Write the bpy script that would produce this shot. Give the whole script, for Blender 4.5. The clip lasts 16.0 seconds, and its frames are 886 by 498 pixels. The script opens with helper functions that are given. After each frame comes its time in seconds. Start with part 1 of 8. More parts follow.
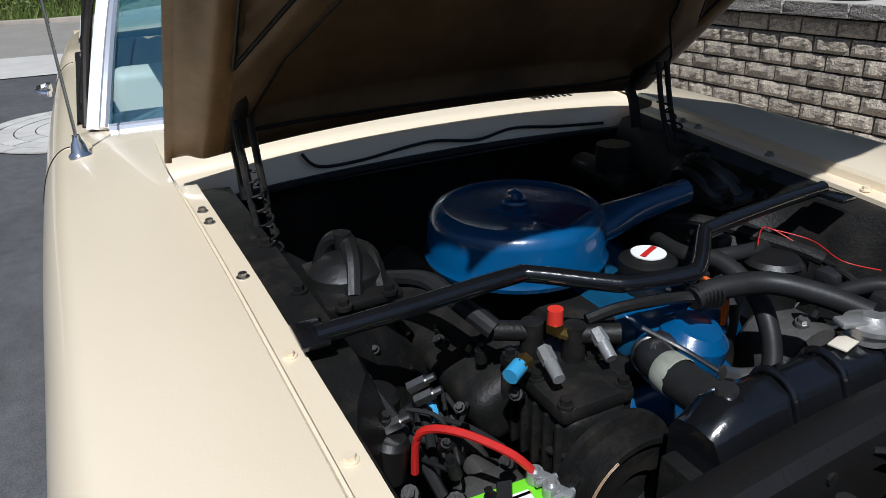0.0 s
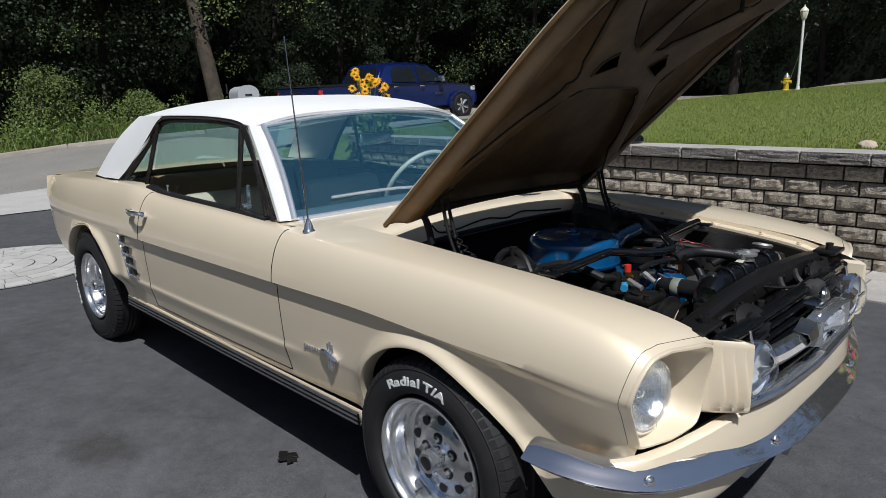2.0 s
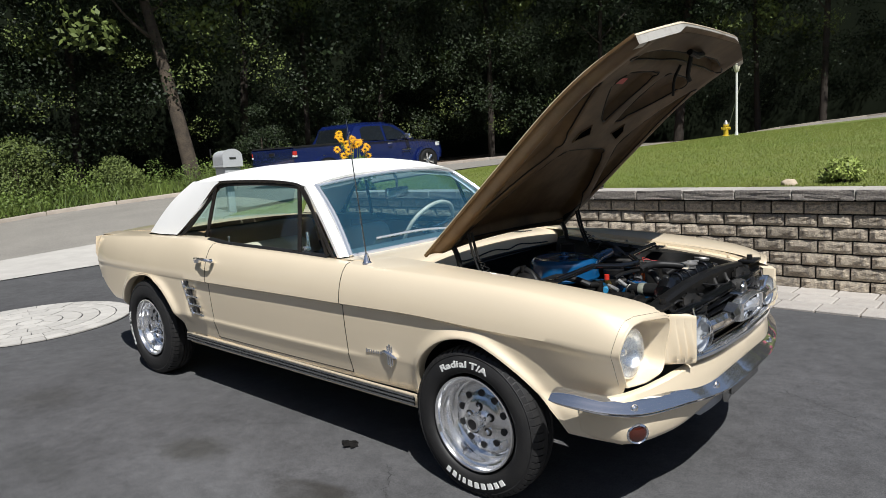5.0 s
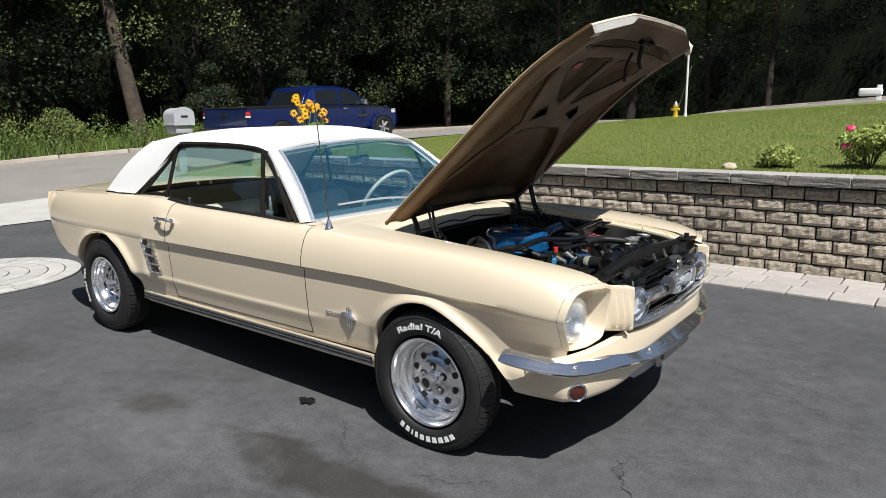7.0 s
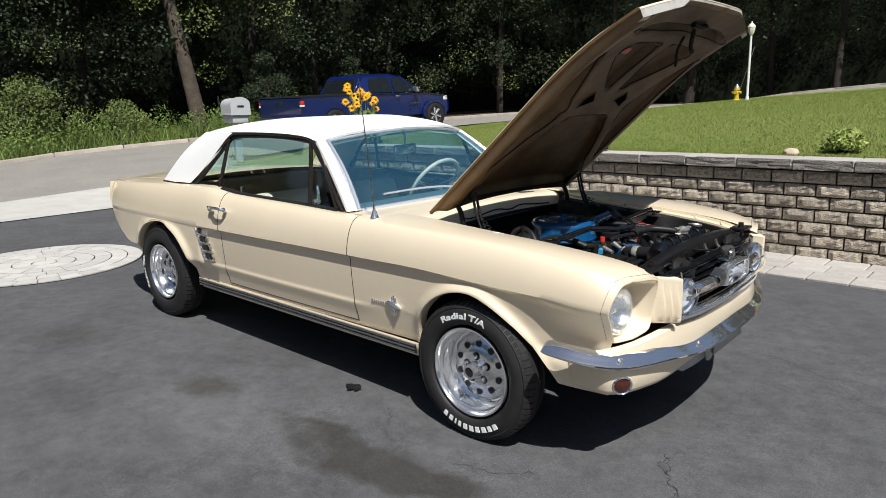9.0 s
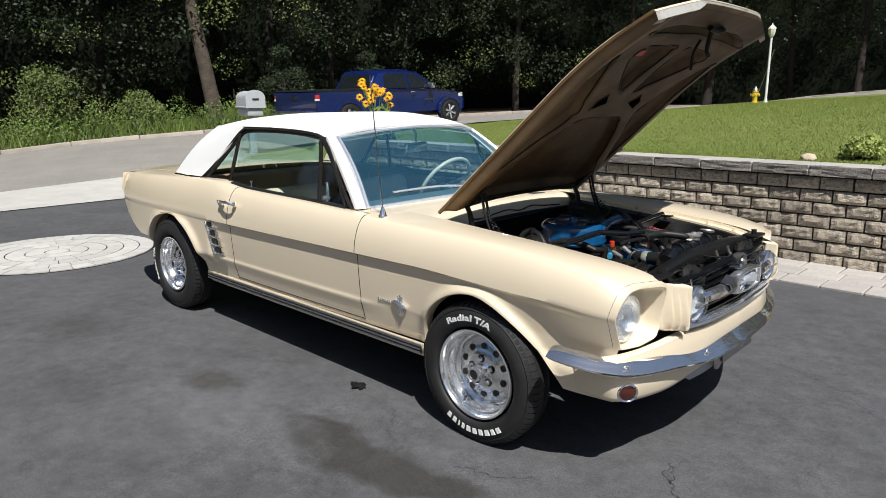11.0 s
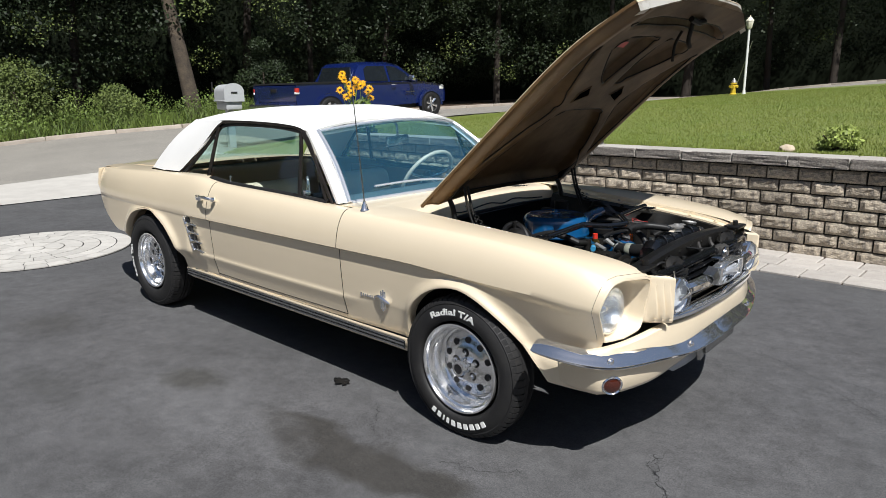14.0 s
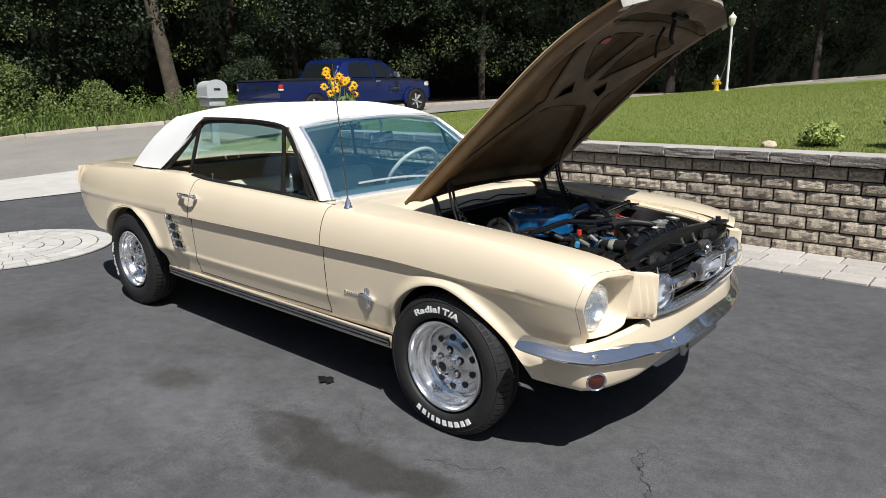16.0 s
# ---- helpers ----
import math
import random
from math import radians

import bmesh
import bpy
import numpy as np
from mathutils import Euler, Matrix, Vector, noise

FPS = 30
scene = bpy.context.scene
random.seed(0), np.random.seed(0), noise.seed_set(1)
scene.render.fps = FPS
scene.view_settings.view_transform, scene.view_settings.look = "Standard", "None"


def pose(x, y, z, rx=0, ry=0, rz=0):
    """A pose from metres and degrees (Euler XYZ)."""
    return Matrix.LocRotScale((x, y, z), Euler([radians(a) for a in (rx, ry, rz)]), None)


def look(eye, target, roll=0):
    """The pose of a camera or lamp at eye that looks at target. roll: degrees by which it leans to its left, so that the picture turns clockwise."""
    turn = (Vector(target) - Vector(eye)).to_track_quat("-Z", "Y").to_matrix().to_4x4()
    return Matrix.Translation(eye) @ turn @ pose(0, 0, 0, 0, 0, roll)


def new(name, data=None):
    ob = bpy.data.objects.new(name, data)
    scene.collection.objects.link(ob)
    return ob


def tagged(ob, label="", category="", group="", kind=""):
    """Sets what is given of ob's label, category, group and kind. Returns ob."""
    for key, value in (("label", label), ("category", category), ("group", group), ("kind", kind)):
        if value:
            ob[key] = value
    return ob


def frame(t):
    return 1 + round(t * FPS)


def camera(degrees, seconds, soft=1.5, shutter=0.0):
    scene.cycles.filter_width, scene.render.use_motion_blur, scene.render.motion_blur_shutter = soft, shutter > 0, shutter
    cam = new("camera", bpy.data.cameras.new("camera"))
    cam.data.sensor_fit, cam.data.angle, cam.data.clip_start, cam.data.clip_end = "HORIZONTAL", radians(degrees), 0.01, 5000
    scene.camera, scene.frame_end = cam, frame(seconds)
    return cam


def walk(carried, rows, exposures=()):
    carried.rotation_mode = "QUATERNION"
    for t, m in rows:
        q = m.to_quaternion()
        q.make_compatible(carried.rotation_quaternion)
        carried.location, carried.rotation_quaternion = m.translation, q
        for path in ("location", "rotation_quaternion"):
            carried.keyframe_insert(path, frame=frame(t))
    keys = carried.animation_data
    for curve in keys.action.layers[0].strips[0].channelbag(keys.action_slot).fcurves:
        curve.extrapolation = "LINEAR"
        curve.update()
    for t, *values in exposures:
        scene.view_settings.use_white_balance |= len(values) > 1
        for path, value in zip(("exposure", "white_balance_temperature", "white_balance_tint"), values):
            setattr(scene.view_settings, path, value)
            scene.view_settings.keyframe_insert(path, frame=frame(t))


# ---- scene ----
cam = camera(66.8, 16.0, soft=0.7)
PATH = [
    (0, (0.862, -0.606, 1.226), (-0.785, 0.181, 0.408), -2.1),
    (0.5, (1.0, -0.95, 1.244), (-0.587, 0.085, 0.603), 1.8),
    (0.8, (1.075, -1.162, 1.271), (-0.488, -0.057, 0.7), 0.7),
    (1, (1.096, -1.31, 1.282), (-0.459, -0.145, 0.807), 0.4),
    (1.5, (1.115, -1.632, 1.289), (-0.356, -0.365, 0.808), -1.6),
    (2, (1.253, -1.907, 1.292), (-0.151, -0.551, 0.853), -1.5),
    (2.5, (1.421, -2.169, 1.294), (0.034, -0.813, 0.806), -1.6),
    (3, (1.494, -2.284, 1.302), (0.07, -0.962, 0.829), -2.5),
    (3.5, (1.457, -2.434, 1.301), (0.043, -1.085, 0.877), -3.0),
    (4, (1.452, -2.6, 1.311), (0.06, -1.218, 0.916), -1.4),
    (4.5, (1.52, -2.626, 1.321), (0.163, -1.195, 0.988), -3.1),
    (4.7, (1.566, -2.624, 1.334), (0.217, -1.178, 1.033), -3.4),
    (6.8, (1.651, -2.783, 1.36), (0.423, -1.241, 1.023), -0.8),
    (7, (1.665, -2.768, 1.369), (0.446, -1.231, 0.981), -0.8),
    (7.5, (1.667, -2.736, 1.368), (0.372, -1.264, 0.974), -0.9),
    (8, (1.68, -2.729, 1.371), (0.356, -1.289, 0.957), -1.3),
    (8.5, (1.687, -2.742, 1.376), (0.356, -1.31, 0.954), -1.8),
    (10.8, (1.684, -2.701, 1.379), (0.333, -1.291, 0.951), 0.4),
    (11, (1.685, -2.705, 1.39), (0.326, -1.302, 0.957), -0.4),
    (11.5, (1.683, -2.723, 1.397), (0.331, -1.316, 0.955), 0.1),
    (12, (1.69, -2.691, 1.398), (0.345, -1.273, 0.973), -0.6),
    (12.5, (1.665, -2.682, 1.401), (0.303, -1.279, 0.984), -1.9),
    (13, (1.664, -2.678, 1.39), (0.319, -1.266, 0.948), -0.7),
    (13.5, (1.66, -2.679, 1.39), (0.33, -1.255, 0.936), -0.8),
    (14, (1.667, -2.69, 1.388), (0.35, -1.255, 0.935), -0.6),
    (14.5, (1.662, -2.704, 1.388), (0.371, -1.245, 0.936), -0.9),
    (15, (1.676, -2.692, 1.389), (0.394, -1.225, 0.936), -0.6),
    (15.5, (1.675, -2.68, 1.389), (0.388, -1.219, 0.932), -0.8),
    (16, (1.666, -2.676, 1.387), (0.381, -1.215, 0.924), -0.6),
]
walk(cam, [(t, look(eye, target, roll)) for t, eye, target, roll in PATH],
     [(0, 0.13, 5600, 10), (0.5, 0.03, 5550, 10), (1.0, -0.11, 5600, 10), (1.5, -0.13, 5650, 10), (2.0, -0.12, 5750, 10), (2.5, 0.05, 5950, 10), (3.5, 0.23, 6000, 10), (4.7, 0.28, 6050, 10), (7.0, 0.41, 6050, 10), (16, 0.43, 6050, 10)])

sun_dir = Vector((0.59, -0.36, 1.0)).normalized()
world = bpy.data.worlds.new("sky")
scene.world = world
world.use_nodes = True
wn = world.node_tree.nodes
sky = wn.new("ShaderNodeTexSky")
sky.sky_type = "NISHITA"
sky.sun_disc = False
sky.dust_density = 1.3
sky.ozone_density = 1.4
sky.sun_elevation = math.asin(sun_dir.z)
sky.sun_rotation = math.atan2(sun_dir.x, sun_dir.y)
wn["Background"].inputs[1].default_value = 0.045
world.node_tree.links.new(sky.outputs[0], wn["Background"].inputs[0])
sun_data = bpy.data.lights.new("sun", "SUN")
sun_data.energy = 5.0
sun_data.angle = radians(0.53)
sun_data.color = (1.0, 0.95, 0.87)
sun = new("sun", sun_data)
sun.rotation_mode = "QUATERNION"
sun.rotation_quaternion = sun_dir.to_track_quat("Z", "Y")


# ---- materials ----
def mk(name, col, rough=0.5, metal=0.0, var=0.12, scale=6.0, bump=0.0, bscale=150.0, coat=0.0, col2=None,
       spots=0.5, objvar=0.0, island=0.0, spec=0.5, rvar=0.0, coords="Object", contrast=0.25):
    """Procedural surface: two colours mixed by coarse and fine noise, with fine relief."""
    m = bpy.data.materials.new(name)
    m.use_nodes = True
    nt = m.node_tree
    b = nt.nodes["Principled BSDF"]
    col = tuple(col)
    if col2 is None:
        col2 = tuple(max(0.0, c * (1 - 2 * var)) for c in col)
    tc = nt.nodes.new("ShaderNodeTexCoord")
    n1 = nt.nodes.new("ShaderNodeTexNoise")
    n1.inputs["Scale"].default_value = scale
    n1.inputs["Detail"].default_value = 8
    n1.inputs["Roughness"].default_value = 0.65
    nt.links.new(tc.outputs[coords], n1.inputs["Vector"])
    ramp = nt.nodes.new("ShaderNodeMapRange")
    ramp.inputs[1].default_value = spots - contrast
    ramp.inputs[2].default_value = spots + contrast
    nt.links.new(n1.outputs["Fac"], ramp.inputs[0])
    mix = nt.nodes.new("ShaderNodeMix")
    mix.data_type = "RGBA"
    mix.inputs[6].default_value = (*col2, 1)
    mix.inputs[7].default_value = (*col, 1)
    nt.links.new(ramp.outputs[0], mix.inputs[0])
    out = mix.outputs[2]
    if objvar or island:
        src = nt.nodes.new("ShaderNodeObjectInfo").outputs["Random"] if objvar else nt.nodes.new("ShaderNodeNewGeometry").outputs["Random Per Island"]
        amt = objvar or island
        mr = nt.nodes.new("ShaderNodeMapRange")
        mr.inputs[3].default_value = 1 - amt
        mr.inputs[4].default_value = 1 + amt
        nt.links.new(src, mr.inputs[0])
        hs = nt.nodes.new("ShaderNodeHueSaturation")
        nt.links.new(mr.outputs[0], hs.inputs["Value"])
        nt.links.new(out, hs.inputs["Color"])
        out = hs.outputs[0]
    nt.links.new(out, b.inputs["Base Color"])
    b.inputs["Roughness"].default_value = rough
    b.inputs["Metallic"].default_value = metal
    b.inputs["Specular IOR Level"].default_value = spec
    if coat:
        b.inputs["Coat Weight"].default_value = coat
        b.inputs["Coat Roughness"].default_value = 0.06
    if rvar:
        rr = nt.nodes.new("ShaderNodeMapRange")
        rr.inputs[3].default_value = rough + rvar
        rr.inputs[4].default_value = max(0.02, rough - rvar)
        nt.links.new(n1.outputs["Fac"], rr.inputs[0])
        nt.links.new(rr.outputs[0], b.inputs["Roughness"])
    if bump:
        n2 = nt.nodes.new("ShaderNodeTexNoise")
        n2.inputs["Scale"].default_value = bscale
        n2.inputs["Detail"].default_value = 5
        nt.links.new(tc.outputs[coords], n2.inputs["Vector"])
        bp = nt.nodes.new("ShaderNodeBump")
        bp.inputs["Strength"].default_value = 1.0
        bp.inputs["Distance"].default_value = bump
        nt.links.new(n2.outputs["Fac"], bp.inputs["Height"])
        nt.links.new(bp.outputs[0], b.inputs["Normal"])
    return m


def glass(name, tint, rough=0.0, ior=1.6, sheen=(1, 1, 1), painted_sheen=0.0, film_col=(0.27, 0.47, 0.6)):
    """Thin pane: mostly clear tint with a glossy coat of reflection."""
    m = bpy.data.materials.new(name)
    m.use_nodes = True
    nt = m.node_tree
    nt.nodes.clear()
    o = nt.nodes.new("ShaderNodeOutputMaterial")
    tr = nt.nodes.new("ShaderNodeBsdfTransparent")
    tr.inputs[0].default_value = (*tint, 1)
    gl = nt.nodes.new("ShaderNodeBsdfGlossy")
    gl.inputs["Roughness"].default_value = rough
    gl.inputs[0].default_value = (*sheen, 1)
    lw = nt.nodes.new("ShaderNodeLayerWeight")
    lw.inputs[0].default_value = 0.5
    pw = nt.nodes.new("ShaderNodeMath")
    pw.operation = "POWER"
    pw.inputs[1].default_value = 4.0
    nt.links.new(lw.outputs["Facing"], pw.inputs[0])
    f0 = ((ior - 1) / (ior + 1)) ** 2
    ma = nt.nodes.new("ShaderNodeMath")
    ma.operation = "MULTIPLY_ADD"
    ma.inputs[1].default_value = 1 - f0
    ma.inputs[2].default_value = f0
    nt.links.new(pw.outputs[0], ma.inputs[0])
    mx = nt.nodes.new("ShaderNodeMixShader")
    nt.links.new(ma.outputs[0], mx.inputs[0])
    nt.links.new(tr.outputs[0], mx.inputs[1])
    nt.links.new(gl.outputs[0], mx.inputs[2])
    # flat colour film that paints reflected light into the pane
    if painted_sheen:
        df = nt.nodes.new("ShaderNodeBsdfDiffuse")
        df.inputs[0].default_value = (*film_col, 1)
        film = nt.nodes.new("ShaderNodeMixShader")
        film.inputs[0].default_value = painted_sheen
        nt.links.new(mx.outputs[0], film.inputs[1])
        nt.links.new(df.outputs[0], film.inputs[2])
        mx = film
    nt.links.new(mx.outputs[0], o.inputs[0])
    return m


cream = mk("cream_paint", (0.83, 0.705, 0.51), 0.42, 0.22, var=0.02, scale=3, coat=0.8, bump=0.0002, bscale=300)
white_vinyl = mk("white_vinyl", (0.82, 0.81, 0.78), 0.5, var=0.02, bump=0.0006, bscale=400)
white_paint = mk("white_paint", (0.8, 0.78, 0.74), 0.3, var=0.02, coat=0.4)
chrome = mk("chrome", (0.95, 0.955, 0.965), 0.05, 0.96, var=0.03, scale=20, rvar=0.03)
dull_chrome = mk("dull_chrome", (0.55, 0.55, 0.54), 0.25, 1.0, var=0.15, scale=30)
alloy = mk("polished_alloy", (0.93, 0.93, 0.93), 0.15, 0.92, var=0.05, scale=25, rvar=0.06)
black_paint = mk("black_paint", (0.009, 0.0085, 0.008), 0.4, var=0.2, scale=14, bump=0.0006, bscale=120, rvar=0.15)
black_gloss = mk("black_gloss", (0.007, 0.0075, 0.009), 0.16, var=0.2, scale=9, bump=0.0005, bscale=90, coat=0.5)
grimy_black = mk("grimy_black", (0.007, 0.007, 0.0065), 0.5, spec=0.22, col2=(0.02, 0.017, 0.014), scale=22, bump=0.0009, bscale=190, spots=0.42, contrast=0.12)
rubber = mk("rubber", (0.008, 0.008, 0.008), 0.46, spec=0.26, col2=(0.02, 0.02, 0.02), scale=20, bump=0.0002, bscale=260)
dusty_black = mk("dusty_black", (0.05, 0.047, 0.042), 0.7, col2=(0.016, 0.016, 0.016), scale=18, bump=0.001, bscale=140)
tyre_rubber = mk("tyre_rubber", (0.011, 0.011, 0.012), 0.6, spec=0.35, col2=(0.022, 0.021, 0.02), scale=14, bump=0.0008, bscale=160)
letter_white = mk("letter_white", (0.75, 0.75, 0.72), 0.6, var=0.05)
engine_blue = mk("engine_blue", (0.005, 0.07, 0.19), 0.26, var=0.18, scale=12, bump=0.0004, bscale=120, coat=0.5)
engine_cyan = mk("engine_cyan", (0.006, 0.06, 0.13), 0.4, var=0.25, scale=16, bump=0.0008, bscale=120)
red_plastic = mk("red_plastic", (0.6, 0.035, 0.02), 0.4, var=0.1)
red_cable = mk("red_cable", (0.5, 0.02, 0.015), 0.4, var=0.15, scale=30)
orange_wire = mk("orange_wire", (0.7, 0.13, 0.015), 0.4, var=0.1)
blue_plastic = mk("blue_plastic", (0.05, 0.28, 0.5), 0.45, var=0.1)
brass = mk("brass", (0.55, 0.36, 0.1), 0.35, 1.0, var=0.2, scale=40)
steel = mk("steel", (0.5, 0.49, 0.47), 0.35, 1.0, var=0.25, scale=40, rvar=0.1)
pale_cap = mk("pale_cap", (0.42, 0.42, 0.41), 0.32, 0.6, var=0.15, scale=60, bump=0.0006, bscale=200)
aluminium = mk("cast_aluminium", (0.48, 0.47, 0.45), 0.5, 0.8, var=0.2, scale=30, bump=0.0006, bscale=200)
lime = mk("lime_label", (0.2, 0.68, 0.02), 0.4, var=0.05)
flange_tan = mk("worn_flange", (0.17, 0.1, 0.038), 0.45, col2=(0.075, 0.042, 0.016), scale=9, bump=0.0008, bscale=90)
tan_primer = mk("tan_underside", (0.115, 0.073, 0.035), 0.58, spec=0.3, col2=(0.05, 0.031, 0.015), scale=5, bump=0.0008, bscale=70, spots=0.47, contrast=0.2, rvar=0.12)
worn_lip = mk("worn_lip", (0.5, 0.48, 0.43), 0.45, 0.3, col2=(0.26, 0.22, 0.16), scale=14, bump=0.0008, bscale=60, spots=0.42, contrast=0.12)
dark_trim = mk("dark_trim", (0.05, 0.042, 0.035), 0.25, 0.6, var=0.3, scale=10)
# the film's blue imitates sky mirrored in the glass
wind_glass = glass("tinted_glass", (0.68, 0.9, 0.97), ior=2.7, sheen=(0.7, 0.93, 1.0), painted_sheen=0.1, film_col=(0.06, 0.24, 0.38))
side_glass = glass("side_glass", (0.8, 0.9, 0.86))
# white film paints a bright, light-catching look into the lens
lens_glass = glass("lens_glass", (0.95, 0.97, 0.98), 0.02, ior=1.9, painted_sheen=0.1, film_col=(0.75, 0.78, 0.8))
seat_tan = mk("tan_vinyl", (0.4, 0.26, 0.155), 0.45, var=0.12, scale=12, bump=0.0006, bscale=300)
seat_ivory = mk("ivory_vinyl", (0.6, 0.54, 0.44), 0.45, var=0.05, bump=0.0006, bscale=300)
dash_blue = mk("dash_teal", (0.11, 0.15, 0.16), 0.5, var=0.1)
headliner = mk("headliner", (0.12, 0.1, 0.08), 0.8, var=0.1)
lamp_silver = mk("lamp_silver", (0.96, 0.97, 0.98), 0.2, 1.0, var=0.05, scale=40, bump=0.0025, bscale=70)
red_lens = mk("red_lens", (0.45, 0.03, 0.02), 0.15, var=0.05, coat=0.8)
amber_lens = mk("amber_lens", (0.06, 0.012, 0.006), 0.15, var=0.1, coat=0.8)
asphalt = mk("sealed_asphalt", (0.08, 0.0795, 0.081), 0.8, col2=(0.05, 0.0495, 0.0505), scale=0.9, bump=0.0007, bscale=170, spots=0.42, contrast=0.14, rvar=0.12)
road_asphalt = mk("old_asphalt", (0.255, 0.238, 0.208), 0.9, col2=(0.195, 0.183, 0.162), scale=1.2, bump=0.006, bscale=60)
# the unlit depth between the trees, put into a flat colour
woods_shade = mk("woods_shade", (0.006, 0.009, 0.005), 0.95, col2=(0.012, 0.016, 0.008), scale=0.8, spec=0.1)
concrete = mk("concrete", (0.5, 0.48, 0.44), 0.85, col2=(0.38, 0.36, 0.33), scale=2.5, bump=0.002, bscale=80)
kerb_stone = mk("kerb_concrete", (0.42, 0.37, 0.31), 0.9, col2=(0.25, 0.21, 0.17), scale=2.2, bump=0.006, bscale=40, objvar=0.1)
block_stone = mk("split_block", (0.47, 0.395, 0.29), 0.9, col2=(0.15, 0.135, 0.12), scale=30, bump=0.014, bscale=70, objvar=0.3, contrast=0.22)
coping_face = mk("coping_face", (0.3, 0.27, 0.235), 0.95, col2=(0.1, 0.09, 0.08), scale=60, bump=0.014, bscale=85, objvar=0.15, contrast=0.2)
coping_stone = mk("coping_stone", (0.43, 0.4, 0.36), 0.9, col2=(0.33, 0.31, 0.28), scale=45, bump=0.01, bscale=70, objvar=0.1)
paver_stone = mk("paver_stone", (0.43, 0.4, 0.36), 0.9, col2=(0.34, 0.31, 0.28), scale=9, bump=0.003, bscale=120, objvar=0.1)
circle_stone = mk("circle_stone", (0.5, 0.48, 0.44), 0.9, col2=(0.4, 0.38, 0.35), scale=9, bump=0.004, bscale=80, objvar=0.1)
soil = mk("soil", (0.06, 0.042, 0.028), 0.95, col2=(0.14, 0.09, 0.055), scale=4, bump=0.02, bscale=30)
turf = mk("turf", (0.12, 0.175, 0.03), 0.9, col2=(0.17, 0.19, 0.045), scale=0.6, bump=0.03, bscale=60, spots=0.55)
grass_blade = mk("grass_blade", (0.14, 0.2, 0.026), 0.6, col2=(0.205, 0.22, 0.045), scale=0.8, island=0.16)
# darkened leaf copy: the woods' shade is put into its green
leaf_shade = mk("leaf_shade", (0.009, 0.018, 0.0055), 0.6, col2=(0.02, 0.03, 0.009), scale=0.5, island=0.5, spec=0.25)
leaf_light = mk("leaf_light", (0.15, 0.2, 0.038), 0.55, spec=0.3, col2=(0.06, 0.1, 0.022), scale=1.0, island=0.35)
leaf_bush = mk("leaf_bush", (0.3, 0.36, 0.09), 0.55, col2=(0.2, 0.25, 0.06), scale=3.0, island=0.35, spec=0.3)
# lighter leaf copy: sunlight is put into its green
leaf_sunlit = mk("leaf_sunlit", (0.135, 0.17, 0.045), 0.6, col2=(0.06, 0.085, 0.022), scale=1.0, island=0.35, spec=0.25)
bark = mk("bark", (0.095, 0.072, 0.048), 0.95, col2=(0.025, 0.02, 0.015), scale=5, bump=0.03, bscale=22)
# darker copy of bark: woodland shade put into the trunks' colour
bark_shade = mk("bark_shade", (0.04, 0.031, 0.022), 0.95, col2=(0.018, 0.014, 0.011), scale=5, bump=0.03, bscale=22)
petal = mk("petal_yellow", (0.85, 0.47, 0.01), 0.5, var=0.1)
petal_pink = mk("petal_pink", (0.55, 0.04, 0.12), 0.5, var=0.1)
flower_eye = mk("flower_eye", (0.04, 0.02, 0.01), 0.8)
truck_blue = mk("truck_blue", (0.006, 0.014, 0.085), 0.2, var=0.05, coat=0.8)
black_plastic = mk("black_plastic", (0.012, 0.012, 0.013), 0.55, var=0.15, scale=20, bump=0.0008, bscale=200)
dark_glass = mk("dark_glass", (0.012, 0.015, 0.018), 0.06, var=0.0)
grey_plastic = mk("grey_plastic", (0.43, 0.44, 0.45), 0.5, var=0.05, scale=10)
hydrant_yellow = mk("hydrant_yellow", (0.65, 0.45, 0.03), 0.5, var=0.1, scale=20)
lamp_white = mk("lamp_white", (0.75, 0.75, 0.72), 0.4, var=0.05)
frosted = mk("frosted_globe", (0.72, 0.68, 0.55), 0.3, var=0.05)
pebble = mk("boulder", (0.55, 0.45, 0.33), 0.9, var=0.12, scale=8, bump=0.01, bscale=20)
oil_black = mk("oil_spot", (0.012, 0.011, 0.01), 0.5, var=0.2, scale=30)
bright_trim = mk("bright_trim", (0.82, 0.85, 0.9), 0.24, 0.7, var=0.08, scale=25, rvar=0.06)
bowl_silver = mk("bowl_silver", (0.88, 0.89, 0.9), 0.3, 0.55, var=0.12, scale=50, bump=0.002, bscale=80)
# flat black for the unlit inside of the hood slots
slot_shade = mk("slot_shade", (0.002, 0.002, 0.002), 1.0, spec=0.0, var=0.1)
clear_lens = glass("clear_lens", (0.97, 0.98, 0.99), 0.0, ior=1.55)
crack_dark = mk("crack_dark", (0.035, 0.035, 0.036), 0.9, var=0.2, scale=30)


# ---- mesh helpers ----
def link(name, me, material, parent=None, label=""):
    ob = new(name, me)
    if material:
        me.materials.append(material)
    if parent:
        ob.parent = parent
    if label:
        ob["label"] = label
    return ob


def part(name, bm, material, parent=None, label="", smooth=35):
    """Links a bmesh as one mesh object under a thing or a part."""
    lim = radians(smooth)
    bm.normal_update()
    for f in bm.faces:
        f.smooth = smooth > 0
    for e in bm.edges:
        if len(e.link_faces) == 1 or (len(e.link_faces) == 2 and e.calc_face_angle(0) > lim):
            e.smooth = False
    me = bpy.data.meshes.new(name)
    bm.to_mesh(me)
    bm.free()
    return link(name, me, material, parent, label)


def thing(name, label, category, group="", loc=(0, 0, 0), kind=""):
    ob = new(name)
    ob.location = loc
    return tagged(ob, label, category, group, kind)


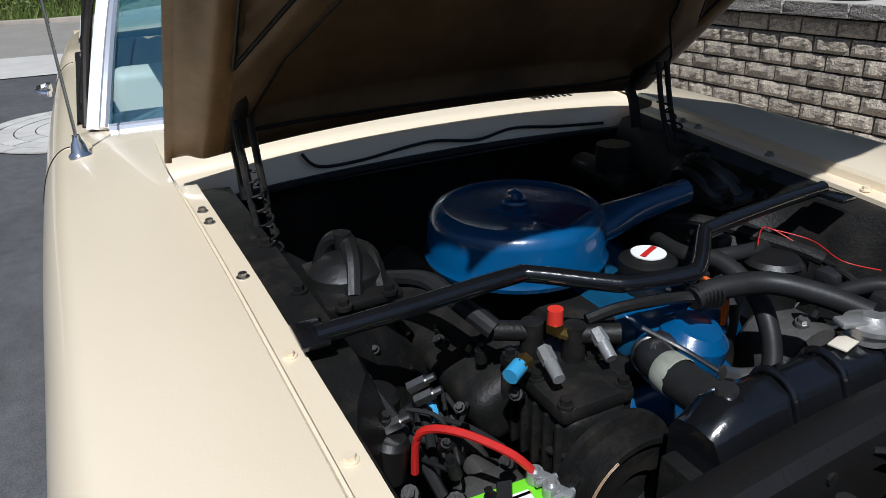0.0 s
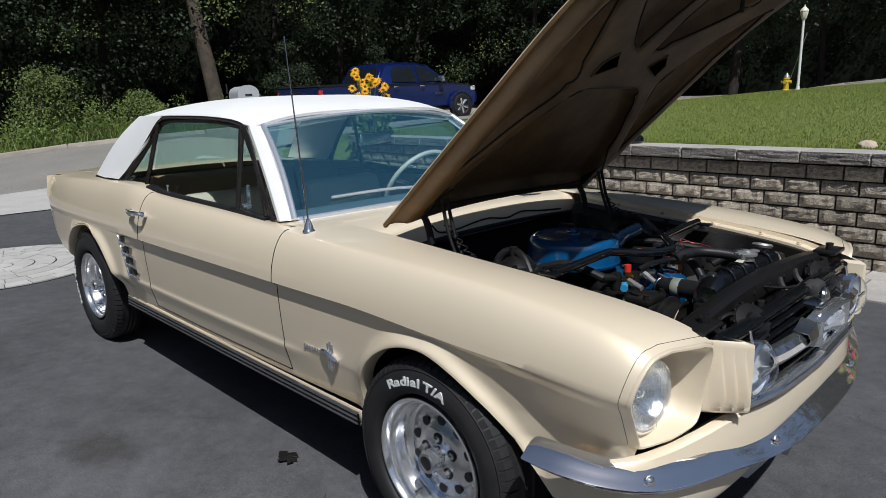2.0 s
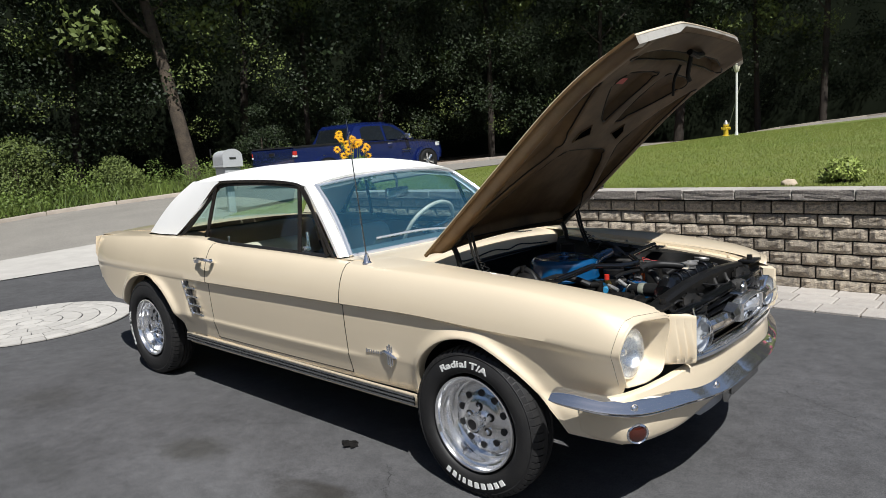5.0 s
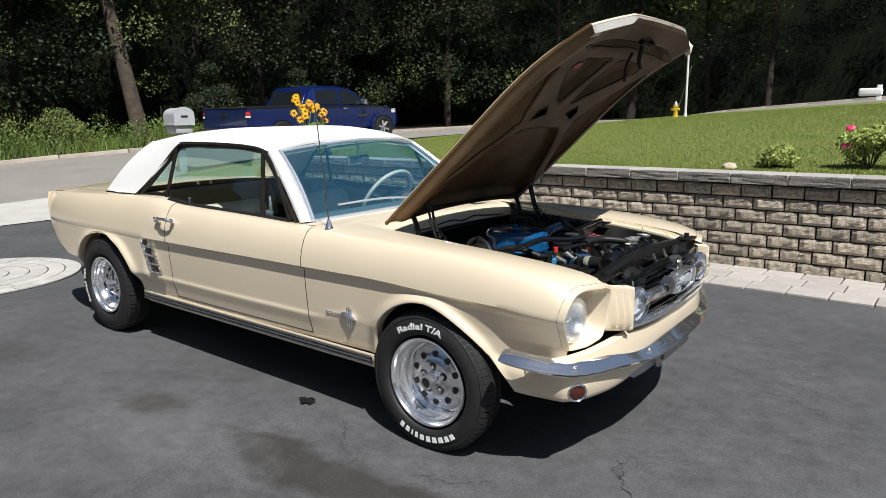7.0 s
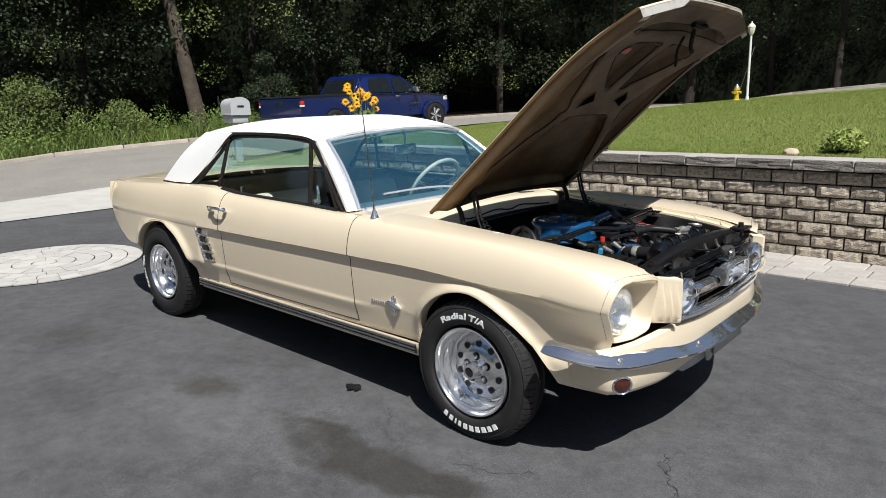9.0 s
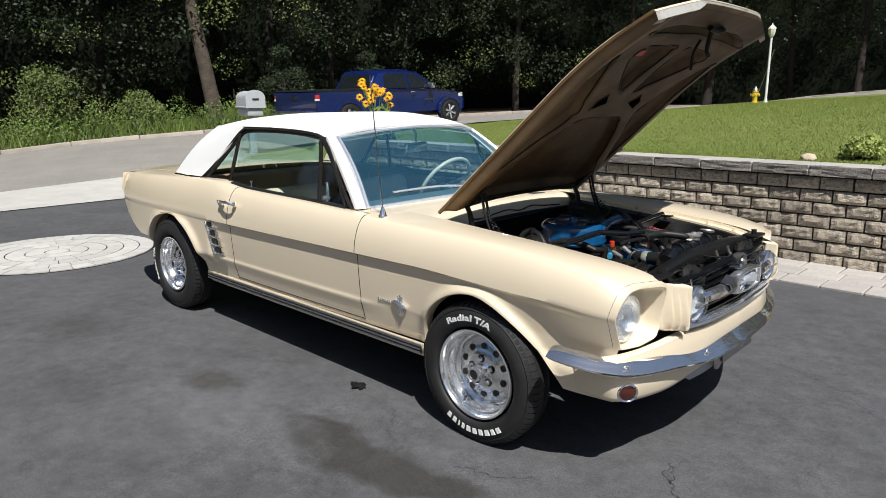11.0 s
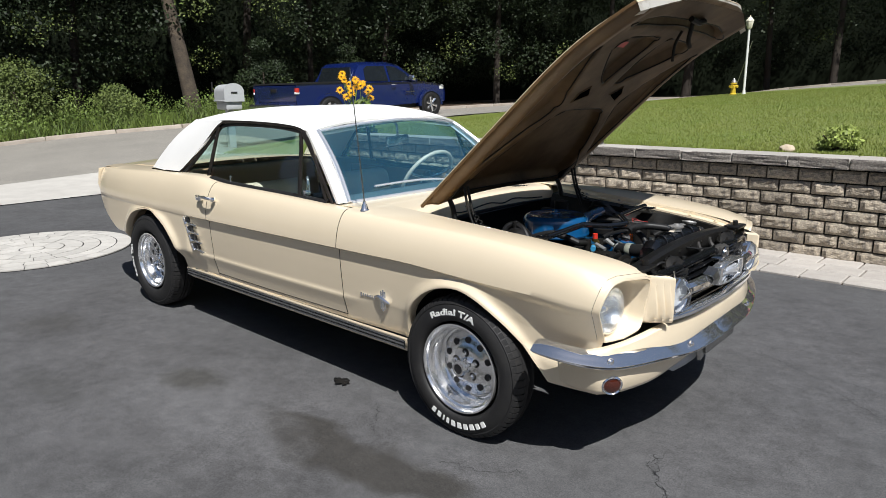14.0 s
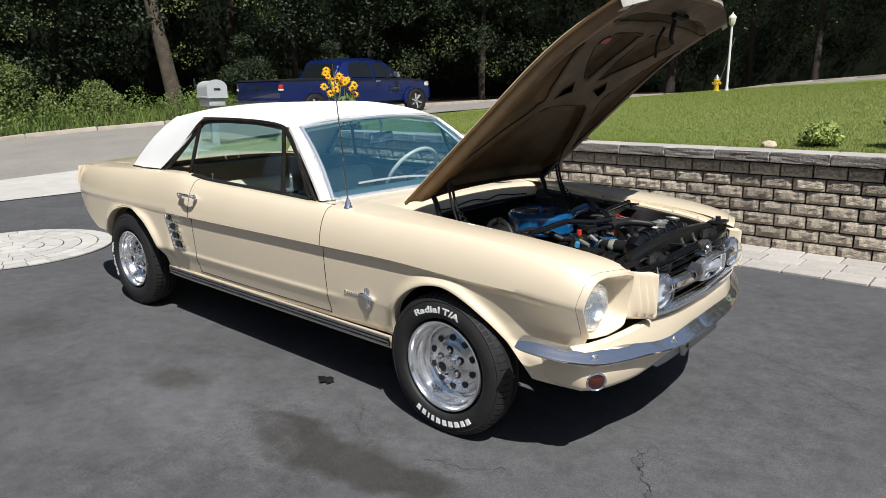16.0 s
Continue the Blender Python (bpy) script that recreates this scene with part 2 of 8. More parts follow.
def solid(ob, t=0.004, off=-1.0):
    m = ob.modifiers.new("solid", "SOLIDIFY")
    m.thickness, m.offset = t, off
    return ob


def box(bm, c, s, bevel=0.0, rot=None, seg=2):
    r = bmesh.ops.create_cube(bm, size=1)
    vs = r["verts"]
    M = Matrix.Translation(c) @ (rot.to_4x4() if rot else Matrix.Identity(4)) @ Matrix.Diagonal((*s, 1))
    bmesh.ops.transform(bm, matrix=M, verts=vs)
    if bevel:
        es = list({e for v in vs for e in v.link_edges})
        bmesh.ops.bevel(bm, geom=es, offset=bevel, segments=seg, affect="EDGES", profile=0.5)
    return bm


def cyl(bm, p0, p1, r0, r1=None, n=20, caps=True):
    p0, p1 = Vector(p0), Vector(p1)
    r1 = r0 if r1 is None else r1
    d = p1 - p0
    q = d.to_track_quat("Z", "Y").to_matrix().to_4x4()
    M = Matrix.Translation((p0 + p1) / 2) @ q
    bmesh.ops.create_cone(bm, cap_ends=caps, segments=n, radius1=r0, radius2=r1, depth=d.length, matrix=M)
    return bm


def smooth_path(pts, n=8):
    """Catmull-Rom through the points."""
    P = [Vector(p) for p in pts]
    out = []
    for i in range(len(P) - 1):
        a, b, c, d = P[max(i - 1, 0)], P[i], P[i + 1], P[min(i + 2, len(P) - 1)]
        for k in range(n):
            t = k / n
            out.append(0.5 * (2 * b + (c - a) * t + (2 * a - 5 * b + 4 * c - d) * t * t + (3 * b - a - 3 * c + d) * t ** 3))
    return out + [P[-1]]


def tube(bm, pts, r, n=10, sub=6):
    """Round tube along a smooth path; r a number or a function of 0..1."""
    P = smooth_path(pts, sub) if sub > 1 else [Vector(p) for p in pts]
    rings, up = [], Vector((0.13, 0.27, 0.95))
    for i, p in enumerate(P):
        d = (P[min(i + 1, len(P) - 1)] - P[max(i - 1, 0)]).normalized()
        a = d.cross(up)
        a = a.normalized() if a.length > 1e-4 else d.orthogonal().normalized()
        b = d.cross(a)
        rr = r(i / (len(P) - 1)) if callable(r) else r
        rings.append([bm.verts.new(p + rr * (math.cos(k * math.tau / n) * a + math.sin(k * math.tau / n) * b)) for k in range(n)])
    for A, B in zip(rings, rings[1:]):
        for k in range(n):
            bm.faces.new((A[k], A[(k + 1) % n], B[(k + 1) % n], B[k]))
    bm.faces.new(rings[0][::-1])
    bm.faces.new(rings[-1])
    return bm


def lathe(bm, prof, centre, axis=(0, -1, 0), n=48, closed=False):
    """Turns a profile of (radius, height along axis) round the axis."""
    ax = Vector(axis).normalized()
    u = ax.orthogonal().normalized()
    v = ax.cross(u)
    c = Vector(centre)
    rings = []
    for r, h in prof:
        if r < 1e-5:
            rings.append([bm.verts.new(c + ax * h)])
        else:
            rings.append([bm.verts.new(c + ax * h + r * (math.cos(k * math.tau / n) * u + math.sin(k * math.tau / n) * v)) for k in range(n)])
    for A, B in zip(rings, rings[1:]):
        for k in range(n):
            if len(A) == 1 and len(B) == 1:
                continue
            if len(A) == 1:
                bm.faces.new((A[0], B[k], B[(k + 1) % n]))
            elif len(B) == 1:
                bm.faces.new((A[k], A[(k + 1) % n], B[0]))
            else:
                bm.faces.new((A[k], A[(k + 1) % n], B[(k + 1) % n], B[k]))
    return bm


def loft(bm, rows, close=False):
    """Faces between rows of points."""
    V = [[bm.verts.new(p) for p in row] for row in rows]
    for A, B in zip(V, V[1:]):
        m = len(A)
        for k in range(m if close else m - 1):
            bm.faces.new((A[k], A[(k + 1) % m], B[(k + 1) % m], B[k]))
    return V


def cub(x, pairs):
    """Smooth curve through (x, value) pairs."""
    xs = [p[0] for p in pairs]
    ys = [p[1] for p in pairs]
    if x <= xs[0]:
        return ys[0]
    if x >= xs[-1]:
        return ys[-1]
    i = max(k for k in range(len(xs) - 1) if xs[k] <= x)
    h = xs[i + 1] - xs[i]
    t = (x - xs[i]) / h
    sl = [(ys[k + 1] - ys[k]) / (xs[k + 1] - xs[k]) for k in range(len(xs) - 1)]

    def tan(k):
        if k == 0:
            return sl[0]
        if k == len(xs) - 1:
            return sl[-1]
        return 0 if sl[k - 1] * sl[k] <= 0 else 2 * sl[k - 1] * sl[k] / (sl[k - 1] + sl[k])

    m0, m1 = tan(i) * h, tan(i + 1) * h
    return (2 * t ** 3 - 3 * t * t + 1) * ys[i] + (t ** 3 - 2 * t * t + t) * m0 + (-2 * t ** 3 + 3 * t * t) * ys[i + 1] + (t ** 3 - t * t) * m1


def smoothstep(a, b, x):
    t = min(1.0, max(0.0, (x - a) / (b - a)))
    return t * t * (3 - 2 * t)


def pydata(name, V, F, material, parent=None, smooth=False):
    me = bpy.data.meshes.new(name)
    me.from_pydata(V, [], F)
    me.update()
    if smooth:
        me.polygons.foreach_set("use_smooth", [True] * len(me.polygons))
    return link(name, me, material, parent)


def stain(m, centre, size, col, soft=0.5):
    """An old spill on the ground: an uneven patch of another colour at its own place."""
    nt = m.node_tree
    b = nt.nodes["Principled BSDF"]
    old = b.inputs["Base Color"].links[0].from_socket
    geo = nt.nodes.new("ShaderNodeTexCoord")
    no = nt.nodes.new("ShaderNodeTexNoise")
    no.inputs["Scale"].default_value = 3.2
    no.inputs["Detail"].default_value = 7
    nt.links.new(geo.outputs["Object"], no.inputs["Vector"])
    mp = nt.nodes.new("ShaderNodeMapping")
    mp.vector_type = "TEXTURE"
    mp.inputs["Location"].default_value = (*centre, 0)
    mp.inputs["Scale"].default_value = (size[0], size[1], 1)
    nt.links.new(geo.outputs["Object"], mp.inputs["Vector"])
    ln = nt.nodes.new("ShaderNodeVectorMath")
    ln.operation = "LENGTH"
    nt.links.new(mp.outputs[0], ln.inputs[0])
    ad = nt.nodes.new("ShaderNodeMath")
    ad.operation = "MULTIPLY_ADD"
    ad.inputs[1].default_value = 2.2
    nt.links.new(no.outputs["Fac"], ad.inputs[0])
    nt.links.new(ln.outputs["Value"], ad.inputs[2])
    mr = nt.nodes.new("ShaderNodeMapRange")
    mr.inputs[1].default_value = 2.1 - soft
    mr.inputs[2].default_value = 2.1 + soft
    mr.inputs[3].default_value = 1.0
    mr.inputs[4].default_value = 0.0
    nt.links.new(ad.outputs[0], mr.inputs[0])
    mx = nt.nodes.new("ShaderNodeMix")
    mx.data_type = "RGBA"
    mx.inputs[7].default_value = (*col, 1)
    nt.links.new(mr.outputs[0], mx.inputs[0])
    nt.links.new(old, mx.inputs[6])
    nt.links.new(mx.outputs[2], b.inputs["Base Color"])


stain(asphalt, (-0.4, -1.19), (0.42, 0.13), (0.033, 0.031, 0.028), 0.2)
stain(asphalt, (0.0, -1.13), (0.32, 0.12), (0.034, 0.032, 0.029), 0.25)
stain(asphalt, (-2.85, -1.4), (0.22, 0.15), (0.052, 0.051, 0.05), 0.5)
stain(asphalt, (-1.1, -1.35), (0.5, 0.2), (0.092, 0.092, 0.094), 0.5)
stain(asphalt, (-1.4, -1.22), (0.16, 0.1), (0.05, 0.049, 0.046), 0.45)
stain(asphalt, (-1.85, -1.74), (0.24, 0.08), (0.056, 0.056, 0.056), 0.5)
stain(asphalt, (1.2, 0.6), (0.5, 0.4), (0.07, 0.07, 0.072), 0.4)


def speckle(m, scale, amount, coords="Object"):
    """Fine aggregate: small light and dark grains over the base colour."""
    nt = m.node_tree
    b = nt.nodes["Principled BSDF"]
    old = b.inputs["Base Color"].links[0].from_socket
    tc = nt.nodes.new("ShaderNodeTexCoord")
    no = nt.nodes.new("ShaderNodeTexNoise")
    no.inputs["Scale"].default_value = scale
    no.inputs["Detail"].default_value = 3
    no.inputs["Roughness"].default_value = 0.8
    nt.links.new(tc.outputs[coords], no.inputs["Vector"])
    mr = nt.nodes.new("ShaderNodeMapRange")
    mr.inputs[1].default_value = 0.3
    mr.inputs[2].default_value = 0.7
    mr.inputs[3].default_value = 1 - amount
    mr.inputs[4].default_value = 1 + amount
    nt.links.new(no.outputs["Fac"], mr.inputs[0])
    hs = nt.nodes.new("ShaderNodeHueSaturation")
    nt.links.new(mr.outputs[0], hs.inputs["Value"])
    nt.links.new(old, hs.inputs["Color"])
    nt.links.new(hs.outputs[0], b.inputs["Base Color"])


speckle(asphalt, 9.0, 0.22)
speckle(asphalt, 170.0, 0.45)
speckle(road_asphalt, 60.0, 0.35)
speckle(paver_stone, 140.0, 0.25)
speckle(block_stone, 90.0, 0.4)
speckle(turf, 30.0, 0.4)
speckle(tan_primer, 3.0, 0.35)


# ---- ground ----
def land(x, y):
    """Height of the land: flat driveway, street rising gently, woods beyond."""
    street = 0.9 * (1 - math.exp(-max(y + 0.3, 0) / 6.5)) * smoothstep(-8.6, -13.5, x)
    street += 0.012 * max(0, y - 16) * smoothstep(-8.6, -13.5, x)
    if y > 3.6:
        lawn = 0.83 + (y - 3.7) * (0.0292 + 0.003 * (min(max(x, -9), 6) + 5.4))
        near = 1 - smoothstep(5, 10, y)
        edge = smoothstep(-12.0, -6.0, x) * (1 - near) + smoothstep(-9.0, -6.05, x) * near
        st = 0.9 * (1 - math.exp(-(y + 0.3) / 6.5)) + 0.012 * max(0, y - 16)
        lawn_z = st * (1 - edge) + lawn * edge
        far = smoothstep(17.5, 24, y)
        return lawn_z * (1 - far) + max(st, lawn_z) * far
    bank = 0.43 * smoothstep(2.75, 3.7, y) * smoothstep(-6.02, -6.9, x)
    fall = 0.022 * smoothstep(-1.0, 0.3, x) * smoothstep(2.5, 1.0, y)
    return max(street, bank) - fall


def drape(name, xs, ys, off, material, mask=None, parent=None):
    xs, ys = list(xs), list(ys)
    V, F, idx = [], [], {}
    for i, x in enumerate(xs):
        for j, y in enumerate(ys):
            idx[i, j] = len(V)
            V.append((x, y, land(x, y) + off))
    for i in range(len(xs) - 1):
        for j in range(len(ys) - 1):
            if mask is None or mask((xs[i] + xs[i + 1]) / 2, (ys[j] + ys[j + 1]) / 2):
                F.append((idx[i, j], idx[i + 1, j], idx[i + 1, j + 1], idx[i, j + 1]))
    return pydata(name, V, F, material, parent, smooth=True)


def cuts(*seg):
    out = []
    for a, b, n in seg:
        out += list(np.linspace(a, b, n, endpoint=False))
    return out + [seg[-1][1]]


def far_kerb(y):
    return cub(y, [(-40, -19.5), (3, -16.6), (6, -15.6), (12, -14.9), (18.4, -14.6), (24, -13.6)])


XS = cuts((-900, -60, 5), (-60, -20, 9), (-20, -5, 31), (-5, 8, 14), (8, 60, 9), (60, 900, 5))
YS = cuts((-900, -40, 5), (-40, -4, 13), (-4, 3.58, 12), (3.58, 3.74, 2), (3.74, 30, 40), (30, 70, 9), (70, 900, 5))
tagged(drape("ground", XS, YS, -0.12, soil), "dark soil and leaf litter under the woods", "ground", kind="structure")
tagged(drape("driveway", cuts((-8.9, -1.2, 16), (-1.2, 0.5, 18), (0.5, 9, 12)), cuts((-9, 0.8, 14), (0.8, 2.72, 16)), 0.0, asphalt), "dark sealed asphalt driveway with faint cracks and stains", "driveway", kind="structure")
tagged(drape("road", cuts((-22, -8.7, 46)), cuts((-40, 26, 90)), -0.005, road_asphalt, lambda x, y: x > far_kerb(y) and x < -9.2 - (0.9 if y > 3.7 else 0) - 0.8 * smoothstep(4, 12, y) + 1.0 * smoothstep(17, 26, y)), "pale worn asphalt street", "road", kind="structure")
tagged(drape("road_bend", cuts((-14.5, 40, 50)), cuts((22.5, 27, 9)), 0.0, road_asphalt), "pale asphalt street bending behind the lawn", "road", kind="structure")
tagged(drape("apron", cuts((-10.6, -8.5, 10)), cuts((-9, 3.5, 20)), 0.012, concrete), "light concrete apron between driveway and street", "pavement", kind="structure")
lawn = tagged(drape("lawn", cuts((-10.4, 14, 60)), cuts((3.85, 22.4, 50)), 0.0, turf, lambda x, y: x > -9.6 - 0.6 * smoothstep(4, 12, y) + 1.2 * smoothstep(15, 22, y)), "mown green lawn above the retaining wall", "lawn", kind="structure")

tagged(drape("lawn_bank", cuts((-9.3, -6.05, 16)), cuts((2.74, 4.0, 10)), 0.004, turf), "grassy bank beside the driveway", "lawn", kind="structure")

# ---- retaining wall ----
wall = new("wall_retaining")
tagged(wall, "split-face block retaining wall with a coping", "wall", kind="structure")
WY, WX0, WX1 = 3.5, -6.0, 7.0
rng = random.Random(5)
bm = bmesh.new()
box(bm, ((WX0 + WX1) / 2, WY + 0.14, 0.37), (WX1 - WX0, 0.2, 0.8))
part("core", bm, grimy_black, wall, smooth=0)


def rough_block(name, w, h, d, seed, rough=0.0085):
    """Block with a split face towards -y; origin at the back lower left."""
    r = random.Random(seed)
    nx, nz = 6, 4
    V, F = [], []
    for j in range(nz + 1):
        for i in range(nx + 1):
            e = min(i, nx - i, 1) * min(j, nz - j, 1)
            V.append((w * i / nx, -d - (0.012 + r.uniform(-rough, rough) if e else -0.004), h * j / nz))
    for j in range(nz):
        for i in range(nx):
            a = j * (nx + 1) + i
            F.append((a, a + 1, a + nx + 2, a + nx + 1))
    b = len(V)
    V += [(0, 0, 0), (w, 0, 0), (w, 0, h), (0, 0, h)]
    F += [(b, b + 1, nx, 0), (b + 1, b + 2, (nx + 1) * (nz + 1) - 1, nx), (b + 2, b + 3, (nx + 1) * nz, (nx + 1) * (nz + 1) - 1), (b + 3, b, 0, (nx + 1) * nz)]
    me = bpy.data.meshes.new(name)
    me.from_pydata(V, [], F)
    me.update()
    me.materials.append(block_stone)
    return me


BW, BH = 0.252, 0.108
blocks = [rough_block("block", BW - 0.014, BH - 0.012, 0.05, k) for k in range(8)]
for row in range(7):
    x = WX0 + (row % 2) * BW / 2 + rng.uniform(-0.02, 0.02)
    while x < WX1 - BW:
        if x < 3.9:
            ob = new("block", rng.choice(blocks))
            ob.parent = wall
            ob.location = (x, WY + 0.045 + rng.uniform(-0.004, 0.004), -0.006 + row * BH)
        x += BW
for k in range(int((WX1 - WX0) / 0.46)):
    bm = bmesh.new()
    box(bm, (WX0 + 0.46 * (k + 0.5), WY + 0.105, 0.80), (0.452, 0.345, 0.088), 0.008)
    bmesh.ops.subdivide_edges(bm, edges=[e for e in bm.edges if e.calc_length() > 0.06], cuts=4, use_grid_fill=True)
    for v in bm.verts:
        if v.co.y < WY - 0.02:
            v.co.y += rng.uniform(-0.006, 0.007)
    bm.normal_update()
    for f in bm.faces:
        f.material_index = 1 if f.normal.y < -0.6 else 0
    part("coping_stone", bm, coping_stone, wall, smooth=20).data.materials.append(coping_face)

# ---- paver strip along the wall ----
strip = tagged(new("pavement_strip"), "tan concrete paver strip beside the wall", "pavement", kind="structure")
bm = bmesh.new()
box(bm, (0.4, 3.12, -0.014), (12.8, 0.78, 0.02))
part("bedding", bm, soil, strip, smooth=0)
bm = bmesh.new()
box(bm, (0, 0, 0), (0.279, 0.247, 0.03), 0.006, seg=1)
pav = part("paver", bm, paver_stone, strip, smooth=0)
pav.location = (-5.9, 2.855, 0.0)
for i in range(44):
    for j in range(3):
        if i == 0 and j == 0:
            continue
        ob = new("paver", pav.data)
        ob.parent = strip
        ob.location = (-5.9 + 0.29 * i + (0.06 if j == 1 else 0), 2.855 + 0.258 * j, rng.uniform(-0.002, 0.002))

# ---- round paver medallion ----
medal = tagged(new("pavement_circle"), "round medallion of pale concrete pavers set in the driveway", "pavement", kind="structure")
MC = (-5.28, -0.78)
bm = bmesh.new()
cyl(bm, (*MC, -0.01), (*MC, 0.004), 0.86, n=64)
part("bedding", bm, grimy_black, medal, smooth=0)
bm = bmesh.new()
cyl(bm, (*MC, -0.01), (*MC, 0.012), 0.1, n=20)
part("paver", bm, circle_stone, medal, smooth=20)
for r0, r1, n in ((0.11, 0.26, 9), (0.27, 0.42, 15), (0.43, 0.57, 20), (0.58, 0.71, 25), (0.72, 0.85, 30)):
    a1 = math.tau / n * 0.965
    V, F = [], []
    for z in (0.012, -0.01):
        for r in (r0, r1):
            for k in range(4):
                V.append((r * math.cos(a1 * k / 3), r * math.sin(a1 * k / 3), z))
    F = [(k, k + 1, k + 5, k + 4) for k in range(3)] + [(k, k + 8, k + 9, k + 1) for k in range(3)] + [(k + 4, k + 5, k + 13, k + 12) for k in range(3)] + [(0, 4, 12, 8), (3, 11, 15, 7)]
    me = bpy.data.meshes.new("paver")
    me.from_pydata(V, [], F)
    me.materials.append(circle_stone)
    off = rng.uniform(0, 1)
    for k in range(n):
        ob = new("paver", me)
        ob.parent = medal
        ob.location = (*MC, rng.uniform(-0.001, 0.002))
        ob.rotation_euler = (0, 0, (k + off) * math.tau / n)

# ---- street kerb ----
kerb = tagged(new("kerb"), "low weathered concrete kerb along the woods", "kerb", kind="structure")
y = -24.0
while y < 24:
    L = 1.5
    x0, x1 = far_kerb(y), far_kerb(y + L)
    z0, z1 = land(x0, y), land(x1, y + L)
    bm = bmesh.new()
    ang = math.atan2(L, x1 - x0)
    box(bm, (0, 0, 0), (math.hypot(L, x1 - x0) - 0.012, 0.2, 0.24), 0.025)
    ob = part("kerb_stone", bm, kerb_stone, kerb)
    ob.location = ((x0 + x1) / 2 - 0.08, y + L / 2, (z0 + z1) / 2 - 0.03 + rng.uniform(-0.006, 0.004))
    ob.rotation_euler = (rng.uniform(-0.03, 0.03), -math.atan2(z1 - z0, L), ang)
    y += L
for i in range(34):
    bm = bmesh.new()
    box(bm, (0, 0, 0), (1.5, 0.2, 0.16), 0.02)
    ob = part("kerb_stone", bm, kerb_stone, kerb)
    xm = -13.5 + 1.5 * i
    z0, z1 = land(xm - 0.75, 27.1), land(xm + 0.75, 27.1)
    ob.location = (xm, 27.1, (z0 + z1) / 2 - 0.02)
    ob.rotation_euler = (0, -math.atan2(z1 - z0, 1.5), 0)


# ---- woods ----
def leaves(name, centres, sizes, seed, material, squash=0.75):
    """Leaf quads about cluster centres; sizes: (cluster radius, leaves, leaf length)."""
    r = np.random.default_rng(seed)
    allv = []
    for (cx, cy, cz), (R, n, l) in zip(centres, sizes):
        d = r.normal(size=(n, 3))
        d /= np.linalg.norm(d, axis=1)[:, None]
        p = np.array([cx, cy, cz]) + d * (R * r.uniform(0.45, 1.05, (n, 1))) * np.array([1, 1, squash])
        a = r.normal(size=(n, 3))
        a /= np.linalg.norm(a, axis=1)[:, None]
        nrm = d * 0.6 + r.normal(size=(n, 3)) * 0.5 + np.array([0.3, -0.2, 0.5])
        b = np.cross(nrm, a)
        b /= np.linalg.norm(b, axis=1)[:, None] + 1e-9
        ll = l * r.uniform(0.6, 1.3, (n, 1))
        q = np.stack([p - a * ll * 0.5, p + b * ll * 0.28, p + a * ll * 0.5, p - b * ll * 0.28], 1)
        allv.append(q.reshape(-1, 3))
    V = np.concatenate(allv)
    me = bpy.data.meshes.new(name)
    nv = len(V)
    me.vertices.add(nv)
    me.vertices.foreach_set("co", V.astype(np.float32).ravel())
    me.loops.add(nv)
    me.loops.foreach_set("vertex_index", np.arange(nv, dtype=np.int32))
    me.polygons.add(nv // 4)
    me.polygons.foreach_set("loop_start", np.arange(0, nv, 4, dtype=np.int32))
    me.update(calc_edges=True)
    return link(name, me, material)


def trunk(bm, base, height, r, lean=(0, 0), limbs=4, seed=0):
    q = random.Random(seed)
    top = Vector(base) + Vector((lean[0], lean[1], height))
    mid = Vector(base).lerp(top, 0.5) + Vector((q.uniform(-0.15, 0.15), q.uniform(-0.15, 0.15), 0))
    tube(bm, [Vector(base) - Vector((0, 0, 0.3)), Vector(base) + Vector((0, 0, 0.4)), mid, top], lambda t: r * (1.35 - 0.95 * t) + r * 0.5 * max(0, 0.12 - t) / 0.12, 12, 6)
    for k in range(limbs):
        t = q.uniform(0.35, 0.9)
        p = Vector(base).lerp(top, t)
        a = q.uniform(0, math.tau)
        d = Vector((math.cos(a), math.sin(a), q.uniform(0.3, 0.9)))
        L = q.uniform(1.0, 2.6)
        tube(bm, [p, p + d * L * 0.5 + Vector((0, 0, 0.1)), p + d * L + Vector((0, 0, q.uniform(0.1, 0.6)))], lambda u: r * 0.3 * (1 - 0.8 * u), 7, 4)
    return bm


rw = random.Random(11)


def wood_edge(u):
    """Point along the woods' front, u 0 (beside the street, near) to 1 (behind the lawn)."""
    pts = [(-24, -16), (-20.5, -4), (-18.6, 3), (-17.6, 8), (-17.2, 14), (-17, 20), (-15, 27), (-8, 29.5), (2, 30.5), (14, 31), (30, 32)]
    t = u * (len(pts) - 1)
    i = min(int(t), len(pts) - 2)
    f = t - i
    return (pts[i][0] + f * (pts[i + 1][0] - pts[i][0]), pts[i][1] + f * (pts[i + 1][1] - pts[i][1]))


def woods_depth(u, d):
    x, y = wood_edge(u)
    dx, dy = x - 0.0, y + 2.0
    n = math.hypot(dx, dy)
    return x + dx / n * d, y + dy / n * d


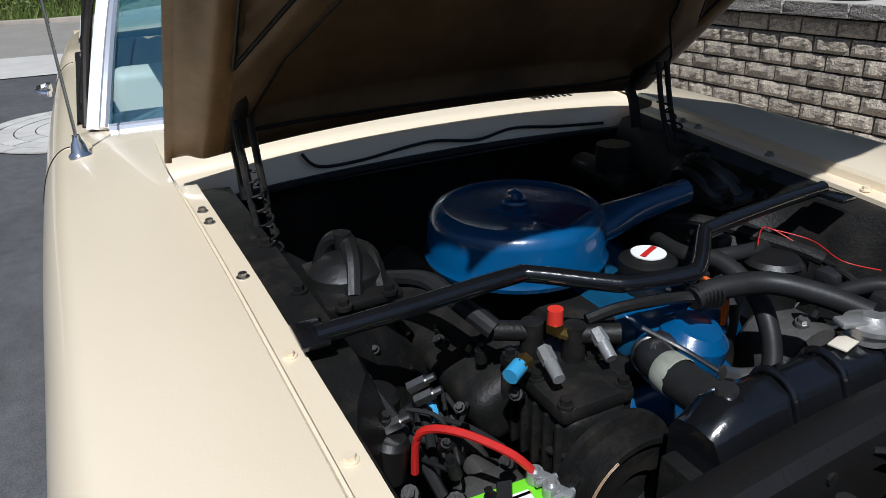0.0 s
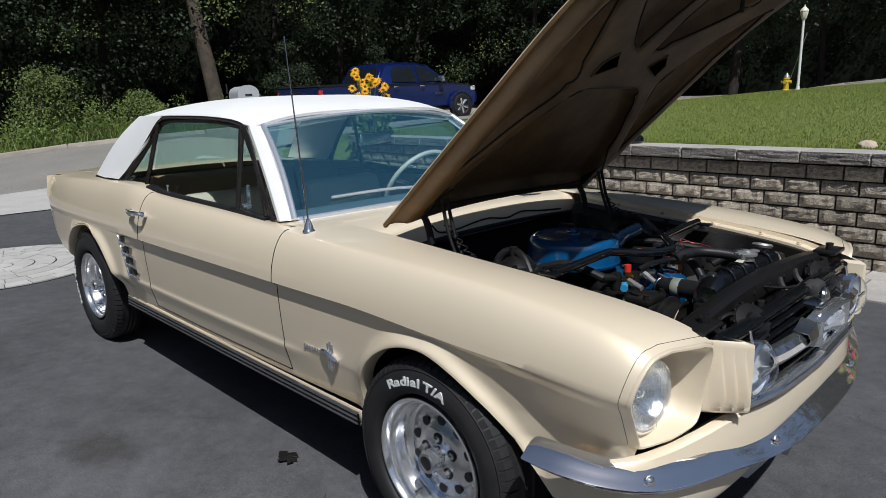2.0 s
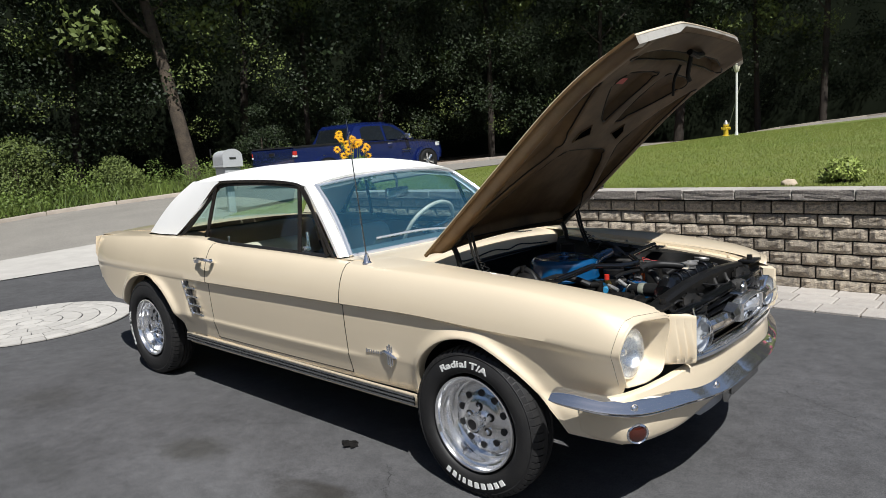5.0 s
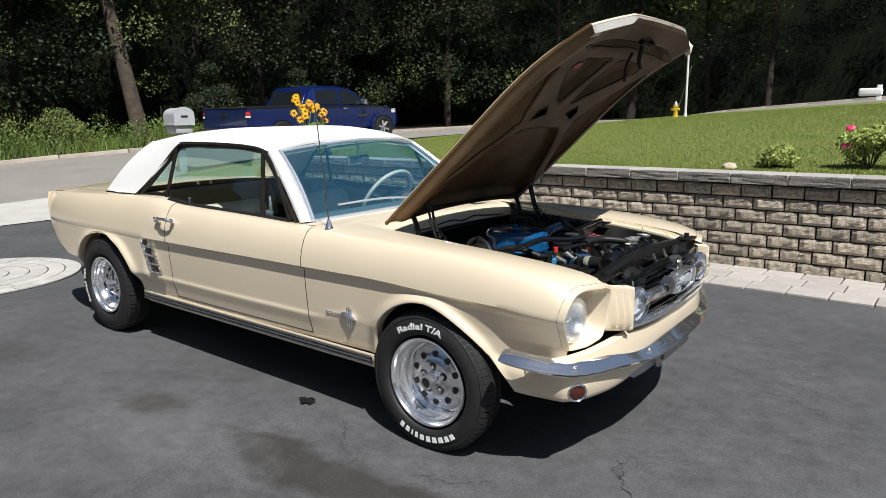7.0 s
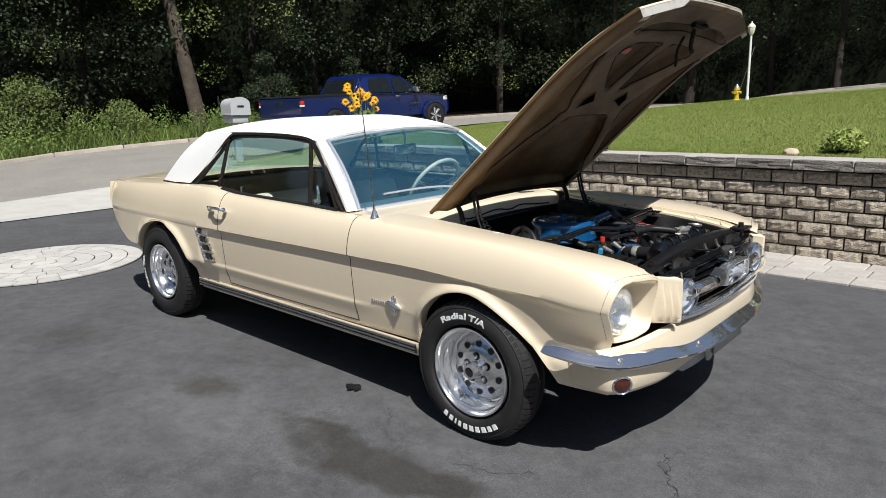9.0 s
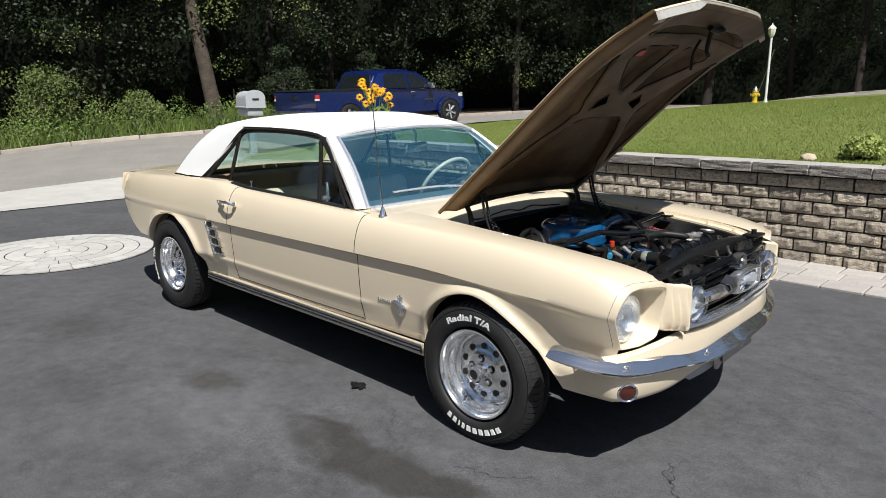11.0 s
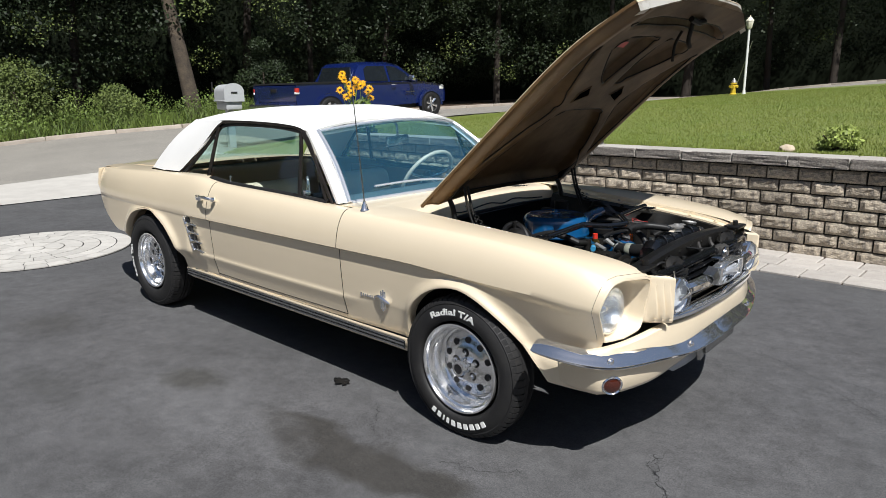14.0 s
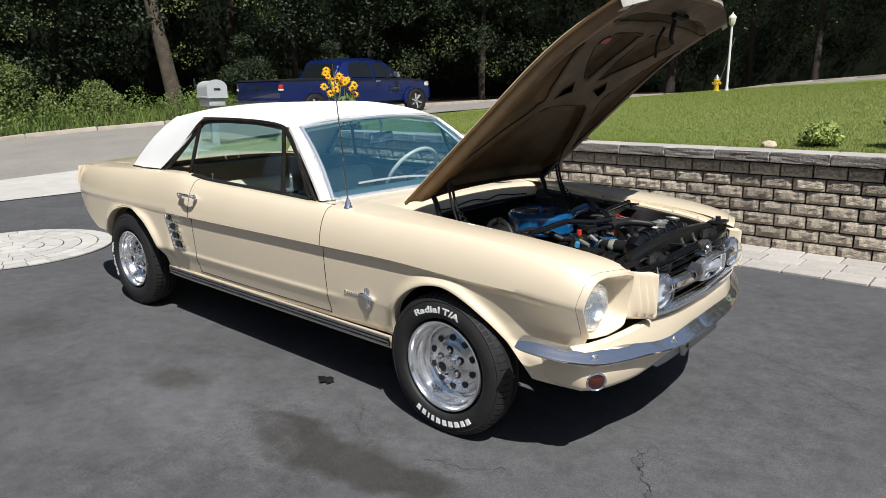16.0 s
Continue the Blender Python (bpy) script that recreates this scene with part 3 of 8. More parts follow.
cen, siz = [], []
for k in range(1900):
    u, d = rw.random(), rw.uniform(0.3, 9)
    x, y = woods_depth(u, d)
    z = land(x, y) + rw.uniform(1.2, 11.5)
    if d < 2.5 and z < 3.2 and rw.random() < 0.5:
        continue
    cen.append((x, y, z))
    R = rw.uniform(0.5, 1.25)
    siz.append((R, int(270 * R * R) + 60, rw.uniform(0.08, 0.145)))
tagged(leaves("woods_foliage", cen, siz, 3, leaf_shade), "dense deciduous foliage at the wood's edge, shade put into its dark green", "woods", kind="stuff")
# lighter clumps coloured as leaves in the sun
cen, siz = [], []
for k in range(190):
    u, d = rw.random(), rw.uniform(-0.2, 1.8)
    x, y = woods_depth(u, d)
    z = land(x, y) + rw.uniform(1.0, 7.5)
    if u > 0.3 and rw.random() < 0.75:
        continue
    cen.append((x, y, z))
    R = rw.uniform(0.35, 0.9)
    siz.append((R, int(300 * R * R) + 40, rw.uniform(0.055, 0.105)))
tagged(leaves("woods_sunlit_foliage", cen, siz, 4, leaf_sunlit), "green leaves hanging at the wood's edge, sunlight put into their colour", "woods", kind="stuff")
# unseen high crowns, added to throw shade on the wood's edge
cen, siz = [], []
for k in range(900):
    u, d = rw.random(), rw.uniform(-3.4, 4.0)
    x, y = woods_depth(u, d)
    cen.append((x, y, land(x, y) + rw.uniform(8.6, 15)))
    R = rw.uniform(0.9, 1.5)
    siz.append((R, 70, 0.4))
tagged(leaves("overhanging_crowns", cen, siz, 6, leaf_shade), "unseen high leafy crowns added over the wood's edge to shade it", "woods", kind="stuff")
# undergrowth along the street
cen, siz = [], []
for k in range(420):
    u = rw.random() ** 1.1
    d = rw.uniform(-1.2, 0.8)
    x, y = woods_depth(u, d)
    h = rw.uniform(0.15, 0.55) * (1.6 if rw.random() < 0.25 else 1)
    if y > 9 and rw.random() < (1.0 if y > 15 else 0.6):
        continue
    cen.append((x, y, land(x, y) + h))
    R = rw.uniform(0.25, 0.55)
    siz.append((R, int(700 * R * R) + 90, rw.uniform(0.04, 0.085)))
tagged(leaves("undergrowth", cen, siz, 5, leaf_light, 1.0), "bright green weeds and low growth along the kerb", "undergrowth", kind="stuff")
# shrubs at the wood's edge
for (x, y, R, h) in ((-19.2, 3.4, 1.3, 1.4), (-17.8, 5.3, 0.9, 0.8), (-21, 0.0, 1.6, 1.6), (-16.6, 12.5, 0.9, 1.6), (-17.2, 9.6, 0.9, 1.7)):
    c2, s2 = [], []
    for k in range(26):
        a, e = rw.uniform(0, math.tau), rw.uniform(0, 1)
        c2.append((x + R * 0.8 * e * math.cos(a), y + R * 0.8 * e * math.sin(a), land(x, y) + rw.uniform(0.15, 1.0) * h * 1.3 * (1.1 - 0.6 * e)))
        s2.append((R * 0.4, 420, 0.07))
    sh = tagged(new("shrub"), "leafy green shrub at the edge of the woods", "shrub")
    lv = leaves("foliage", c2, s2, int(x * 10) % 97, leaf_sunlit if y < 9 else leaf_shade)
    lv.parent = sh
    for k in range(5):
        bm = bmesh.new()
        tube(bm, [(x + rw.uniform(-0.1, 0.1), y + rw.uniform(-0.1, 0.1), land(x, y) - 0.1), (x + rw.uniform(-0.4, 0.4), y + rw.uniform(-0.4, 0.4), land(x, y) + h * 0.8)], 0.025, 6, 1)
        part("stem", bm, bark, sh)
# trunks
specs = [(-17.49, 7.33, 0.225, 9, (-2.3, -0.45)), (-19.6, 13.2, 0.11, 10, (0.2, 0.1)), (-20.6, 11.0, 0.16, 10, (0.4, 0.2)), (-21.5, 5.6, 0.15, 10, (-0.3, 0.5)), (-20.5, 1.2, 0.2, 10, (0.3, 0)), (-19.8, 17.0, 0.12, 9, (0.3, 0.6)),
         (-18.4, 23.0, 0.15, 10, (-0.2, 0.1)), (-12.0, 29.5, 0.22, 10, (0.8, 0.3)), (-6.0, 30.5, 0.15, 11, (0.3, 0)), (0.5, 30.2, 0.33, 11, (-0.2, 0.1)), (4.5, 31.5, 0.2, 10, (0.2, 0)), (8, 31, 0.25, 10, (0.3, 0)), (-9.0, 31.5, 0.14, 10, (-0.3, 0)), (-14.5, 26.5, 0.13, 10, (0.2, 0))]
for i, (x, y, r, h, lean) in enumerate(specs):
    tree = tagged(new("tree"), "tall deciduous tree with a bare brown trunk at the wood's edge", "tree", "trees at the wood's edge")
    bm = bmesh.new()
    trunk(bm, (x, y, land(x, y)), h, r, lean, 5, i)
    part("trunk", bm, bark_shade if i else bark, tree)
    c2, s2 = [], []
    for k in range(16):
        c2.append((x + lean[0] + rw.uniform(-2.0, 2.0), y + lean[1] + rw.uniform(-2.0, 2.0), land(x, y) + rw.uniform(4.2, h + 1)))
        s2.append((rw.uniform(0.6, 1.0), 130, 0.22))
    cr = leaves("crown", c2, s2, 50 + i, leaf_shade if i % 2 else leaf_sunlit)
    cr.parent = tree
# near-black sheet that paints the shade deep in the woods
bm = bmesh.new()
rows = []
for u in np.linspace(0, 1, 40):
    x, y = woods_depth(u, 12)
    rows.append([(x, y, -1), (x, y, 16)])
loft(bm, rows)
tagged(solid(part("backdrop_woods", bm, woods_shade), 0.3), "near-black sheet behind the trees, painted as the woods' shade", "backdrop", kind="structure")


# ---- car ----
car = thing("car", "cream two-door hardtop coupe with white vinyl roof and raised hood", "car")
HUB_F, HUB_R = (0.0, 0.325), (-2.743, 0.325)
ARCH_F = (-0.03, 0.335, 0.31, 0.29)
ARCH_R = (-2.70, 0.33, 0.40, 0.335)
FRONT_REACH = 0.38


def arch_level(arch, x, z):
    """1 on the edge of a wheel arch, less inside; the front arch runs out in a long slope ahead of the wheel."""
    cx, cz, ea, eb = arch
    if arch is ARCH_F and x > cx:
        return ((x - cx) / FRONT_REACH) ** 1.75 + max(0.0, z - cz) / eb
    return math.sqrt(((x - cx) / ea) ** 2 + ((z - cz) / eb) ** 2)


def arch_edge(arch, zs):
    """Points along the edge from the rear foot to the front foot."""
    cx, cz, ea, eb = arch
    a0 = math.asin((zs - cz) / eb)
    if arch is not ARCH_F:
        return [(cx - ea * math.cos(a), cz + eb * math.sin(a)) for a in np.linspace(a0, math.pi - a0, 64)]
    rear = [(cx - ea * math.cos(a), cz + eb * math.sin(a)) for a in np.linspace(a0, math.pi / 2, 30)]
    return rear + [(cx + FRONT_REACH * q, cz + eb * (1 - q ** 1.75)) for q in np.linspace(0.02, 1.0, 34)]


HALF = [(-3.62, 0.725), (-3.4, 0.76), (-3.0, 0.785), (-2.4, 0.796), (-1.6, 0.8), (-0.8, 0.79), (-0.4, 0.779), (0.0, 0.765), (0.3, 0.754), (0.5, 0.742), (0.66, 0.722)]
BELT = [(-3.62, 0.875), (-3.3, 0.885), (-2.9, 0.9), (-2.5, 0.91), (-2.15, 0.918), (-1.85, 0.893), (-1.25, 0.88), (-0.75, 0.864), (-0.3, 0.85), (0.1, 0.832), (0.35, 0.81), (0.5, 0.789), (0.57, 0.77), (0.62, 0.748), (0.66, 0.74)]
BELT_Y = [(-3.62, 0.66), (-3.0, 0.70), (-2.5, 0.70), (-2.0, 0.705), (-0.8, 0.712), (0.0, 0.695), (0.3, 0.685), (0.5, 0.675), (0.62, 0.66), (0.66, 0.655)]
SILL = [(-3.62, 0.66), (-3.5, 0.56), (-3.3, 0.465), (-3.06, 0.375), (-2.9, 0.34), (-2.3, 0.335), (0.25, 0.335), (0.42, 0.318), (0.66, 0.318)]

CREASE = [(-3.6, 0.688), (-2.2, 0.688), (-1.0, 0.694), (-0.4, 0.694), (0.1, 0.674), (0.35, 0.667), (0.545, 0.655), (0.66, 0.648)]


def overhang(x):
    return 0.0165 * smoothstep(0.55, -0.45, x) * smoothstep(-2.2, -2.12, x)


def side_point(x, k):
    """Body side at station x, k running 0 (sill) to 1 (belt): outward y, z."""
    y3, zb, yb, zs, c = cub(x, HALF) + 0.004, cub(x, BELT), cub(x, BELT_Y), cub(x, SILL), overhang(x)
    led = smoothstep(-0.5, -0.85, x) * smoothstep(-2.14, -2.05, x)
    ycove = y3 - c - 0.004
    lean = smoothstep(0.3, 0.1, x) * smoothstep(-2.2, -2.05, x)
    w = smoothstep(0.2, 0.6, x)
    tuck = 1.15 * smoothstep(0.0, 0.46, x) * (1 - 0.3 * smoothstep(0.5, 0.62, x))
    zc = cub(x, CREASE)
    h = zb - zc
    yin = ycove - 0.012 * lean - 0.062 * tuck
    yout = yin - 0.003 + 0.0065 * led
    knots = [(0.0, y3 - 0.06, zs), (0.12, y3 - 0.046 - 0.008 * tuck, max(zs + 0.02, 0.4)), (0.22, yout, 0.456), (0.25, yin, 0.469),
             (0.33, ycove - 0.0075 * lean - 0.054 * tuck, 0.525), (0.42, ycove - 0.0036 * lean - 0.04 * tuck, 0.58 - 0.02 * w), (0.5, ycove - 0.0008 * lean - 0.02 * tuck, 0.636 - 0.025 * w), (0.56, ycove, zc - 0.012), (0.585, y3, zc)]
    for q in (0.63, 0.68, 0.73, 0.78, 0.83, 0.87, 0.91, 0.94, 0.97, 1.0):
        ph = (q - 0.585) / 0.415 * math.pi / 2
        knots.append((q, yb + (y3 - yb) * math.cos(ph) - 0.004 * math.sin(2 * ph), zc + h * math.sin(ph)))
    i = max(j for j in range(len(knots) - 1) if knots[j][0] <= k + 1e-9)
    a, b = knots[i], knots[i + 1]
    t = (k - a[0]) / (b[0] - a[0])
    if k > 0.59:
        y, z = cub(k, [(q[0], q[1]) for q in knots[8:]]), cub(k, [(q[0], q[2]) for q in knots[8:]])
    else:
        y, z = a[1] + t * (b[1] - a[1]), a[2] + t * (b[2] - a[2])
    z = max(z, zs + 0.02 * k)
    for arch in (ARCH_F, ARCH_R):
        e = arch_level(arch, x, z)
        if z < 0.69:
            y += 0.024 * math.exp(-((e - 1.02) / (0.1 if arch is ARCH_F and x > arch[0] else 0.09)) ** 2) * smoothstep(0.685, 0.63, z) * (0.35 + 0.65 * smoothstep(0.36, 0.56, z))
    return y, z


KS = sorted({round(v, 4) for v in list(np.linspace(0, 0.22, 10)) + list(np.linspace(0.22, 0.25, 3)) + list(np.linspace(0.25, 0.56, 20)) + [0.57, 0.585] + list(np.linspace(0.585, 1, 14))})


def nose_lead(y, z):
    """Foremost x of the fender at this place of its cross-section."""
    return 0.545 + 0.027 * smoothstep(0.46, 0.55, z) + 0.02 * smoothstep(0.6, 0.74, z) + 0.06 * smoothstep(0.74, 0.5, y)


def nose_warp(x, y, z, x1=0.62):
    return x + smoothstep(0.2, x1, x) * (nose_lead(y, z) - x1)


def unwarp(x):
    q = x
    for _ in range(8):
        q = x + 0.06 * smoothstep(0.2, 0.62, q)
    return q


def side_panel(name, x0, x1, s, top=(), nx=None, label="", arch=None, cut_front=False):
    """One panel of the body side, s -1 right, +1 left; top: further (inward y, rise) rows over the belt."""
    bm = bmesh.new()
    n = nx or max(4, int((x1 - x0) / 0.018))
    if arch:
        cx, cz, ea, eb = arch
        hits = arch_edge(arch, cub(cx, SILL))
        first, last = hits[0][0], hits[-1][0]
        st = [(x, None) for x in np.linspace(x0, first, max(2, int((first - x0) / 0.015)), endpoint=False)]
        st += hits + [(x, None) for x in list(np.linspace(last, x1, max(3, int((x1 - last) / 0.012))))[1:]]
        if cut_front:
            st = [((unwarp(x) if x < x1 - 1e-6 else x), z) for x, z in st if unwarp(x) < x1 - 1e-4 or x >= x1 - 1e-6]
    else:
        st = [(x0 + (x1 - x0) * i / n, None) for i in range(n + 1)]
    V, rim = [], []
    for x, za in st:
        low = 0.0
        if za is not None:
            a, b = 0.0, 0.56
            for _ in range(30):
                m = (a + b) / 2
                a, b = (m, b) if side_point(x, m)[1] < za else (a, m)
            low = a
        row = []
        for k in KS:
            kk = k if k >= 0.56 else low + (0.56 - low) * k / 0.56
            y, z = side_point(x, kk)
            row.append([x, y, z])
        for yy, dz in top:
            ytop = yy(x) if callable(yy) else yy
            row.append([x, ytop, cub(x, BELT) + (dz(x) if callable(dz) else dz)])
        if za is not None:
            lip = row[0]
            out = Vector((lip[0] - cx, 0, lip[2] - cz)).normalized()
            row = [[lip[0], lip[1] - 0.045, lip[2]], [lip[0], lip[1] - 0.008, lip[2]], [lip[0] + out.x * 0.0025, lip[1] - 0.002, lip[2] + out.z * 0.0025]] + row[1:]
        else:
            p = row[0]
            row = [[p[0], p[1] - 0.03, p[2] + 0.004], [p[0], p[1] - 0.008, p[2]]] + row
        if cut_front:
            row = [[nose_warp(*p), p[1], p[2]] for p in row]
        V.append([bm.verts.new((p[0], s * p[1], p[2])) for p in row])
    for P, Q in zip(V, V[1:]):
        for k in range(len(P) - 1):
            bm.faces.new((P[k], P[k + 1], Q[k + 1], Q[k]))
    ob = part(name, bm, cream, car, label, smooth=32)
    return solid(ob, 0.02 if name == "door" else 0.008, 1.0 if s < 0 else -1.0)


HOOD_EDGE = lambda x: cub(x, [(-0.45, 0.553), (0.0, 0.53), (0.2, 0.523), (0.45, 0.512), (0.66, 0.502)])
FT1 = lambda x: 0.012 - 0.012 * smoothstep(-0.6, 0.1, x)
FT2 = lambda x: 0.014 - 0.02 * smoothstep(-0.6, 0.1, x)
FT3 = lambda x: FT2(x) - 0.008
LEDGE = lambda x: cub(x, BELT) + FT2(x) - 0.022
for s in (-1, 1):
    side_panel("front_fender", -0.747, 0.62, s, [(lambda x: cub(x, BELT_Y) - 0.02, lambda x: 0.005), (lambda x: HOOD_EDGE(x) + 0.045, FT1), (lambda x: HOOD_EDGE(x) + 0.004, FT2), (lambda x: HOOD_EDGE(x), FT3)], nx=90, arch=ARCH_F, cut_front=True)
    side_panel("door", -1.917, -0.7505, s, [(0.69, 0.002), (0.665, -0.004)], nx=64)
    side_panel("quarter_panel", -3.6, -1.921, s, [(0.675, 0.004), (lambda x: 0.662 - 0.062 * smoothstep(-2.42, -2.55, x), lambda x: 0.004 + 0.008 * smoothstep(-2.42, -2.55, x)), (lambda x: 0.655 - 0.105 * smoothstep(-2.42, -2.55, x), lambda x: -0.006 + 0.02 * smoothstep(-2.42, -2.55, x))], nx=100, arch=ARCH_R)
    # shut lines round the door
    for xs in (-0.7488, -1.919):
        bm = bmesh.new()
        tube(bm, [(xs, s * (side_point(xs, k)[0] - 0.0003), side_point(xs, k)[1]) for k in KS if k > 0.03], 0.0021, 6, 1)
        part("panel_seam", bm, dark_trim, car)
    bm = bmesh.new()
    tube(bm, [(x, s * (side_point(x, 0.045)[0] + 0.0002), side_point(x, 0.045)[1]) for x in np.linspace(-1.919, -0.749, 24)], 0.0018, 6, 1)
    part("panel_seam", bm, dark_trim, car)
    # hood ledge inside the fender with its bolts
    bm = bmesh.new()
    loft(bm, [[(x, s * (HOOD_EDGE(x) - o), cub(x, BELT) + z) for o, z in ((0.0, FT3(x)), (0.002, FT2(x) - 0.022), (0.035, FT2(x) - 0.024), (0.036, FT2(x) - 0.04))] for x in np.linspace(-0.4, 0.6, 24)])
    solid(part("fender_ledge", bm, cream, car))
    for x in (-0.27, -0.22, -0.02, 0.19, 0.37, 0.5):
        bm = bmesh.new()
        zz = LEDGE(x)
        cyl(bm, (x, s * (HOOD_EDGE(x) - 0.02), zz), (x, s * (HOOD_EDGE(x) - 0.02), zz + 0.003), 0.009, n=14)
        cyl(bm, (x, s * (HOOD_EDGE(x) - 0.02), zz + 0.003), (x, s * (HOOD_EDGE(x) - 0.02), zz + 0.009), 0.006, n=6)
        part("bolt", bm, cream if x > 0.1 else steel, car)
    # rocker panel and its bright moulding
    bm = bmesh.new()
    loft(bm, [[(x, s * y, z) for y, z in ((0.747, 0.338), (0.75, 0.33), (0.742, 0.29), (0.72, 0.262), (0.66, 0.25))] for x in np.linspace(-2.31, -0.34, 12)])
    solid(part("rocker_panel", bm, cream, car))
    bm = bmesh.new()
    for z0 in (0.325, 0.309, 0.293):
        loft(bm, [[(x, s * y, z) for y, z in ((0.746, z0 + 0.006), (0.756, z0 + 0.004), (0.757, z0 - 0.004), (0.746, z0 - 0.007))] for x in (-2.3, -1.6, -0.9, -0.35)])
    loft(bm, [[(x, s * y, z) for y, z in ((0.744, 0.334), (0.749, 0.332), (0.747, 0.284), (0.74, 0.282))] for x in (-2.3, -1.6, -0.9, -0.35)])
    part("rocker_moulding", bm, dull_chrome, car, "ribbed bright metal rocker moulding")

# floor pan and inner structure, dark
bm = bmesh.new()
box(bm, (-1.75, 0, 0.27), (3.5, 1.2, 0.05), 0.01)
box(bm, (-1.55, 0, 0.30), (3.6, 0.35, 0.1), 0.02)
part("floor_pan", bm, grimy_black, car)
for s in (-1, 1):
    for cx in (0.0, -2.72):
        bm = bmesh.new()
        loft(bm, [[(cx + 0.42 * math.cos(a), s * y, 0.30 + 0.39 * math.sin(a)) for y in (0.42, 0.6, 0.675)] for a in np.linspace(0.12, math.pi - 0.12, 20)])
        loft(bm, [[(cx + r * math.cos(a), s * 0.42, 0.30 + r * 0.9 * math.sin(a)) for r in (0.02, 0.25, 0.42)] for a in np.linspace(0.12, math.pi - 0.12, 20)])
        part("wheelhouse", bm, grimy_black, car)


# ---- wheels ----
GLYPHS = {}


def glyph(ch):
    """Thick wide letter as a mesh, centred on x, base at 0."""
    if ch not in GLYPHS:
        cu = bpy.data.curves.new("letter", "FONT")
        cu.body, cu.size, cu.offset, cu.extrude, cu.align_x = ch, 0.036, 0.0011, 0.0016, "CENTER"
        ob = bpy.data.objects.new("letter", cu)
        scene.collection.objects.link(ob)
        bpy.context.view_layer.update()
        me = bpy.data.meshes.new_from_object(ob.evaluated_get(bpy.context.evaluated_depsgraph_get()))
        bpy.data.objects.remove(ob)
        bpy.data.curves.remove(cu)
        me.transform(Matrix.Diagonal((1.55, 1.0, 1.0, 1.0)))
        me.materials.clear()
        me.materials.append(letter_white)
        GLYPHS[ch] = me
    return GLYPHS[ch]


def wheel(s, hub):
    """Alloy wheel with a ring of round vents and a raised-letter tyre; outer side towards s * y."""
    hx, hz = hub
    ax = (0, s, 0)
    c = (hx, s * 0.665, hz)
    root = new("wheel")
    root.parent = car
    root["label"] = "polished slotted alloy wheel with white-lettered black tyre"
    bm = bmesh.new()
    R = 0.325
    front = hx > -1
    low = 0.84 if front else 1.0
    inner = 0.055 if front else 0.03
    prof = [(0.20, inner - 0.07), (0.235, inner - 0.085), (0.285, inner - 0.085), (0.312, inner - 0.075), (0.322, inner - 0.055)]
    for g in (inner - 0.03, 0.5 * inner + 0.008, 0.045):
        prof += [(R, g - 0.018), (R - 0.008, g - 0.016), (R - 0.008, g - 0.011), (R, g - 0.009)]
    prof += [(0.324, 0.068), (0.315, 0.093), (0.296, 0.108), (0.29, 0.106), (0.268, 0.116), (0.24, 0.118), (0.222, 0.114), (0.212, 0.108), (0.206, 0.098), (0.2, 0.08)]
    lathe(bm, [(0.2 + (r - 0.2) * low, h) for r, h in prof], c, ax, 72)
    part("tyre", bm, tyre_rubber, root, "black radial tyre with white raised lettering", smooth=40)
    # tread blocks across the shoulder
    V, F = [], []
    n = 64
    for i in range(n):
        a0, a1 = (i + 0.08) * math.tau / n, (i + 0.86) * math.tau / n
        b = len(V)
        for a in (a0, a1):
            for r, h in ((0.3255, 0.055), (0.3275, 0.072), (0.318, 0.096), (0.3, 0.106), (0.296, 0.1), (0.312, 0.06)):
                r = 0.2 + (r - 0.2) * low
                V.append((c[0] + r * math.cos(a), c[1] + s * h, c[2] + r * math.sin(a)))
        for k in range(5):
            F.append((b + k, b + k + 1, b + k + 7, b + k + 6))
        F += [tuple(b + k for k in range(6)), tuple(b + 11 - k for k in range(6))]
    tagged(pydata("tread", V, F, tyre_rubber, root), kind="stuff")

    def bars(a_mid, widths):
        """Plain white blocks in the place of the maker's raised letters."""
        gap = 0.052
        a = a_mid + (sum(widths) + gap * (len(widths) - 1)) / 2
        for w in widths:
            V = []
            for h in (0.1195, 0.116):
                for aa in (a, a - w):
                    for rr in (0.233, 0.257):
                        V.append((c[0] - s * rr * math.cos(aa), c[1] + s * h, c[2] + rr * math.sin(aa)))
            pydata("letter_block", V, [(0, 1, 3, 2), (0, 4, 5, 1), (2, 3, 7, 6), (0, 2, 6, 4), (1, 5, 7, 3)], letter_white, root)
            a -= w + gap

    def words(text, a_mid):
        """Raised white letters round the sidewall, tops outward, reading clockwise from outside."""
        adv = {" ": 0.06, "i": 0.055, "l": 0.055, "/": 0.08}
        total = sum(adv.get(ch, 0.118) for ch in text)
        a = a_mid + total / 2
        for ch in text:
            w = adv.get(ch, 0.118)
            if ch != " ":
                me = glyph(ch)
                ob = new("letter", me)
                ob.parent = root
                am = a - w / 2
                up = Vector((-s * math.cos(am), 0, math.sin(am)))
                out = Vector((0, s, 0))
                right = up.cross(out)
                M = Matrix((right, up, out)).transposed().to_4x4()
                M.translation = Vector(c) + up * (0.235 if front else 0.243) + out * 0.117
                ob.matrix_local = M
            a -= w

    words("Radial T/A", math.pi / 2 + (0.1 if hx > -1 else 1.7))
    if hx > -1:
        bars(-math.pi / 2 + 0.05, (0.088, 0.076, 0.094, 0.085, 0.085, 0.085, 0.058, 0.03, 0.08, 0.082))
    # rim
    bm = bmesh.new()
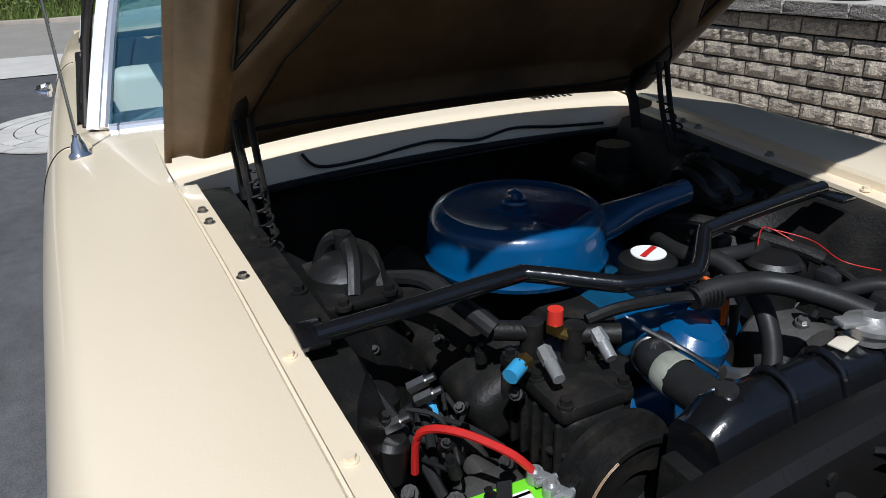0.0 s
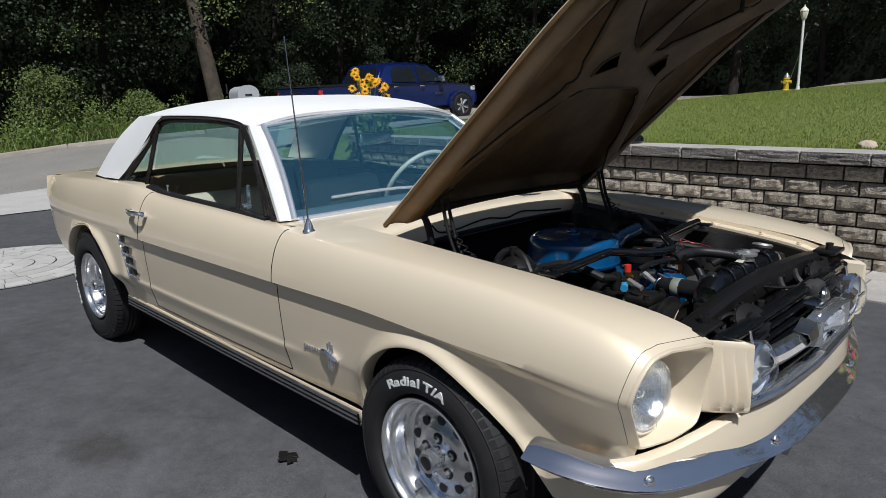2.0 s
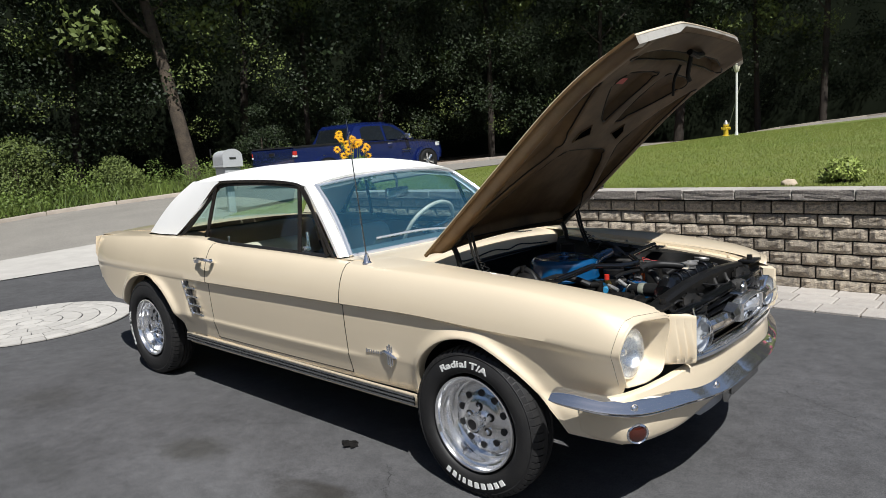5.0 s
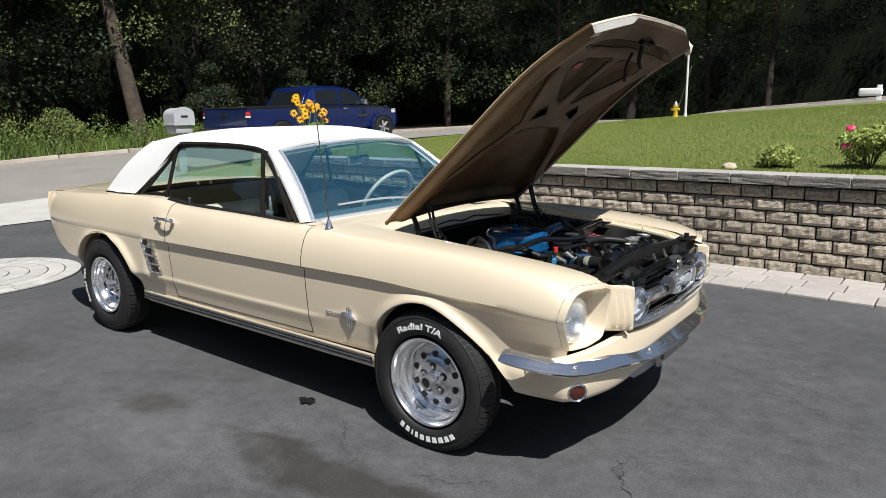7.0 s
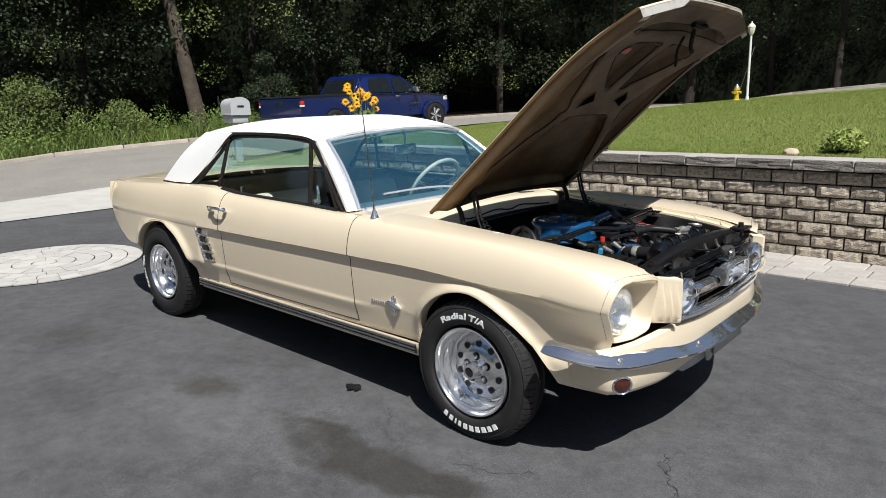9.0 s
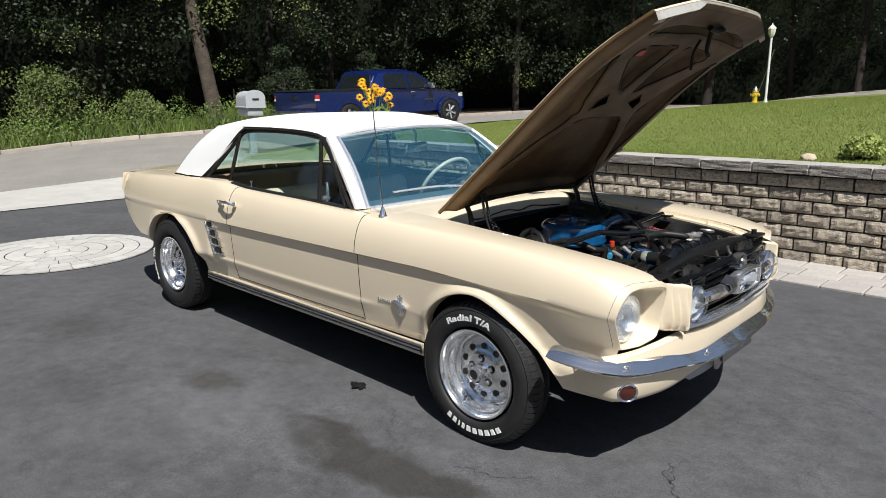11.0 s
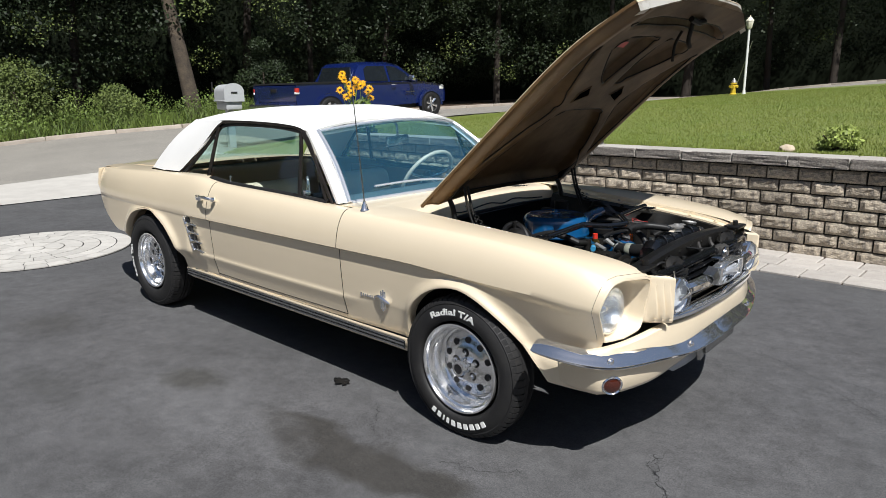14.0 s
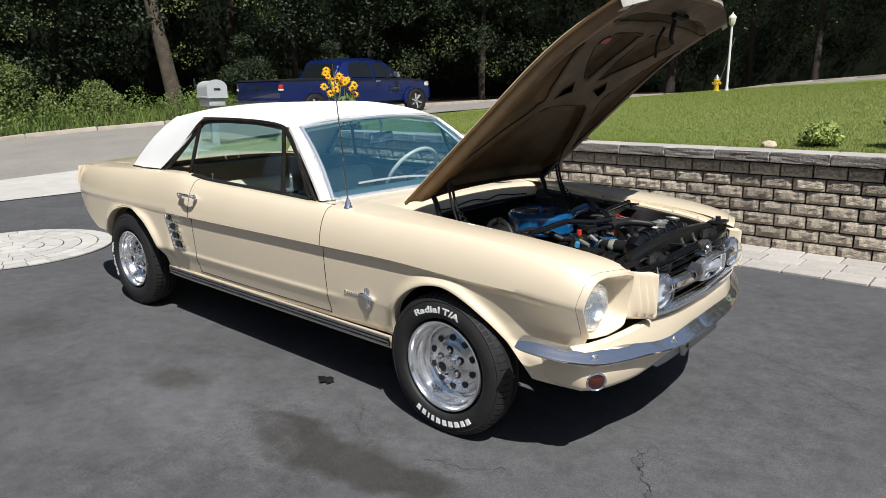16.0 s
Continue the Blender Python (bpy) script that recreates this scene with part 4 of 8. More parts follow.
    lathe(bm, [(0.2, 0.075), (0.205, 0.1), (0.203, 0.106), (0.196, 0.107), (0.19, 0.1), (0.187, 0.085), (0.179, 0.08), (0.176, 0.06), (0.168, 0.05), (0.165, 0.03), (0.157, 0.025), (0.15, 0.016), (0.146, 0.022)], c, ax, 72)
    part("rim", bm, alloy, root, "polished stepped alloy rim")
    bm = bmesh.new()
    n = 80
    rings = []
    for r, h in ((0.147, 0.021), (0.132, 0.026), (0.126, 0.03), (0.11, 0.036), (0.096, 0.04), (0.088, 0.046), (0.06, 0.05), (0.03, 0.05)):
        rings.append((r, h))
    lathe(bm, rings, c, ax, n)
    part("wheel_disc", bm, alloy, root)
    for i in range(10):
        a = (i + 0.5) * math.tau / 10
        p = Vector((c[0] + 0.113 * math.cos(a), c[1] + s * 0.0355, c[2] + 0.113 * math.sin(a)))
        bm = bmesh.new()
        cyl(bm, p - Vector((0, s * 0.004, 0)), p + Vector((0, s * 0.0035, 0)), 0.0155, n=18)
        part("vent_hole", bm, black_plastic, root)
    for i in range(20):
        a = i * math.tau / 20
        p = Vector((c[0] + 0.138 * math.cos(a), c[1] + s * 0.024, c[2] + 0.138 * math.sin(a)))
        bm = bmesh.new()
        cyl(bm, p, p + Vector((0, s * 0.006, 0)), 0.005, 0.003, n=8)
        part("rivet", bm, alloy, root)
    for i in range(5):
        a = (i + 0.3) * math.tau / 5
        p = Vector((c[0] + 0.058 * math.cos(a), c[1] + s * 0.046, c[2] + 0.058 * math.sin(a)))
        bm = bmesh.new()
        cyl(bm, p, p + Vector((0, s * 0.024, 0)), 0.013, 0.0105, n=6)
        part("lug_nut", bm, chrome, root)
        # black disc paints the dark of the recess round the nut
        bm = bmesh.new()
        cyl(bm, p - Vector((0, s * 0.002, 0)), p + Vector((0, s * 0.0052, 0)), 0.0185, n=18)
        part("lug_seat", bm, grimy_black, root)
    bm = bmesh.new()
    lathe(bm, [(0.042, 0.045), (0.036, 0.05), (0.034, 0.1), (0.031, 0.106), (0.023, 0.106), (0.021, 0.1), (0, 0.1)], c, ax, 32)
    part("centre_cap", bm, chrome, root)
    bm = bmesh.new()
    cyl(bm, (c[0], c[1] + s * 0.098, c[2]), (c[0], c[1] + s * 0.1035, c[2]), 0.0215, n=24)
    part("cap_badge", bm, black_plastic, root)
    a = -2.1
    p = Vector((c[0] + 0.172 * math.cos(a), c[1] + s * 0.05, c[2] + 0.172 * math.sin(a)))
    bm = bmesh.new()
    cyl(bm, p, p + Vector((0.012, s * 0.03, 0.01)), 0.005, n=10)
    part("valve_stem", bm, steel, root)
    # fit the tyre to its true diameter, standing on the ground
    for ob in root.children:
        if ob.name.split(".")[0] not in ("tyre", "tread", "letter", "letter_block"):
            ob.data.transform(Matrix.Translation(c) @ Matrix.Diagonal((0.95, 1, 0.95, 1)) @ Matrix.Translation((-c[0], -c[1], -c[2])))
    f = 0.99 if hx > -1 else 0.96
    root.location = (hx * (1 - f) - 0.034, s * 0.03, -0.04) if hx > -1 else (hx * (1 - f), 0, 0)
    root.scale = (f, 1, f)


for s in (-1, 1):
    wheel(s, HUB_F)
    wheel(s, HUB_R)


# ---- greenhouse ----
def roof_section(x, n=24):
    zc = cub(x, [(-2.42, 1.255), (-2.2, 1.292), (-1.9, 1.312), (-1.6, 1.316), (-1.35, 1.29), (-1.18, 1.246)])
    zr = cub(x, [(-2.42, 1.225), (-2.2, 1.238), (-1.9, 1.245), (-1.5, 1.24), (-1.18, 1.196)])
    yr = cub(x, [(-2.42, 0.545), (-2.0, 0.575), (-1.5, 0.575), (-1.18, 0.558)])
    row = []
    for i in range(n + 1):
        a = math.pi * i / n
        yy = -math.cos(a)
        row.append((x + 0.075 * (1 - yy * yy) * smoothstep(-1.5, -1.18, x) - 0.1 * (1 - yy * yy) * smoothstep(-2.1, -2.42, x), yr * math.copysign(abs(yy) ** 0.8, yy), zr + (zc - zr) * (1 - abs(yy) ** 3.2) - (0.004 if i in (0, n) else 0)))
    return row


bm = bmesh.new()
loft(bm, [roof_section(x) for x in np.linspace(-2.4, -1.19, 30)])
solid(part("roof_panel", bm, white_vinyl, car, "white grained vinyl roof cover"), 0.012, 0)
for s in (-1, 1):
    # sail panel between quarter window and rear window
    bm = bmesh.new()
    rows = []
    for i in range(11):
        t = i / 10
        f = Vector((-2.04 - 0.40 * t ** 1.15, s * (0.572 + 0.093 * t), 1.24 - 0.326 * t))
        r = Vector((-2.42 - 0.43 * t, s * (0.53 + 0.115 * t), 1.236 - 0.318 * t + 0.03 * math.sin(math.pi * t)))
        rows.append([f.lerp(r, u) + Vector((0, s * 0.018 * math.sin(math.pi * u), 0)) for u in np.linspace(0, 1, 9)])
    loft(bm, rows)
    solid(part("sail_panel", bm, white_vinyl, car), 0.012, 0)
    bm = bmesh.new()
    tube(bm, [(-2.43, s * 0.668, 0.912), (-2.6, s * 0.675, 0.912), (-2.86, s * 0.65, 0.905)], 0.009, 8)
    part("vinyl_trim", bm, dark_trim, car)
    # belt weatherstrip at the foot of the door glass
    bm = bmesh.new()
    loft(bm, [[(x, s * y, cub(x, BELT) + dz) for y, dz in ((0.7, -0.004), (0.694, 0.009), (0.672, 0.012), (0.655, 0.008), (0.65, -0.02))] for x in np.linspace(-2.03, -0.93, 24)])
    part("weatherstrip", bm, rubber, car, smooth=60)
    # windscreen pillar
    bm = bmesh.new()
    rows = []
    for t in np.linspace(0, 1, 9):
        p = Vector((-0.845 - 0.36 * t, s * (0.672 - 0.107 * t), 0.872 + 0.328 * t + 0.012 * math.sin(math.pi * t)))
        rows.append([p + Vector((o[0], s * o[1], o[2])) for o in ((0.022, -0.034, 0.002), (0.01, -0.006, 0.006), (-0.014, 0.007, 0.002), (-0.036, 0.004, 0.0), (-0.034, -0.025, -0.01), (0.0, -0.042, -0.012))])
    loft(bm, rows, close=True)
    part("windscreen_pillar", bm, white_paint, car)
    # drip moulding and window frames
    bm = bmesh.new()
    tube(bm, [(-0.905, s * 0.679, 0.868), (-1.06, s * 0.641, 1.04), (-1.19, s * 0.6, 1.172), (-1.29, s * 0.588, 1.215), (-1.55, s * 0.587, 1.233), (-1.9, s * 0.588, 1.235), (-2.04, s * 0.59, 1.218), (-2.18, s * 0.606, 1.12), (-2.34, s * 0.645, 0.985), (-2.44, s * 0.68, 0.905)], 0.0085, 8)
    part("drip_moulding", bm, dark_trim, car, "weathered bright drip moulding")
    bm = bmesh.new()
    tube(bm, [(-2.05, s * 0.575, 1.205), (-2.2, s * 0.6, 1.09), (-2.33, s * 0.64, 0.97), (-2.4, s * 0.67, 0.91)], 0.011, 8)
    tube(bm, [(-1.22, s * 0.588, 1.195), (-1.5, s * 0.577, 1.218), (-1.9, s * 0.577, 1.22), (-2.04, s * 0.58, 1.205)], 0.01, 8)
    part("window_seal", bm, rubber, car)
    bm = bmesh.new()
    tube(bm, [(-2.09, s * 0.67, 0.905), (-2.065, s * 0.615, 1.12), (-2.055, s * 0.59, 1.205)], 0.011, 8)
    part("quarter_window_frame", bm, dark_trim, car)
    bm = bmesh.new()
    tube(bm, [(-1.165, s * 0.682, 0.88), (-1.205, s * 0.632, 1.06), (-1.24, s * 0.595, 1.195)], 0.011, 8)
    tube(bm, [(-1.21, s * 0.685, 0.884), (-0.94, s * 0.685, 0.87)], 0.009, 8)
    tube(bm, [(-0.955, s * 0.678, 0.88), (-1.075, s * 0.636, 1.05), (-1.225, s * 0.598, 1.19)], 0.008, 8)
    part("vent_window_frame", bm, dark_trim, car, "dark vent window frame")
    for nm, pts in (("vent_pane", [(-1.165, 0.68, 0.885), (-0.95, 0.68, 0.875), (-1.07, 0.636, 1.05), (-1.23, 0.594, 1.195)]),
                    ("quarter_pane", [(-2.09, 0.67, 0.905), (-2.38, 0.655, 0.925), (-2.3, 0.63, 1.0), (-2.18, 0.605, 1.1), (-2.06, 0.582, 1.195), (-2.055, 0.585, 1.2)]),
                    ("door_pane", [(-1.18, 0.68, 0.885), (-1.25, 0.592, 1.205), (-2.045, 0.59, 1.212), (-2.08, 0.66, 0.905)])):
        bm = bmesh.new()
        bm.faces.new([bm.verts.new((x, s * (y - 0.012), z)) for x, y, z in pts])
        pane = part(nm, bm, side_glass, car, smooth=0)
        pane.visible_shadow = False
    bm = bmesh.new()
    cyl(bm, (-1.14, s * 0.672, 0.9), (-1.14, s * 0.64, 0.9), 0.013, n=14)
    tube(bm, [(-1.14, s * 0.645, 0.9), (-1.145, s * 0.64, 0.95), (-1.16, s * 0.632, 0.975)], 0.008, 8)
    part("vent_latch", bm, chrome, car)
    bm = bmesh.new()
    cyl(bm, (-1.84, s * 0.672, 0.89), (-1.84, s * 0.67, 0.93), 0.005, 0.004, n=10)
    cyl(bm, (-1.84, s * 0.67, 0.925), (-1.84, s * 0.669, 0.935), 0.007, n=10)
    part("lock_knob", bm, chrome, car)


def screen(u, v):
    """Windscreen surface: u -1..1 across, v 0 base..1 top."""
    b = Vector((-0.83 + 0.1 * (1 - u * u), 0.63 * u, 0.872 + 0.018 * (1 - u * u)))
    t = Vector((-1.19 + 0.07 * (1 - u * u), 0.52 * u, 1.196 + 0.04 * (1 - u * u)))
    return b.lerp(t, v) + Vector((0.016, 0, 0.016)) * math.sin(math.pi * v)


bm = bmesh.new()
loft(bm, [[screen(u, v) for u in np.linspace(-1, 1, 25)] for v in np.linspace(0, 1, 9)])
pane = part("windscreen", bm, wind_glass, car, "blue-tinted curved windscreen with reflected sky painted into the glass")
pane.visible_shadow = False
bm = bmesh.new()
tube(bm, [screen(u, 0) + Vector((0.01, 0, 0.004)) for u in np.linspace(-1, 1, 15)], 0.012, 8, 2)
tube(bm, [screen(-1, v) + Vector((0.008, -0.012, 0.006)) for v in np.linspace(0, 1, 8)], 0.012, 8, 2)
tube(bm, [screen(1, v) + Vector((0.008, 0.012, 0.006)) for v in np.linspace(0, 1, 8)], 0.012, 8, 2)
tube(bm, [screen(u, 1) + Vector((0.004, 0, 0.006)) for u in np.linspace(-1, 1, 15)], 0.01, 8, 2)
part("windscreen_trim", bm, bright_trim, car, "chrome windscreen surround")
bm = bmesh.new()
loft(bm, [[(-2.5 + 0.08 * (u * u) - 0.46 * v, u * (0.52 + 0.09 * v), 1.242 + 0.012 * (1 - u * u) - 0.33 * v + 0.03 * math.sin(math.pi * v)) for u in np.linspace(-1, 1, 17)] for v in np.linspace(0, 1, 8)])
pane = part("rear_window", bm, wind_glass, car)
pane.visible_shadow = False
# cowl, deck lid, tail panel
bm = bmesh.new()
loft(bm, [[(x + (0.1 * (1 - u * u) if x < -0.7 else -0.02 * (1 - u * u)), u * w, z + 0.018 * (1 - u * u)) for u in np.linspace(-1, 1, 21)] for x, w, z in ((-0.86, 0.69, 0.864), (-0.82, 0.69, 0.868), (-0.7, 0.67, 0.868), (-0.6, 0.66, 0.858), (-0.54, 0.63, 0.853), (-0.505, 0.6, 0.848), (-0.49, 0.585, 0.842), (-0.482, 0.578, 0.83), (-0.474, 0.575, 0.8), (-0.468, 0.57, 0.78))])
solid(part("cowl_panel", bm, cream, car))
for s in (-1, 1):
    bm = bmesh.new()
    for k in range(7):
        y = s * (0.3 + 0.018 * k)
        box(bm, (-0.6, y, 0.874 - 0.0012 * k), (0.13, 0.007, 0.003), 0.001)
    part("cowl_vent", bm, black_plastic, car)
bm = bmesh.new()
loft(bm, [[(x, u * w, z + 0.02 * (1 - u * u)) for u in np.linspace(-1, 1, 13)] for x, w, z in ((-2.82, 0.62, 0.908), (-2.95, 0.57, 0.915), (-3.3, 0.55, 0.903), (-3.56, 0.54, 0.89), (-3.6, 0.54, 0.87), (-3.61, 0.54, 0.5))])
solid(part("deck_lid", bm, cream, car))
bm = bmesh.new()
loft(bm, [[(x, u * w, z) for u in np.linspace(-1, 1, 13)] for x, w, z in ((-3.61, 0.72, 0.87), (-3.63, 0.73, 0.75), (-3.6, 0.7, 0.6), (-3.5, 0.66, 0.45), (-3.3, 0.6, 0.36))])
solid(part("tail_panel", bm, cream, car))
bm = bmesh.new()
rows = []
for y in np.linspace(-0.7, 0.7, 25):
    k = abs(y) / 0.7
    xo = -3.7 + 0.06 * k ** 2
    rows.append([(xo + o, y, 0.60 + h) for o, h in ((0.03, 0.05), (0.0, 0.045), (-0.012, 0.01), (0.0, -0.04), (0.03, -0.045))])
loft(bm, rows)
solid(part("rear_bumper", bm, chrome, car))

# ---- interior ----
for s in (-1, 1):
    bm = bmesh.new()
    box(bm, (-1.66, s * 0.34, 0.5), (0.5, 0.5, 0.16), 0.06, seg=4)
    box(bm, (-1.86, s * 0.36, 0.655), (0.13, 0.5, 0.44), 0.06, rot=Matrix.Rotation(radians(-12), 3, "Y"), seg=4)
    part("front_seat", bm, seat_ivory, car, "ivory vinyl bucket seat")
    bm = bmesh.new()
    loft(bm, [[(x, s * 0.655, z) for z in (0.36, 0.55, 0.7, 0.87)] for x in np.linspace(-2.3, -0.9, 6)])
    solid(part("door_lining", bm, seat_tan, car), 0.02, 0)
bm = bmesh.new()
box(bm, (-2.42, 0, 0.5), (0.5, 1.1, 0.18), 0.05, seg=3)
box(bm, (-2.62, 0, 0.72), (0.14, 1.1, 0.36), 0.05, rot=Matrix.Rotation(radians(-18), 3, "Y"), seg=3)
part("rear_seat", bm, seat_tan, car)
bm = bmesh.new()
box(bm, (-2.82, 0, 0.86), (0.4, 1.15, 0.03), 0.01)
part("parcel_shelf", bm, dash_blue, car)
bm = bmesh.new()
loft(bm, [[(x, y, z) for y in np.linspace(-0.64, 0.64, 9)] for x, z in ((-0.84, 0.862), (-0.98, 0.858), (-1.1, 0.85), (-1.15, 0.82), (-1.13, 0.7), (-1.02, 0.6), (-0.95, 0.45), (-0.8, 0.3))])
solid(part("dashboard", bm, dash_blue, car), 0.02, 0)
bm = bmesh.new()
loft(bm, [[(p[0], p[1] * 0.97, p[2] - 0.025) for p in roof_section(x, 12)] for x in np.linspace(-2.38, -1.22, 8)])
solid(part("headlining", bm, headliner, car), 0.004, 0)
bm = bmesh.new()
wc, wd = Vector((-1.24, 0.34, 0.87)), Vector((-0.84, 0, 0.54)).normalized()
lathe(bm, [(0.195 + 0.012 * math.cos(a), 0.012 * math.sin(a)) for a in np.linspace(0, math.tau, 11)], wc, wd, 40)
part("steering_wheel", bm, seat_ivory, car, "ivory two-spoke steering wheel")
bm = bmesh.new()
cyl(bm, wc - wd * 0.3, wc, 0.025, n=12)
lathe(bm, [(0.0, 0.02), (0.045, 0.012), (0.05, -0.01)], wc, wd, 20)
for a in (0.3, 2.84):
    u = wd.cross(Vector((0, 1, 0))).normalized()
    d = Vector((0, 1, 0)) * math.cos(a) - u * math.sin(a)
    tube(bm, [wc, wc + d * 0.1 - wd * 0.01, wc + d * 0.19], 0.011, 8, 3)
part("steering_column", bm, dull_chrome, car)
bm = bmesh.new()
box(bm, (-1.17, 0.02, 1.12), (0.02, 0.24, 0.06), 0.015, rot=Matrix.Rotation(radians(15), 3, "Z"), seg=3)
tube(bm, [(-1.17, 0.02, 1.14), (-1.16, 0.01, 1.2), (-1.18, 0, 1.24)], 0.007, 8, 3)
part("rear_view_mirror", bm, dull_chrome, car)
for y0 in (-0.4, 0.12):
    bm = bmesh.new()
    tube(bm, [(-0.72, y0 + 0.45, 0.905), (-0.76, y0 + 0.42, 0.925), (-0.785, y0 + 0.2, 0.945), (-0.82, y0 - 0.08, 0.94)], 0.006, 8, 4)
    part("wiper", bm, bright_trim, car)

# antenna
bm = bmesh.new()
lathe(bm, [(0.022, 0.0), (0.022, 0.005), (0.016, 0.012), (0.013, 0.028), (0.0085, 0.036), (0.007, 0.046), (0.0, 0.047)], (-0.655, -0.692, 0.862), (0, 0, 1), 20)
part("antenna_base", bm, chrome, car)
bm = bmesh.new()
cyl(bm, (-0.655, -0.692, 0.9), (-0.72, -0.692, 1.5), 0.0032, 0.002, n=8)
part("antenna_mast", bm, dull_chrome, car)
# door handles
for s in (-1, 1):
    bm = bmesh.new()
    box(bm, (-1.975, s * 0.805, 0.812), (0.05, 0.024, 0.034), 0.008)
    tube(bm, [(-1.97, s * 0.812, 0.822), (-1.9, s * 0.83, 0.826), (-1.83, s * 0.826, 0.822), (-1.815, s * 0.8, 0.816)], 0.0085, 8, 4)
    box(bm, (-1.83, s * 0.80, 0.815), (0.03, 0.02, 0.025), 0.006)
    part("door_handle", bm, chrome, car)
    # side scoop with three bright fins
    for i in range(4):
        z = 0.655 - 0.05 * i
        x = -2.17 + 0.026 * i
        bm = bmesh.new()
        box(bm, (x, s * 0.782, z), (0.045, 0.03, 0.036), 0.004)
        part("scoop_recess", bm, black_plastic, car)
        if i < 4:
            bm = bmesh.new()
            box(bm, (x + 0.045, s * 0.792, z + 0.012 - 0.03), (0.12, 0.012, 0.012), 0.004, rot=Matrix.Rotation(radians(4), 3, "Y"))
            box(bm, (x - 0.022, s * 0.799, z - 0.005), (0.012, 0.008, 0.05), 0.003, rot=Matrix.Rotation(radians(-25), 3, "Y"))
            part("scoop_fin", bm, chrome, car, "bright scoop fin")
    # fender badge: upright bars with a streak across, and a plain script bar
    face = lambda x: side_point(x, 0.28)[0] + 0.002
    bm = bmesh.new()
    for x, w, h in ((-0.475, 0.012, 0.1), (-0.488, 0.008, 0.086), (-0.462, 0.008, 0.086)):
        box(bm, (x, s * face(x), 0.487), (w, 0.008, h), 0.003)
    tube(bm, [(x, s * (face(x) + o), z) for x, o, z in ((-0.525, 0.004, 0.497), (-0.49, 0.008, 0.503), (-0.455, 0.007, 0.49), (-0.432, 0.004, 0.48))], lambda t: 0.004 + 0.006 * math.sin(math.pi * t), 8, 4)
    part("fender_badge", bm, chrome, car)
    bm = bmesh.new()
    for i in range(7):
        x = -0.618 + 0.0145 * i
        box(bm, (x, s * face(x), 0.49), (0.01, 0.005, 0.014 if i else 0.02), 0.002)
    part("script_badge", bm, chrome, car)


# ---- raised hood ----
def hood_line(s):
    """Centre profile of the raised hood: x, z and slope at distance s from the hinge edge."""
    x, z, n = -0.43, 0.886, 60
    for i in range(n):
        q = s * (i + 0.5) / n
        th = radians(42.2 - 15 * smoothstep(0.72, 1.3, q))
        x += s / n * math.cos(th)
        z += s / n * math.sin(th)
    return x, z, radians(42.2 - 15 * smoothstep(0.72, 1.3, s))


HOOD_L = 1.26
HOOD_ROWS = [(s, *hood_line(s)) for s in np.linspace(0, HOOD_L, 97)]


def hood_point(i, u, off):
    """Row i, u -1..1 across, off along the outer normal."""
    j = min(int(i), len(HOOD_ROWS) - 2)
    s, x, z, th = (a + (b - a) * (i - j) for a, b in zip(HOOD_ROWS[j], HOOD_ROWS[j + 1]))
    half = 0.553 - 0.05 * s / HOOD_L
    crown = (0.028 + 0.01 * smoothstep(0.3, 0.0, s)) * (1 - abs(u) ** 2.2)
    k = crown + off
    fwd = 0.08 * min(1.0, (1.0 - min(abs(u), 1.0)) / 0.46) * (s / HOOD_L) ** 6
    return Vector((x - math.sin(th) * k + math.cos(th) * fwd, u * half, z + math.cos(th) * k + math.sin(th) * fwd))


bm = bmesh.new()
US = np.linspace(-1, 1, 41)
rows = [[hood_point(0, u, 0.004) for u in US]] + [[hood_point(i, u, 0.01 - 0.007 * smoothstep(80, 96, i)) for u in US] for i in range(0, 97, 4)] + [[hood_point(96, u, -0.001) + Vector((0.004, 0, -0.002)) for u in US]]
loft(bm, rows)
hood = solid(part("hood", bm, cream, car, "raised cream hood with brown dirty underside"), 0.003, 0)


def seg_dist(p, a, b):
    ax, ay, bx, by = *a, *b
    t = max(0, min(1, ((p[0] - ax) * (bx - ax) + (p[1] - ay) * (by - ay)) / ((bx - ax) ** 2 + (by - ay) ** 2)))
    return math.hypot(p[0] - ax - t * (bx - ax), p[1] - ay - t * (by - ay))


FIELDS = [[(0.1, -0.42), (0.31, -0.37), (0.49, -0.28), (0.6, -0.2), (0.635, -0.14), (0.635, 0.14), (0.6, 0.2), (0.49, 0.28), (0.31, 0.37), (0.1, 0.42)]]
for q in (-1, 1):
    FIELDS.append([(0.3, q * 0.445), (0.5, q * 0.345), (0.66, q * 0.26), (0.75, q * 0.28), (1.0, q * 0.42), (1.02, q * 0.445), (0.8, q * 0.455)])
    FIELDS.append([(0.8, q * 0.045), (0.83, q * 0.11), (1.0, q * 0.3), (1.06, q * 0.28), (1.075, q * 0.1), (1.05, q * 0.035)])
FIELDS.append([(1.14, -0.4), (1.13, -0.2), (1.14, 0.0), (1.13, 0.2), (1.14, 0.4), (1.175, 0.38), (1.175, -0.38)])


def field_dist(p, poly):
    """Signed distance to a closed outline, negative inside."""
    inside, d = False, 9.0
    for a, b in zip(poly, poly[1:] + poly[:1]):
        d = min(d, seg_dist(p, a, b))
        if (a[1] > p[1]) != (b[1] > p[1]) and p[0] < (b[0] - a[0]) * (p[1] - a[1]) / (b[1] - a[1]) + a[0]:
            inside = not inside
    return -d if inside else d


